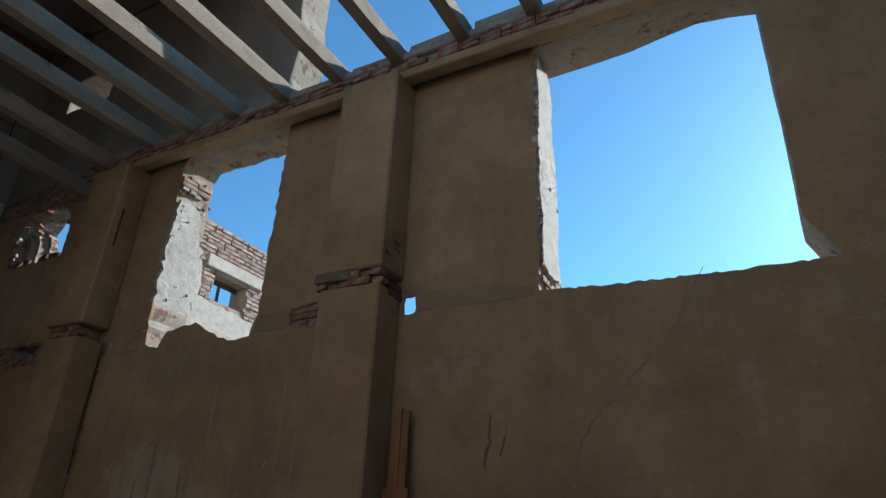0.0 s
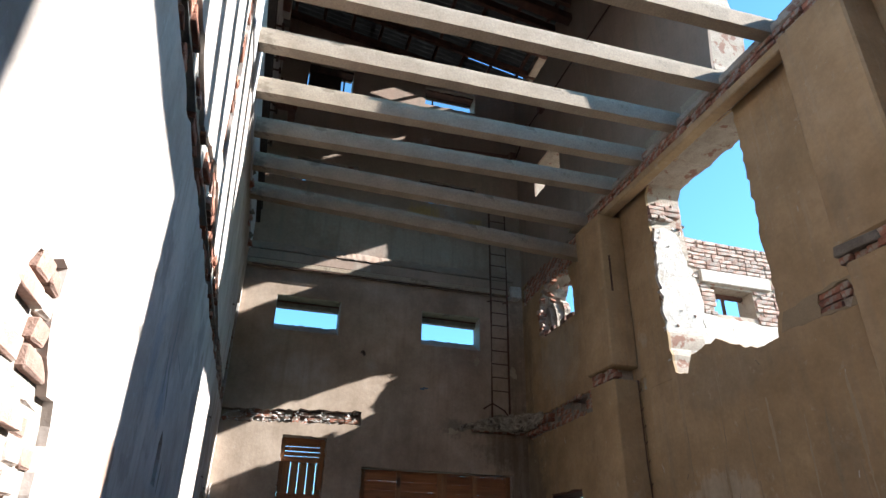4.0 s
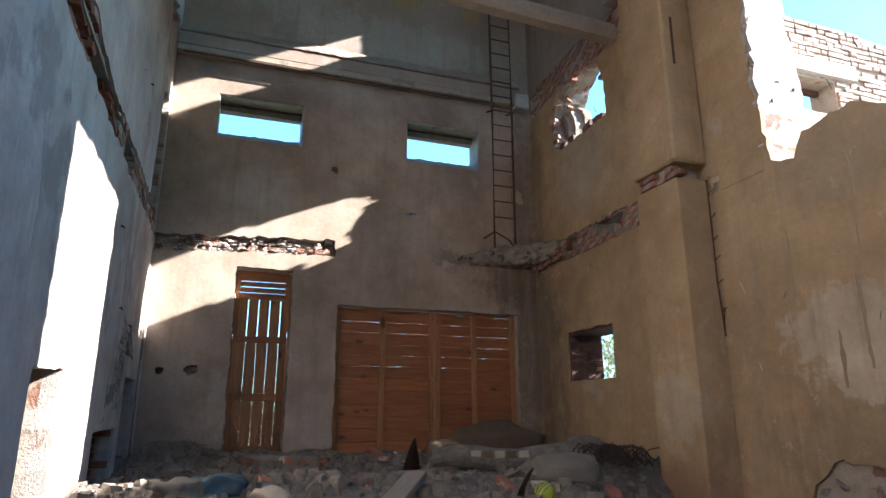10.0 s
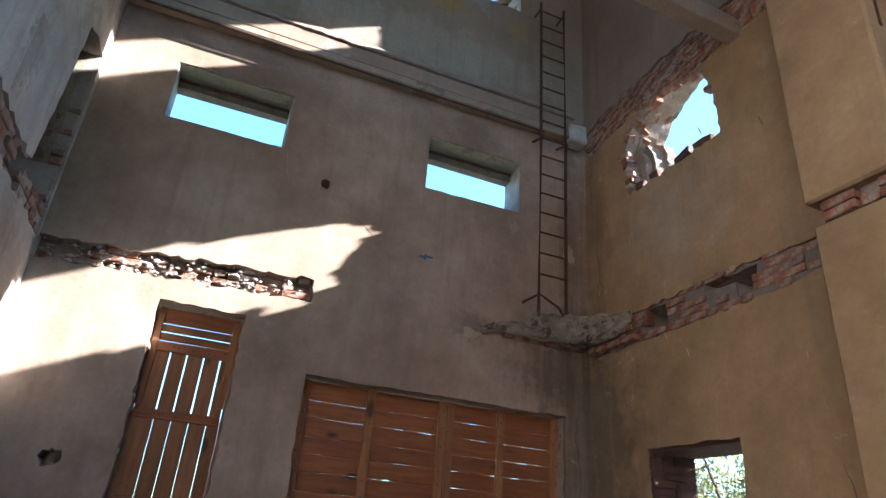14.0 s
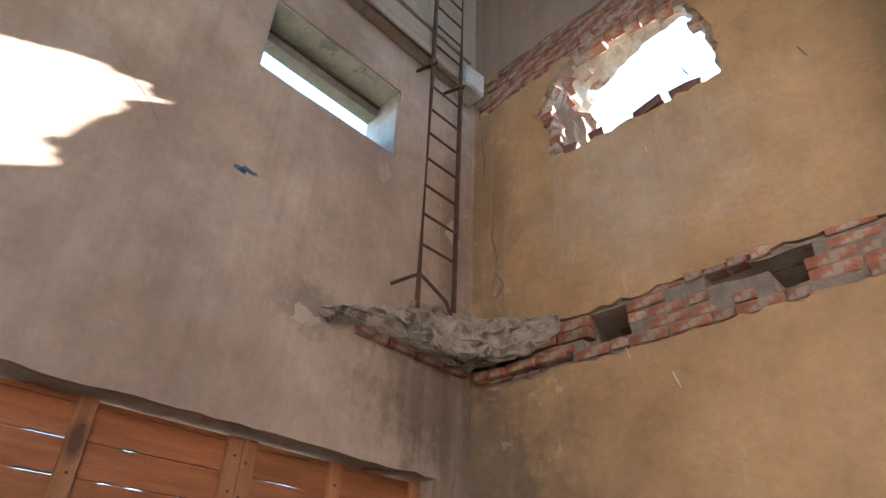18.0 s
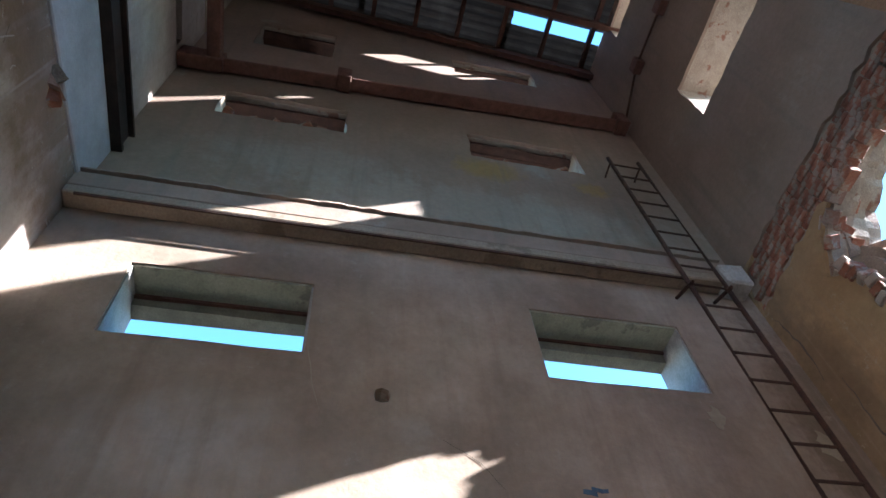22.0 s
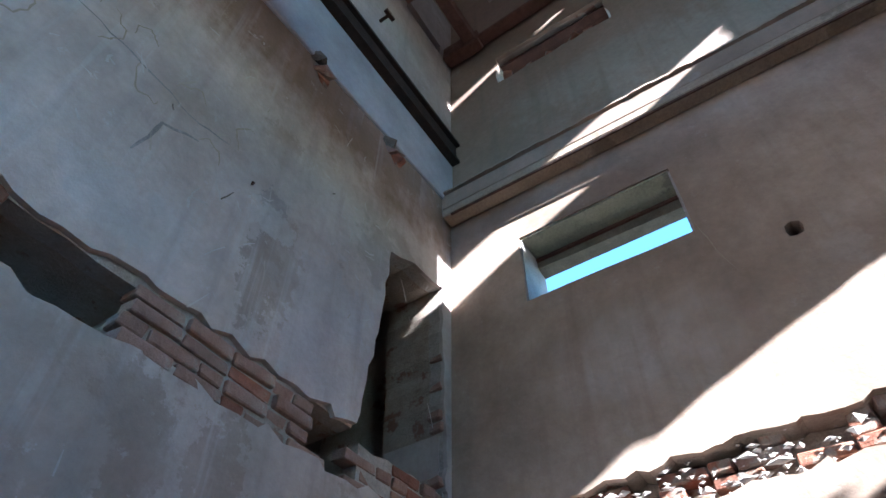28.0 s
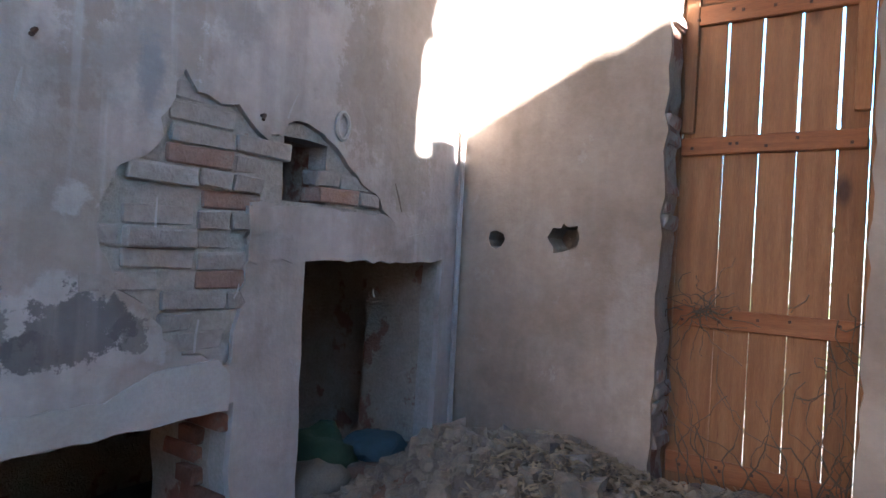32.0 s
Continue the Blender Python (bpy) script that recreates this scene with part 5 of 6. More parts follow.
# ---- bricks laid bare ----
lay_bricks(wall_left, PL, rect(-11.3, -8.2, 3.66, 3.97), 0.014, PINKBRICK, 0.06, 402, 0.075, 0.016, 3.66, pocket_l + [niche_l], 0, BRICK)
lay_bricks(wall_left, PL, peel_l, 0.003, GREYBRICK, 0.12, 401, 0.0685, 0.010, 1.32, [vent_l, door_l[3]], 1, PINKBRICK)
lay_bricks(wall_left, PL, rect(-8.2, XB - 0.1, 3.64, 3.93), 0.06, BRICK, 0.2, 412, 0.075, 0.03, 3.66, pocket_l)
lay_bricks(wall_left, PL, [(-7.2, 3.93), (-2.0, 3.93), (-2.6, 4.05), (-3.0, 4.13), (-3.6, 3.95), (-4.4, 4.20), (-5.0, 4.28), (-5.6, 4.02), (-6.4, 4.10)], 0.012, BRICK, 0.15, 417, 0.075, 0.02, 3.935, (), 1, PINKBRICK)
lay_bricks(wall_right, PR, band_r, 0.006, BRICK, 0.06, 403, 0.075, 0.016, 3.61, pocket_r, 1)
lay_bricks(wall_right, PR, strip_r, 0.012, BRICK, 0.02, 404, 0.062, 0.007, 6.24)
lay_bricks(wall_right, PR, lip(0.0, 0.16, 24), 0.0, BRICK, 0.0, 405, 0.075, 0.025, 5.40, [hole_r])
lay_bricks(wall_end, PE, band_e, 0.055, BRICK, 0.3, 406, 0.078, 0.03, 3.57, (), 0, PINKBRICK)
lay_bricks(annex, PA, [(6.45, 5.85), (11.4, 5.85), (11.4, 6.18), (9.4, 6.28), (8.2, 6.36), (6.45, 6.40)], 0.004, PINKBRICK, 0.0, 407, 0.075, 0.012, 5.86, (), 0, PALEBRICK)
lay_bricks(annex, PA, [(6.74, 5.06), (6.98, 5.06), (6.98, 5.6), (6.78, 5.6), (6.78, 5.85), (6.64, 5.85)], 0.004, PINKBRICK, 0.0, 408, 0.075, 0.012, 5.07, (), 1, PALEBRICK)
lay_bricks(annex, PA, [(7.79, 4.98), (11.4, 4.9), (11.4, 5.84), (8.16, 5.84), (8.16, 5.6), (7.79, 5.6)], 0.004, PINKBRICK, 0.0, 409, 0.075, 0.012, 5.07, (), 0, PALEBRICK)

edge = random.Random(414)
for z in [4.05 + 0.076 * k for k in range(19)]:
    if edge.random() < 0.75:
        ob = new("brick", edge.choice(brick_set(PINKBRICK)[1]))
        ob.matrix_world = pose(-11.285 + edge.uniform(-0.015, 0.012), YL - 0.062 + edge.uniform(-0.01, 0.008), z, edge.uniform(-4, 4), edge.uniform(-4, 4), edge.uniform(-8, 8))
        ob.parent = wall_left
lay_bricks(wall_left, PL, peel_far, 0.012, PINKBRICK, 0.15, 415, 0.075, 0.014, 1.5, (), 1, PALEBRICK)
lay_bricks(wall_left, PL, hole_l[0], 0.07, BRICK, 0.0, 413, 0.075, 0.02, 1.89, (), 1)
lay_bricks(wall_left, PL, hole_l[1], 0.03, BRICK, 0.1, 416, 0.075, 0.03, 4.5, (), 1)

# ---- marks, cracks and stains on the walls ----
PEELED = mat("peeled_base_coat", [(0.44, 0.39, 0.335), (0.51, 0.46, 0.40)], 1.0, 0.95, 0.2, 40, speck=0.5)
DAMP = mat("damp_stained_plaster", [(0.31, 0.255, 0.19), (0.40, 0.335, 0.26), (0.46, 0.395, 0.315)], 1.4, 0.93, 0.25, 40, speck=0.6)
SOOT = mat("dark_grey_scar", [(0.24, 0.235, 0.23), (0.31, 0.305, 0.30), (0.45, 0.44, 0.43)], 3.0, 0.95, 0.3, 30)
CREAM = mat("cream_wall", [(0.42, 0.37, 0.28), (0.50, 0.45, 0.35)], 0.6, 0.93, 0.15, 40, speck=0.4)
CRACK = mat("crack_dirt", [(0.15, 0.12, 0.095), (0.22, 0.18, 0.145)], 3.0, 1.0, 0.0)
OCHREDIRT = mat("dirty_ochre", [(0.27, 0.20, 0.125), (0.35, 0.265, 0.17)], 1.5, 0.95, 0.2, 40, speck=0.6)
BLUE = mat("blue_paint_smear", [(0.06, 0.13, 0.22), (0.10, 0.19, 0.30)], 5.0, 0.8, 0.1)
LIME = mat("fresh_lime", [(0.50, 0.48, 0.465), (0.57, 0.55, 0.535), (0.62, 0.60, 0.585)], 1.0, 0.95, 0.2, 60, speck=0.4)


def stain(parent, P, poly, material, seed, name="stain", amp=0.04, d=0.0025):
    return layer(name, P, rough(rough(poly, 0.12, amp, seed), 0.03, amp * 0.35, seed + 1), [], -d, 0.0, material, parent)


def ribbon(parent, P, pts, width, material, seed, name="crack", amp=0.015, d=0.003):
    """A thin line on the face of a wall that wanders and tapers."""
    rnd = random.Random(seed)
    fine = []
    for a, c in zip(pts, pts[1:]):
        n = max(2, int(math.dist(a, c) / 0.06))
        for k in range(n):
            fine.append((a[0] + (c[0] - a[0]) * k / n + rnd.uniform(-amp, amp), a[1] + (c[1] - a[1]) * k / n + rnd.uniform(-amp, amp)))
    fine.append(pts[-1])
    b = bmesh.new()
    rows = []
    for i, p in enumerate(fine):
        q, r = fine[max(0, i - 1)], fine[min(len(fine) - 1, i + 1)]
        dx, dy = r[0] - q[0], r[1] - q[1]
        ln = math.hypot(dx, dy) or 1
        w = width * (0.25 + 0.75 * math.sin(math.pi * (i + 0.5) / (len(fine) + 0.5))) * rnd.uniform(0.6, 1.3) / 2
        rows.append([b.verts.new(P(p[0] - dy / ln * w, p[1] + dx / ln * w, -d)), b.verts.new(P(p[0] + dy / ln * w, p[1] - dx / ln * w, -d))])
    for A, B in zip(rows, rows[1:]):
        b.faces.new((A[0], A[1], B[1], B[0]))
    return part(name, b, material, parent)


# gable wall
stain(wall_end, PE, [(3.62, 3.62), (3.80, 3.60), (3.82, 3.66), (3.64, 3.70)], CREAM, 502, amp=0.05)
stain(wall_end, PE, [(4.12, 5.0), (4.2, 4.92), (4.24, 5.05), (4.18, 5.12)], CREAM, 503, amp=0.05)
stain(wall_end, PE, [(4.86, 4.8), (5.0, 4.72), (5.02, 4.92), (4.9, 4.98)], CREAM, 504, amp=0.05)
for i, (u, v, w) in enumerate(((3.10, 4.385, 0.035), (3.15, 4.40, 0.03), (3.20, 4.40, 0.02), (3.13, 4.37, 0.015))):
    stain(wall_end, PE, rect(u - w, u + w, v - 0.014, v + 0.014), BLUE, 507 + i * 3, amp=0.016)
for i, pts in enumerate(([(3.0, 4.25), (3.25, 3.85), (3.4, 3.6)], [(1.48, 5.35), (1.54, 5.0), (1.6, 4.8)])):
    ribbon(wall_end, PE, pts, 0.007, CREAM if i == 0 else DAMP, 510 + i, amp=0.005)
ribbon(wall_end, PE, [(5.05, 3.1), (5.0, 2.75), (5.06, 2.3), (5.02, 1.9)], 0.02, CRACK, 515)
ribbon(wall_end, PE, [(2.3, 4.66), (2.5, 4.52), (2.62, 4.36)], 0.007, CRACK, 519, amp=0.004)

# right wall
ribbon(wall_right, PR, [(-0.15, 3.6), (-0.45, 3.1), (-0.8, 2.75), (-1.15, 2.4), (-1.35, 1.95), (-1.6, 1.3)], 0.022, OCHREDIRT, 541, amp=0.02)
ribbon(wall_right, PR, [(-1.98, 2.55), (-2.0, 2.3), (-2.04, 2.1)], 0.03, CRACK, 542)
ribbon(wall_right, PR, [(-1.85, 2.45), (-1.9, 2.2)], 0.02, CRACK, 543)
ribbon(wall_right, PR, [(-8.5, 2.3), (-8.42, 1.9), (-8.5, 1.3), (-8.3, 0.9)], 0.014, CRACK, 544)
for i in range(26):
    r2 = random.Random(560 + i)
    u, v = r2.uniform(-10.8, -3.9), r2.uniform(1.4, 5.6)
    ribbon(wall_right, PR, [(u, v), (u + r2.uniform(-0.05, 0.05), v - r2.uniform(0.03, 0.12))], 0.012, r2.choice((CRACK, PEELED, LIME)), 570 + i, "scratch", 0.004)

DRIP = mat("grey_water_streak", [(0.385, 0.295, 0.19), (0.43, 0.335, 0.225)], 2.0, 0.95, 0.15, 40, speck=0.6)
for i in range(9):
    r2 = random.Random(900 + i)
    u = r2.uniform(-10.5, -9.25)
    ribbon(wall_right, PR, [(u, 5.28 - r2.uniform(0, 0.12)), (u + r2.uniform(-0.03, 0.03), 4.9), (u + r2.uniform(-0.05, 0.05), r2.uniform(4.3, 4.75))], r2.uniform(0.03, 0.07), DRIP, 930 + i, "streak", 0.005, 0.002 + 0.0004 * i)
for i in range(16):
    r2 = random.Random(960 + i)
    u = r2.uniform(-6.7, -3.8)
    z = r2.uniform(2.0, 3.5)
    ribbon(wall_right, PR, [(u, z), (u + r2.uniform(-0.03, 0.03), z - r2.uniform(0.3, 0.9))], r2.uniform(0.012, 0.05), r2.choice((DRIP, OCHREDIRT, OCHREDIRT)), 980 + i, "streak", 0.006, 0.002 + 0.0004 * i)
for i, pts in enumerate(([(-11.1, 5.3), (-11.13, 4.9), (-11.08, 4.6), (-11.14, 4.3)], [(-11.0, 4.62), (-11.08, 4.5), (-11.02, 4.38), (-11.1, 4.28)], [(-11.26, 6.1), (-11.2, 5.7), (-11.24, 5.4)])):
    ribbon(wall_right, PR, pts, 0.016, CRACK, 1040 + i, amp=0.012)

# left wall
layer("lintel", PL, rough([(-9.94, 1.31), (-9.22, 1.295), (-8.72, 1.31), (-8.72, 1.36), (-9.1, 1.355), (-9.21, 1.41), (-9.51, 1.405), (-9.66, 1.48), (-9.89, 1.495), (-9.94, 1.44)], 0.05, 0.007, 621), [], -0.008, 0.02, LIME, wall_left, "pale smooth door lintel")
layer("lintel", PL, rough([(-11.14, 1.85), (-10.25, 1.84), (-9.99, 1.83), (-9.985, 2.03), (-10.3, 2.055), (-10.76, 2.05), (-10.85, 1.97), (-11.14, 1.99)], 0.05, 0.010, 622), [], -0.006, 0.02, WHITEWASH, wall_left, "pale smooth door lintel")
for i in range(46):
    r2 = random.Random(650 + i)
    u, v = r2.uniform(-11.1, -8.3), r2.choice((r2.uniform(1.6, 3.5), r2.uniform(4.1, 6.3)))
    ribbon(wall_left, PL, [(u, v), (u + r2.uniform(-0.08, 0.08), v - r2.uniform(0.03, 0.16))], 0.010, r2.choice((CRACK, PEELED, LIME, LIME)), 700 + i, "scratch", 0.004)
for i, (u, v) in enumerate(((-8.25, 5.17), (-8.42, 5.05), (-8.6, 5.17), (-8.74, 4.97), (-8.93, 5.07), (-9.12, 4.85), (-8.1, 4.75), (-9.3, 5.15))):
    rs = random.Random(760 + i)
    turn0, size = rs.uniform(0, 6.28), rs.uniform(0.05, 0.11)
    arc = rs.uniform(2.2, 6.0)
    ribbon(wall_left, PL, [(u + size * math.cos(turn0 + arc * k / 7) * rs.uniform(0.7, 1.2), v + 1.4 * size * math.sin(turn0 + arc * k / 7) * rs.uniform(0.7, 1.2)) for k in range(8)], 0.010, DAMP, 780 + i, "scratched_mark", 0.004)
for i, (pts, w) in enumerate((([(-4.37, 2.94), (-4.40, 2.55), (-4.59, 2.29)], 0.055), ([(-4.23, 2.65), (-4.31, 2.37)], 0.04), ([(-4.57, 2.74), (-4.85, 2.70), (-5.15, 2.63)], 0.012), ([(-5.30, 2.03), (-5.25, 1.76)], 0.04), ([(-8.22, 5.03), (-8.71, 5.01), (-8.95, 4.97), (-9.2, 5.02)], 0.014), ([(-8.81, 4.5), (-8.87, 4.78), (-9.05, 4.86)], 0.02), ([(-6.1, 2.9), (-6.25, 2.5), (-6.2, 2.1)], 0.014))):
    ribbon(wall_left, PL, pts, w, SOOT, 660 + i, "gouge", 0.012)
part("jamb_lining", box_bm((-11.30, YL - 0.5, 3.99), (-11.272, YL - 0.06, 5.56), 0.003), WHITEWASH, wall_left, "smooth grey plastered doorway jamb")
for lo, hi in (((-11.7, -1.9, 3.8), (-9.5, -1.8, 6.1)), ((-11.7, -1.8, 3.8), (-11.6, YL - 0.5, 6.1)), ((-9.6, -1.8, 3.8), (-9.5, YL - 0.5, 6.1)), ((-11.7, -1.9, 6.1), (-9.5, YL - 0.5, 6.2))):
    part("wall_panel", box_bm(lo, hi), MORTAR, side)
tagged(link("corner_conduit", tube_bm([(XE + 0.035, YL + 0.035, 1.0), (XE + 0.03, YL + 0.03, 1.8), (XE + 0.035, YL + 0.03, 2.55)], 0.015, 8), WHITEWASH), "pale conduit up the corner of the wall", "conduit")
for i, (u, v) in enumerate(((-9.27, 2.43), (-10.02, 2.36), (-8.75, 3.1), (-9.4, 4.9))):
    b = bmesh.new()
    add_tube(b, [PL(u, v, 0.01), PL(u, v, -0.02), PL(u + 0.015, v - 0.02, -0.03)], 0.007, 6)
    tagged(link("iron_hook", b, RUST), "small rusty iron hook in the wall", "hook", "wall hooks")
b = tube_bm([PL(-10.43 + 0.035 * math.cos(k * math.pi / 8), 2.40 + 0.055 * math.sin(k * math.pi / 8), -0.004) for k in range(17)], 0.011, 6)
tagged(link("plaster_ring", b, LIME), "small white ring of plaster on the wall", "plaster")

# ---- tower, upper left wall ----
b = bmesh.new()
add_box(b, (XE + 0.002, YL - 0.01, 10.75), (XT, YL + 0.02, 12.8), 0.0, 0.008)
tagged(link("cream_panel", b, CREAM), "cream painted upper strip of wall", "wall", kind="structure")
for i, (x, z) in enumerate(((-7.62, 8.2), (-8.79, 8.28), (-10.05, 8.33), (-7.61, 8.83), (-10.04, 9.07), (-10.07, 9.85), (-8.82, 9.01), (-8.83, 9.77))):
    br = empty("wall_bracket", "small dark iron bracket on the upper wall", "bracket", "upper wall brackets", at=(x, YL, z))
    part("arm", tube_bm([(0, -0.02, 0), (0, 0.14, 0)], 0.018, 6), RUST, br)
    part("crosspiece", box_bm((-0.06, 0.10, -0.02), (0.06, 0.14, 0.02), 0.004), RUST, br)
for i, (x, z, w, m, lab) in enumerate(((-8.55, 10.32, 0.11, RUSTRED, "red brick block set in the upper wall"), (-9.95, 10.45, 0.12, RUSTRED, "red brick block set in the upper wall"), (-8.34, 10.52, 0.12, LIME, "white block set in the upper wall"), (-8.80, 10.42, 0.14, LIME, "white block set in the upper wall"), (-9.6, 10.5, 0.10, LIME, "white block set in the upper wall"), (-8.0, 10.62, 0.05, GREYWOOD, "timber stub in the upper wall"), (-9.3, 10.62, 0.05, GREYWOOD, "timber stub in the upper wall"))):
    b = bmesh.new()
    add_box(b, (x - w, YL - 0.01, z - 0.10), (x + w, YL + 0.13, z + 0.10), 0.012, 0.012)
    tagged(link("wall_block", b, m), lab, "block", "upper wall blocks")
for k, (x, z) in enumerate(((-9.59, 6.50), (-10.46, 6.53), (-8.4, 6.5))):
    stub = empty("brick_stub", "broken brick stub in a ragged wall pocket", "brick", "brick stubs", at=(x, YL, z))
    for q in range(3):
        ob = new("brick_piece", chunk_mesh("brick_piece", 0.095, 850 + 5 * k + q, (BRICK, PINKBRICK, DUSTCON)[q], 0.8))
        ob.parent = stub
        ob.matrix_parent_inverse = Matrix.Identity(4)
        ob.matrix_local = pose((q - 1) * 0.04, 0.0, (q - 1) * 0.075, 20 * q, 30 * q, 10)
# ring beam
ring = empty("ring_beam", "red-brown rusty channel round the tower wall", "beam", at=(XE + 0.12, 2.5, 9.7))
def rpart(name, lo, hi, tilt=0.0):
    b = bmesh.new()
    add_box(b, lo, hi, 0.006, 0.008)
    for v in b.verts:
        v.co.z += tilt * (v.co.y - 2.5)
        v.co -= ring.location
    part(name, b, RUSTRED, ring)


rpart("channel", (XE + 0.03, 0.0, 9.63), (XE + 0.13, 5.08, 9.80), 0.07)
rpart("flange", (XE + 0.03, 0.0, 9.61), (XE + 0.19, 5.08, 9.64), 0.07)
rpart("side_channel", (-11.2, -0.04, 9.42), (-10.28, 0.10, 9.60))
rpart("end_bracket", (-10.36, -0.30, 9.36), (-10.26, 0.12, 9.50))
rpart("end_bracket", (XE + 0.04, -0.34, 9.36), (XE + 0.2, 0.14, 9.62))
rpart("strap", (XE + 0.02, 1.38, 9.50), (XE + 0.22, 1.54, 9.76))
rpart("strap", (XE + 0.02, 4.94, 9.70), (XE + 0.22, 5.10, 10.0))
cab = empty("wall_cable", "dark cable with two rusty boxes along the wall", "cable", at=(-10, YR - 0.05, 10.28))
part("run", tube_bm([Vector(p) - cab.location for p in ((XE + 0.12, YR - 0.06, 9.95), (-10.55, YR - 0.05, 10.3), (-9.8, YR - 0.05, 10.28), (-8.6, YR - 0.05, 10.3), (-6.0, YR - 0.05, 10.3))], 0.016, 6), RUST, cab)
for x in (-9.79, -10.55):
    part("junction_box", box_bm((x - 0.09 + 10, -0.06, -0.09), (x + 0.09 + 10, 0.05, 0.09), 0.004, 0.01), RUSTRED, cab)
# roof main beam with a disc
b = bmesh.new()
add_box(b, (-8.45, YL - 0.3, 12.25), (-8.25, YR + 0.3, 12.42), 0.004, 0.01)
for v in b.verts:
    v.co.z += (ROOF_R - ROOF_L) * (v.co.y - YL) / (YR - YL) + 0.12
tagged(link("roof_beam", b, OLDWOOD), "dark main timber under the roof", "beam")
b = bmesh.new()
add_box(b, (-8.46, YL - 0.01, 12.05), (-8.0, YL + 0.5, 12.28), 0.006, 0.015)
tagged(link("beam_pad", b, CREAM), "cream pad block under the roof timber", "block")
disc = empty("pulley_disc", "white round disc with a dark hub by the roof timber", "disc", at=(-7.92, YL + 0.36, 12.3))
part("rim", tube_bm([(0, 0, -0.02), (0, 0, 0.02)], 0.17, 20), LIME, disc)
part("hub", tube_bm([(0, 0, -0.05), (0, 0, 0.0)], 0.06, 12), RUST, disc)
disc.rotation_euler = (0.5, -0.3, 0)

# bricks and debris in the upper windows, and on the broken sill
def loose_brick(place, rot, material=BRICK, label="loose broken red brick"):
    ob = new("loose_brick", random.choice(brick_set(material)[random.random() < 0.6]))
    ob.matrix_world = Matrix.Translation(place) @ pose(0, 0, 0, *rot)
    return tagged(ob, label, "brick", "loose bricks")


# ---- right wall: iron, boards and stones ----
rod = empty("rebar_line", "rusty reinforcing rod with short ties in the pilaster corner", "rebar", at=(-7.42, 5.15, 2.9))
part("rod", tube_bm([(0, 0, 0.85), (0.02, -0.02, 0.3), (-0.01, 0, -0.2), (0.03, -0.01, -0.75)], 0.009, 6), RUST, rod)
for k, z in enumerate((0.7, 0.45, 0.22, 0.02, -0.22, -0.5)):
    part("tie", tube_bm([(-0.03, 0.03, z), (0.10, -0.03, z + 0.01)], 0.006, 5), RUST, rod)
part("hook", tube_bm([(0.0, 0, -0.45), (0.09, -0.04, -0.5), (0.05, -0.03, -0.62)], 0.008, 5), RUST, rod)
tagged(link("iron_strip", box_bm((-7.445, 4.90, 5.05), (-7.42, 4.93, 5.62), 0.003), RUST), "dark iron strip set in the pilaster", "strip")
bundle = empty("board_bundle", "orange-brown boards stood upright against the wall", "boards", at=(-2.8, 5.1, 0))
for k, (x0, x1, h) in enumerate(((-2.89, -2.84, 2.56), (-2.835, -2.79, 2.62), (-2.785, -2.72, 2.60))):
    b = bmesh.new()
    add_box(b, (x0 + 2.8, -0.03, 0.0), (x1 + 2.8, 0.03, h), 0.006, 0.004)
    part("board", b, WOOD, bundle)
b = bmesh.new()
add_box(b, (-0.11, -0.07, 1.86), (0.14, -0.03, 1.95), 0.006, 0.004)
part("cross_board", b, WOODH, bundle)
stone_set = [chunk_mesh("wall_stone", 0.15, 800 + i, STONE, 0.65) for i in range(5)]
r2 = random.Random(9)
for k in range(110):
    u, v = r2.uniform(-6.85, -3.8), r2.uniform(0.0, 1.05)
    if inside((u, v), peel_rb):
        ob = new("wall_stone", r2.choice(stone_set))
        ob.matrix_world = Matrix.Translation(PR(u, v, 0.075)) @ Matrix.Diagonal((1.0, 0.5, 0.75, 1.0)) @ pose(0, 0, 0, r2.uniform(-180, 180), r2.uniform(-180, 180), r2.uniform(-180, 180)) @ Matrix.Scale(r2.uniform(0.55, 1.0), 4)
        ob.parent = wall_right
lay_bricks(wall_right, PR, patch_r[0], 0.0, BRICK, 0.0, 421, 0.075, 0.012, 3.60, (), 1)
layer("floor_line", PR, rough([(-4.87, 3.60), (-3.7, 3.58), (-3.7, 3.85), (-4.1, 3.86), (-4.8, 3.80)], 0.08, 0.015, 423), [rough(patch_r[0], 0.1, 0.0, 424)], -0.006, 0.0, OCHREDIRT, wall_right)
layer("floor_line", PR, rough([(-2.95, 3.56), (-1.6, 3.57), (-1.55, 3.66), (-2.0, 3.72), (-2.95, 3.80)], 0.08, 0.015, 425), [rect(-2.97, -2.76, 3.5, 3.79)], -0.005, 0.0, OCHREDIRT, wall_right)
lay_bricks(wall_right, lambda u, v, d: Vector((-2.965 - d, u, v)), rough([(4.84, 3.66), (5.14, 3.62), (5.16, 4.2), (4.98, 4.36), (4.86, 4.1)], 0.08, 0.02, 426), -0.015, DULLBRICK, 0.1, 427, 0.075, 0.014, 3.62, (), 1)
lay_bricks(wall_right, lambda u, v, d: Vector((-6.735 - d, YR + u, v)), rect(0.0, 0.5, 5.95, 6.26), -0.03, PINKBRICK, 0.1, 428, 0.075, 0.03, 6.0, (), 1)
b = bmesh.new()
add_box(b, (-3.72, 4.765, 3.84), (-3.30, 4.86, 3.935), 0.018, 0.01)
part("lintel_stub", b, DUSTCON, wall_right, "dark grey concrete stub of the old floor")
lay_bricks(wall_right, PR, patch_r[1], 0.005, PALEBRICK, 0.0, 422, 0.075, 0.012, 3.74)

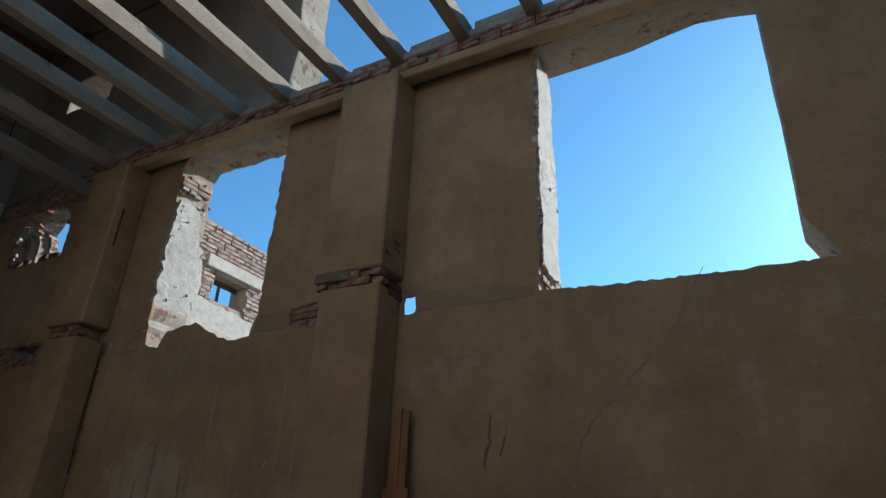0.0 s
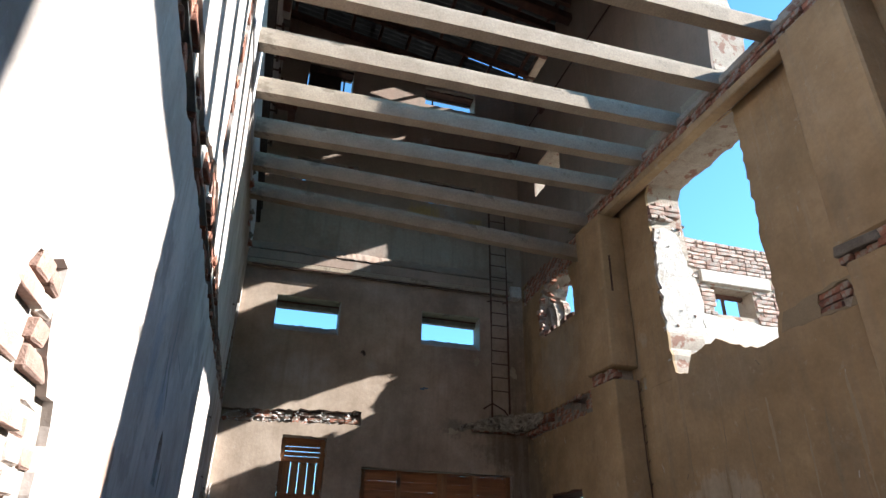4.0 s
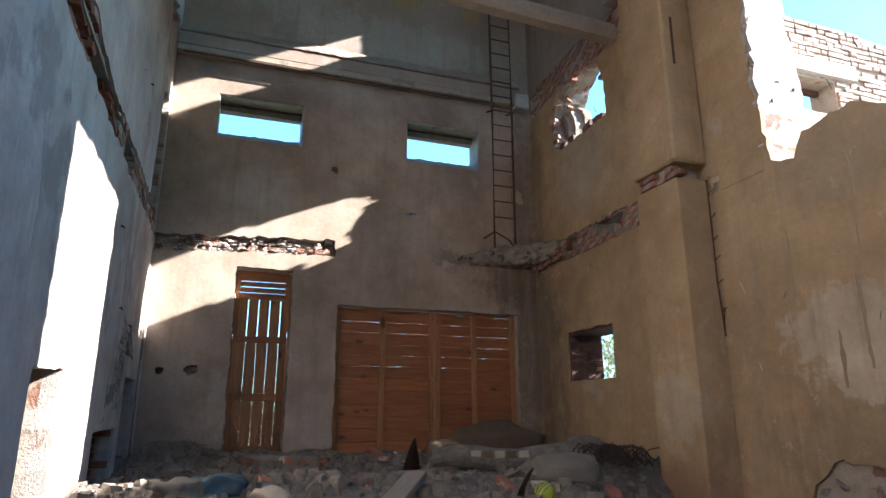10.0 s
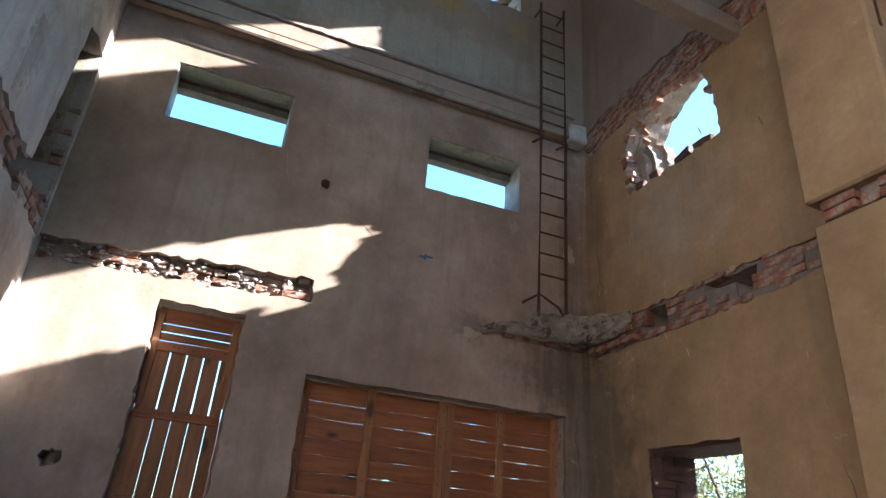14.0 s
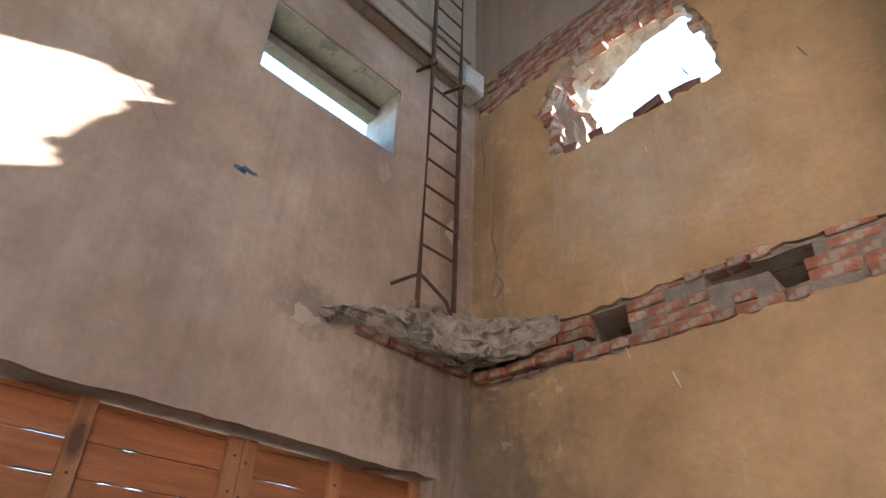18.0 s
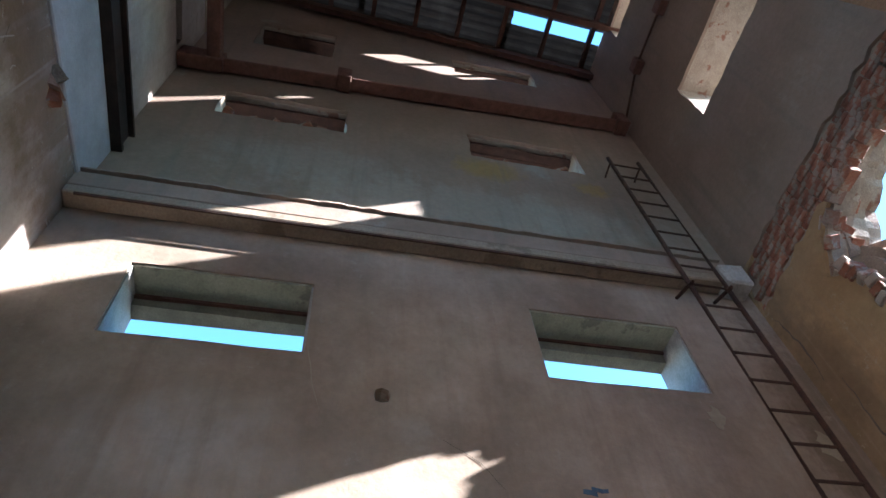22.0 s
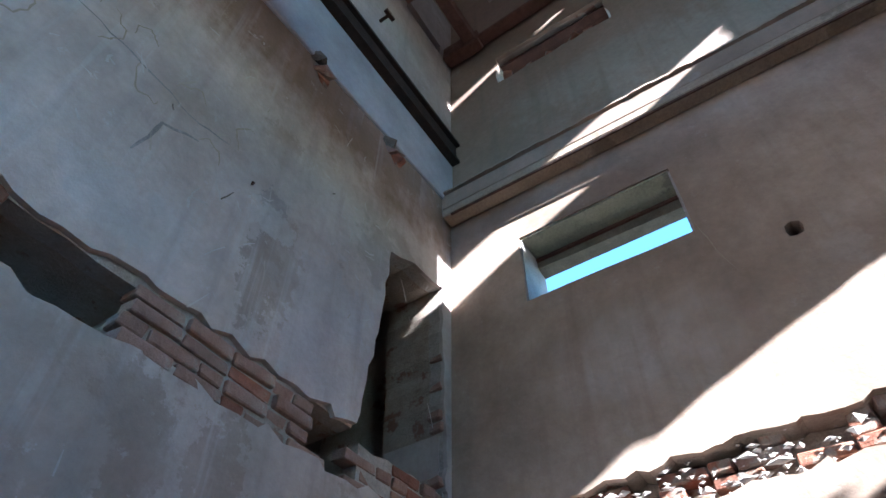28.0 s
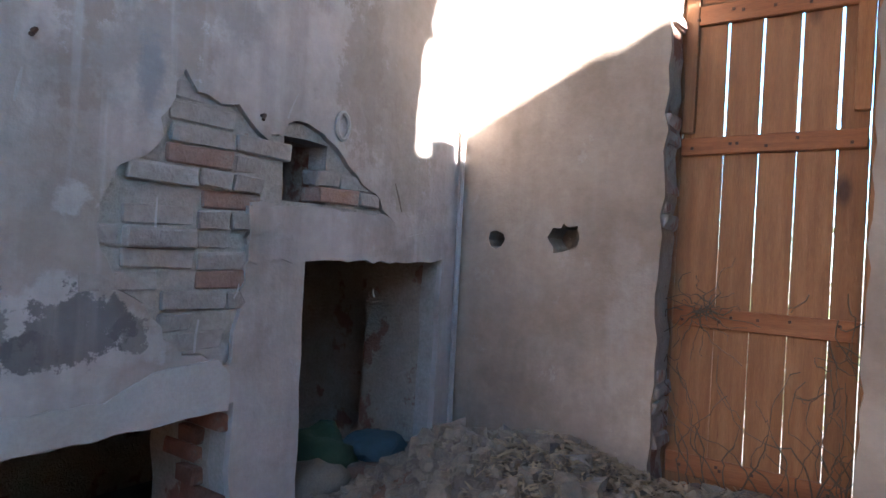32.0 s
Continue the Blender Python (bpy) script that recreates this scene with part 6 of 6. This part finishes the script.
# brick arch over the broken hole, stepping outwards
r2 = random.Random(31)
def lip_top(x):
    pts = sun_lip[3:12]
    for (xa, za), (xb, zb) in zip(pts, pts[1:]):
        if xa <= x <= xb:
            return za + (zb - za) * (x - xa) / (xb - xa)
    return 5.9


for x in [-10.56 + 0.07 * k for k in range(19)]:
    for d in (0.05, 0.13, 0.20, 0.26):
        if r2.random() < 0.2:
            continue
        tilt = math.degrees(math.atan2(lip_top(x + 0.1) - lip_top(x - 0.1), 0.2)) * 0.6
        ob = new("brick", r2.choice(brick_set(r2.choice((BRICK, PINKBRICK)))[1]))
        ob.matrix_world = Matrix.Translation(Vector((x + 0.31 * d, YR + d, lip_top(x) + 0.53 * d + 0.05 + r2.uniform(-0.03, 0.05)))) @ pose(0, 0, 0, r2.uniform(-25, 25), r2.uniform(-15, 15) - tilt, r2.uniform(-25, 25))
        ob.parent = wall_right
for z in [5.42 + 0.075 * k for k in range(7)]:
    for d in (0.03,):
        ob = new("brick", r2.choice(brick_set(PALEBRICK if r2.random() < 0.3 else BRICK)[1]))
        ob.matrix_world = Matrix.Translation(Vector((-10.47 - 0.12 * max(0, z - 5.65) + 0.31 * d + r2.uniform(-0.04, 0.01), YR + d, z))) @ pose(0, 0, 0, r2.uniform(-12, 12), r2.uniform(-12, 12), r2.uniform(-25, 25) + 90)
        ob.parent = wall_right
# bed of bits added behind the sill's edge, hidden from below, to trim the sunbeam
vs, fs = [], []
for _ in range(800):
    x, d = r2.uniform(-10.42, -9.18), r2.uniform(0.2, 0.52)
    sc = r2.uniform(0.012, 0.04)
    top = 5.345 + 0.75 * min(0.3, max(0, d - 0.05)) * (0.7 + 0.3 * math.sin(7 * x))
    c, k = Vector((x, YR + d, r2.uniform(5.335, top))), len(vs)
    for px, py, pz in ((-1, -1, -1), (1, -1, -1), (1, 1, -1), (-1, 1, -1), (-1, -1, 1), (1, -1, 1), (1, 1, 1), (-1, 1, 1)):
        vs.append((c.x + px * sc * r2.uniform(0.5, 1), c.y + py * sc * r2.uniform(0.5, 1.2), c.z + pz * sc * r2.uniform(0.4, 1)))
    fs += [tuple(k + q for q in f) for f in ((3, 2, 1, 0), (4, 5, 6, 7), (0, 1, 5, 4), (1, 2, 6, 5), (2, 3, 7, 6), (3, 0, 4, 7))]
me = bpy.data.meshes.new("sill_debris")
me.from_pydata(vs, [], fs)
me.materials.append(MORTAR)
debris = new("sill_debris", me)
debris.parent = wall_right
debris["kind"] = "stuff"
for x, rz in ((-10.37, 20), (-10.13, 10), (-9.70, -15), (-9.47, 25), (-9.36, 5)):
    loose_brick((x, YR + 0.08, 5.41 + r2.uniform(0, 0.012)), (r2.uniform(70, 95), r2.uniform(-12, 12), rz * 0.4), DULLBRICK, "loose dark broken brick on the sill")
for y, rz in ((0.35, 20), (0.6, 80), (0.85, 30), (1.3, 5), (1.1, 60), (3.3, 20), (3.9, 70)):
    loose_brick((XE - 0.07, y, (8.505 if y < 2 else 8.455) + r2.uniform(0, 0.02)), (r2.uniform(-8, 8), r2.uniform(-12, 12), rz))

# crumbled plaster in the gable wall's broken floor line
vs, fs = [], []
for _ in range(420):
    u, v = r2.uniform(-0.34, 2.0), r2.uniform(3.53, 3.86)
    v -= (v - 3.53) * r2.uniform(0.0, 0.7)
    if not inside((u, v), band_e):
        continue
    sc = r2.choice((0.005, 0.008, 0.013, 0.019)) * r2.uniform(0.7, 1.3)
    c = PE(u, v, r2.uniform(0.0, 0.06))
    k = len(vs)
    stretch = r2.uniform(1.0, 2.6)
    for px, py, pz in ((1, 0, 0), (-1, 0, 0), (0, 1, 0), (0, -1, 0), (0, 0, 1), (0, 0, -1)):
        vs.append((c.x + px * sc * r2.uniform(0.5, 1.1) + r2.uniform(-0.3, 0.3) * sc, c.y + py * sc * r2.uniform(0.6, 1.2) * stretch + r2.uniform(-0.4, 0.4) * sc, c.z + pz * sc * r2.uniform(0.5, 1.1) + r2.uniform(-0.4, 0.4) * sc))
    fs += [tuple(k + q for q in f) for f in ((0, 2, 4), (2, 1, 4), (1, 3, 4), (3, 0, 4), (2, 0, 5), (1, 2, 5), (3, 1, 5), (0, 3, 5))]
me = bpy.data.meshes.new("plaster_crumbs")
me.from_pydata(vs, [], fs)
me.materials.append(LIME)
lay_bricks(wall_end, PE, hole_small[2], 0.07, BRICK, 0.0, 437, 0.075, 0.01, 1.96, (), 0)
crumbs = new("plaster_crumbs", me)
crumbs.parent = wall_end
crumbs["kind"] = "stuff"

# ---- things on the rubble ----
TAN = mat("tan_sackcloth", [(0.11, 0.076, 0.048), (0.16, 0.115, 0.075)], 3.0, 0.97, 0.5, 60)
SACKWHITE = mat("dusty_white_sack", [(0.13, 0.112, 0.09), (0.19, 0.166, 0.136)], 3.0, 0.95, 0.4, 40)
TEAL = mat("teal_cloth", [(0.030, 0.065, 0.085), (0.05, 0.10, 0.13)], 4.0, 0.95, 0.4, 60)
BAGCREAM = mat("cream_paper_bag", [(0.38, 0.32, 0.24), (0.48, 0.41, 0.31)], 3.0, 0.9, 0.4, 30)
BALLGREEN = mat("lime_green_rubber", [(0.33, 0.42, 0.02), (0.42, 0.50, 0.04)], 3.0, 0.5, 0.05, 30, speck=0.3)
PINK = mat("faded_red_plastic", [(0.42, 0.13, 0.09), (0.50, 0.19, 0.14)], 3.0, 0.6, 0.1, 30)
GREYROLL = mat("grey_lagging", [(0.10, 0.088, 0.07), (0.17, 0.15, 0.122), (0.23, 0.205, 0.17)], 4.0, 0.9, 0.5, 40)
DRYVINE = mat("dry_vine_stem", [(0.10, 0.065, 0.04), (0.17, 0.115, 0.075)], 4.0, 0.9, 0.3, 40)
GREENCLOTH = mat("green_cloth", [(0.018, 0.05, 0.028), (0.035, 0.08, 0.045)], 4.0, 0.9, 0.4, 60)


def lump(name, at, size, material, label, category, seed, rz=0.0, sag=0.35, detail=3):
    """A soft heavy thing that sags on the heap: sack, cloth or bag."""
    b = bmesh.new()
    bmesh.ops.create_icosphere(b, subdivisions=detail, radius=1.0)
    for v in b.verts:
        n = v.co.normalized()
        w = 1 + sag * noise.noise(n * 1.6 + Vector((seed, 0, 0))) + 0.12 * noise.noise(n * 5 + Vector((0, seed, 0))) + 0.05 * noise.noise(n * 11)
        v.co = Vector((n.x * size[0] * w, n.y * size[1] * w, max(-0.35, n.z) * size[2] * w))
    for f in b.faces:
        f.smooth = True
    ob = link(name, b, material)
    ob.matrix_world = pose(at[0], at[1], heap(at[0], at[1]) + size[2] * 0.2 + (at[2] if len(at) > 2 else 0), 0, 0, rz)
    return tagged(ob, label, category)


lump("sack", (-10.95, 4.25), (0.30, 0.75, 0.34), TAN, "slumped tan sackcloth heap below the gate", "sack", 1)
lump("sack", (-10.9, 3.55), (0.22, 0.35, 0.20), TAN, "slumped tan sackcloth heap below the gate", "sack", 2)
lump("sack", (-7.7, 3.5), (0.36, 0.27, 0.15), SACKWHITE, "dusty off-white sack lying on rubble", "sack", 3, 20)
lump("sack", (-9.2, 4.62), (0.40, 0.24, 0.22), GREYROLL, "grey dusty sack against the wall", "sack", 4, 40)
lump("cloth", (-7.75, 0.66), (0.15, 0.24, 0.11), TEAL, "crumpled dark teal cloth on rubble", "cloth", 5, 10, 0.5)
lump("cloth", (-7.55, 0.42), (0.15, 0.18, 0.10), SACKWHITE, "crumpled pale rag on rubble", "cloth", 6, 10, 0.6)
lump("paper_bag", (-7.42, 1.02), (0.19, 0.12, 0.08), BAGCREAM, "crushed cream paper bag on rubble", "bag", 7, 35, 0.4)
lump("paper_bag", (-6.3, 1.0), (0.26, 0.20, 0.10), BAGCREAM, "flattened cream paper bag on rubble", "bag", 8, -20, 0.4)
lump("plastic_piece", (-7.72, 3.98, 0.02), (0.10, 0.09, 0.09), PINK, "faded red crumpled plastic on rubble", "plastic", 9, 0, 0.6, 2)
lump("cloth", (-10.62, -0.60), (0.20, 0.18, 0.16), GREENCLOTH, "dark green cloth inside the doorway", "cloth", 12, 0, 0.5)
lump("cloth", (-10.45, -0.42), (0.14, 0.16, 0.10), SACKWHITE, "grey-blue rag in the doorway", "cloth", 13, 0, 0.6)
lump("cloth", (-10.9, -0.5), (0.16, 0.16, 0.09), TEAL, "dark rag in the doorway", "cloth", 14, 0, 0.6)
ball = empty("ball", "lime-green ball with dark seams on rubble", "ball", at=(-7.12, 3.0, heap(-7.12, 3.0) + 0.07))
b = bmesh.new()
bmesh.ops.create_uvsphere(b, u_segments=24, v_segments=16, radius=0.078)
for v in b.verts:
    v.co.z *= 0.92
for f in b.faces:
    f.smooth = True
part("shell", b, BALLGREEN, ball)
for k, off in enumerate((-0.025, 0.0, 0.025)):
    r = math.sqrt(0.079 ** 2 - off ** 2)
    pts = [(off, r * math.cos(a), r * 0.92 * math.sin(a)) for a in [j * math.pi / 12 for j in range(25)]]
    part("seam", tube_bm(pts, 0.0035, 5), CRACK, ball)
ball.rotation_euler = (0.2, 0.5, 0.5)
# long roll
p0, p1 = Vector((-9.22, 2.80, 0.99)), Vector((-8.67, 4.50, 1.0))
roll = empty("lagging_roll", "long grey roll with torn patches lying on rubble", "roll", at=p0)
pts = [Vector((0, 0, 0)).lerp(p1 - p0, k / 8) + Vector((0, 0, 0.03 * math.sin(k * 1.3))) for k in range(9)]
part("body", tube_bm(pts, [0.085, 0.11, 0.12, 0.12, 0.12, 0.12, 0.125, 0.12, 0.07], 14), GREYROLL, roll)
ax = (p1 - p0).normalized()
side_v = Vector((ax.y, -ax.x, 0)).normalized()
for k in range(5):
    c = (p1 - p0) * (0.25 + 0.07 * k) + side_v * 0.112 + Vector((0, 0, 0.04))
    b = bmesh.new()
    add_box(b, (-0.05, -0.006, -0.035), (0.05, 0.006, 0.035), 0.006)
    q = ax.to_track_quat("X", "Z").to_matrix()
    for v in b.verts:
        v.co = q @ v.co + c
    part("patch", b, TAN if k % 2 else BAGCREAM, roll)
# bent sheet, trough, planks
b = bmesh.new()
gp = []
for i in range(9):
    s0 = i / 8
    w = 0.12 * (1 - s0) ** 0.7 + 0.004
    gp.append([b.verts.new((0.10 * s0 * s0, -w, 0.42 * s0)), b.verts.new((0.03 + 0.10 * s0 * s0, 0, 0.42 * s0)), b.verts.new((0.10 * s0 * s0, w, 0.42 * s0))])
for A, B in zip(gp, gp[1:]):
    for k in (0, 1):
        b.faces.new((A[k], A[k + 1], B[k + 1], B[k]))
bmesh.ops.solidify(b, geom=b.faces[:], thickness=0.006)
fin = link("bent_sheet", b, RUST)
fin.matrix_world = pose(-9.3, 2.6, heap(-9.3, 2.6) - 0.04, 0, -8, 12) @ Matrix.Scale(1.15, 4)
tagged(fin, "curved dark sheet-iron scrap standing in rubble", "scrap")
fin2 = copy_thing(fin, pose(-7.2, 2.82, heap(-7.2, 2.82) - 0.02, 0, 10, 40) @ Matrix.Scale(0.6, 4))
tagged(fin2, "small pointed dark sheet-iron scrap in rubble", "scrap")


def lie(name, a, c, w, h, material, label, category, lift=0.05):
    """A board or beam that lies from a to c over the heap."""
    A = Vector((a[0], a[1], heap(*a[:2]) + lift + (a[2] if len(a) > 2 else 0)))
    C = Vector((c[0], c[1], heap(*c[:2]) + lift + (c[2] if len(c) > 2 else 0)))
    ln = (C - A).length
    b = bmesh.new()
    add_box(b, (0, -w / 2, -h / 2), (ln, w / 2, h / 2), 0.01, 0.008)
    ob = link(name, b, material)
    ob.matrix_world = Matrix.Translation(A) @ (C - A).to_track_quat("X", "Z").to_matrix().to_4x4()
    return tagged(ob, label, category)


lie("plank", (-8.9, 2.45), (-6.4, 2.15), 0.24, 0.06, DUSTCON, "long dusty grey plank over rubble", "plank", 0.08)
lie("plank", (-7.65, 2.15), (-6.3, 1.35), 0.18, 0.05, GREYWOOD, "weathered grey plank on rubble", "plank", 0.08)
lie("plank", (-6.3, 2.2), (-5.3, 2.9), 0.16, 0.05, GREYWOOD, "weathered grey plank on rubble", "plank", 0.08)
lie("plank", (-5.9, 0.6), (-5.0, 1.5), 0.22, 0.04, BAGCREAM, "pale broken board on rubble", "plank", 0.06)
lie("plank", (-8.9, 0.3), (-8.2, 0.2), 0.10, 0.05, GREYWOOD, "short grey timber on rubble", "plank", 0.05)
slabs = lie("concrete_piece", (-10.35, 0.95), (-10.25, 1.75), 0.35, 0.12, DUSTCON, "broken flat piece of concrete on rubble", "concrete", 0.05)
big = [chunk_mesh("rubble_stone", 0.12, 900 + i, DUSTCON, 0.6) for i in range(6)]
r2 = random.Random(41)
for k in range(130):
    x, y = r2.uniform(-11.1, -3.6), r2.uniform(-0.2, 5.0)
    if y > 4.6 and -8.3 < x < -7.2:
        continue
    sc = r2.uniform(0.5, 1.25)
    ob = new("rubble_stone", r2.choice(big))
    ob.matrix_world = pose(x, y, heap(x, y) + 0.03 * sc, r2.uniform(-30, 30), r2.uniform(-30, 30), r2.uniform(0, 360)) @ Matrix.Scale(sc, 4)
    tagged(ob, "dusty grey lump of broken masonry", "stone", "rubble stones")
for k in range(46):
    x, y = (r2.uniform(-10.4, -9.6), r2.uniform(0.4, 1.9)) if k < 16 else (r2.uniform(-11, -4), r2.uniform(-0.2, 5.0))
    if y > 4.6 and -8.3 < x < -7.2:
        continue
    loose_brick((x, y, heap(x, y) + 0.03), (r2.uniform(-25, 25), r2.uniform(-25, 25), r2.uniform(0, 360)), r2.choice((BRICK, BRICK, PALEBRICK)), "loose red brick on the rubble")
# dry leaves and twigs drifted against the door
LITTER = mat("dry_litter", [(0.17, 0.125, 0.08), (0.27, 0.21, 0.145), (0.36, 0.295, 0.215)], 9.0, 0.95, 0.2, 60)
rl = random.Random(52)
vs, fs = [], []
for _ in range(5200):
    y = rl.uniform(0.2, 2.1)
    x = XE + 0.02 + abs(rl.gauss(0, 0.5))
    if x > -9.9:
        continue
    base = Vector((x, y, heap(x, y) + rl.uniform(0.008, 0.04)))
    a, long, wide = rl.uniform(0, 6.28), rl.uniform(0.012, 0.045), rl.uniform(0.002, 0.009)
    ax, side_w = Vector((math.cos(a), math.sin(a), rl.uniform(-0.4, 0.5))) * long, Vector((-math.sin(a), math.cos(a), rl.uniform(-0.5, 0.5))) * wide
    lift = Vector((0, 0, rl.uniform(0.0, 0.01)))
    k = len(vs)
    vs += [tuple(base - ax - side_w), tuple(base - ax + side_w), tuple(base + lift + side_w), tuple(base + lift - side_w), tuple(base + ax + side_w * 0.4), tuple(base + ax - side_w * 0.4)]
    fs += [(k, k + 3, k + 2, k + 1), (k + 3, k + 5, k + 4, k + 2)]
me = bpy.data.meshes.new("leaf_litter")
me.from_pydata(vs, [], fs)
me.materials.append(LITTER)
tagged(new("leaf_litter", me), "dry leaves and twigs drifted on rubble below the door", "litter", kind="stuff")
# wire tangle by the pilaster
wire = empty("wire_tangle", "tangle of dark rusty wire on rubble", "wire", at=(-8.35, 4.45, heap(-8.35, 4.45)))
for k in range(40):
    cx, cy = r2.gauss(0, 0.16), r2.gauss(0, 0.14)
    ra, turn0, ry = r2.uniform(0.08, 0.22), r2.uniform(0, 6.28), r2.uniform(0.5, 1.0)
    pts = [Vector((cx + ra * math.cos(turn0 + 0.7 * q), cy + ra * ry * math.sin(turn0 + 0.7 * q), 0.11 + 0.09 * math.sin(turn0 * 3 + q) + r2.uniform(-0.02, 0.02))) for q in range(8)]
    part("strand", tube_bm(pts, 0.006, 5), DARKSTEEL, wire)
# dry vines over the door's foot
vine = empty("dry_vine", "dry bare vine tendrils over the plank door's foot", "vine", at=(XE - 0.13, 1.1, 0.95))
def tendril(start, climb, wander, steps, thick):
    p, drift = Vector(start), r2.gauss(0, wander)
    pts = [p - vine.location]
    for q in range(steps):
        drift = 0.75 * drift + r2.gauss(0, wander)
        p = p + Vector((r2.uniform(-0.012, 0.014), drift, climb * r2.uniform(0.3, 1.2) + r2.gauss(0, 0.012)))
        p.x = min(XE - 0.02, max(XE - 0.15, p.x))
        p.y = min(1.56, max(0.70, p.y))
        pts.append(p - vine.location)
    part("tendril", tube_bm(pts, [thick] * (steps // 2) + [thick * 0.6] * (steps + 1 - steps // 2), 4), DRYVINE, vine)


for k in range(26):
    y = r2.choice((r2.uniform(0.72, 1.5), r2.uniform(1.2, 1.5)))
    tendril((XE - 0.12, y, heap(XE + 0.1, y) - 0.02), r2.uniform(0.02, 0.05), 0.012, 16, 0.0032)
for k in range(24):
    tendril((XE - 0.145, 0.86 + r2.gauss(0, 0.03), 1.70 + r2.gauss(0, 0.02)), r2.gauss(0, 0.02), 0.014, 9, 0.0028)
for k in range(12):
    tendril((XE - 0.145, 1.38 + r2.gauss(0, 0.05), 1.66 + r2.gauss(0, 0.08)), r2.gauss(-0.02, 0.02), 0.012, 10, 0.0028)

# lumps of masonry in the corner by the door
corner_stones = [chunk_mesh("masonry_lump", 0.06, 1100 + i, (DUSTCON, STONE, DUSTCON)[i % 3], 0.7) for i in range(6)]
for k in range(70):
    x, y = XE + 0.12 + abs(r2.gauss(0, 0.55)), r2.uniform(-0.25, 1.9)
    if x > -9.2:
        continue
    sc = r2.choice((0.35, 0.5, 0.7, 1.0, 1.3)) * r2.uniform(0.8, 1.2)
    ob = new("masonry_lump", r2.choice(corner_stones))
    ob.matrix_world = pose(x, y, heap(x, y) + 0.02 * sc, r2.uniform(-30, 30), r2.uniform(-30, 30), r2.uniform(0, 360)) @ Matrix.Scale(sc, 4)
    tagged(ob, "dusty grey lump of broken masonry", "stone", "rubble stones")
for i in range(60):
    r3 = random.Random(1200 + i)
    u, v = r3.uniform(-10.5, -8.0), r3.uniform(4.3, 6.2)
    ribbon(wall_left, PL, [(u, v), (u + r3.uniform(-0.09, 0.09), v - r3.uniform(-0.04, 0.10))], r3.uniform(0.006, 0.016), LIME, 1300 + i, "scratch", 0.01, 0.0022 + 0.0002 * i)

# brick edging round the corner slab, the side window's jamb and the door's jamb
lay_bricks(slab, lambda u, v, d: Vector((XE + 0.06 - d, u, v)), rect(3.95, 5.14, 3.64, 3.725), 0.0, BRICK, 0.05, 431, 0.075, 0.02, 3.66)
lay_bricks(slab, lambda u, v, d: Vector((u, YR - 0.07 + d, v)), rect(-11.24, -10.45, 3.62, 3.71), 0.0, BRICK, 0.05, 432, 0.075, 0.02, 3.63)
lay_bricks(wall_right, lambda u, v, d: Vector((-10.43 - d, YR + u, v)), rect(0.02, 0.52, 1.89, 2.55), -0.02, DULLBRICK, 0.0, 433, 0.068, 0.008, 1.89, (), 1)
lay_bricks(wall_end, lambda u, v, d: Vector((XE - u, 0.705 - d, v)), rect(0.02, 0.19, 1.0, 3.05), -0.012, PALEBRICK, 0.25, 434, 0.075, 0.014, 1.0, (), 1)
lay_bricks(wall_left, lambda u, v, d: Vector((-9.955 - d, YL - u, v)), rect(0.02, 0.3, 0.6, 1.3), -0.015, BRICK, 0.1, 435, 0.075, 0.014, 0.62, (), 1)
b = bmesh.new()
add_box(b, (-7.30, YR - 0.012, 3.60), (-6.74, YR + 0.02, 3.84), 0.012, 0.01)
part("lintel_stub", b, OCHRE, wall_right, "plastered stub of the old floor")
part("lintel_board", box_bm((-10.40, YR + 0.03, 2.525), (-9.35, YR + 0.52, 2.57), 0.008), OLDWOOD, wall_right, "dark timber lintel over the side window")
# dark backing behind the jamb bricks, shade put into its colour
part("jamb_mortar", box_bm((-10.47, YR + 0.03, 1.90), (-10.422, YR + 0.54, 2.52), 0.004), DULLBRICK, wall_right, "dark backing that stands in for shade on the window jamb")
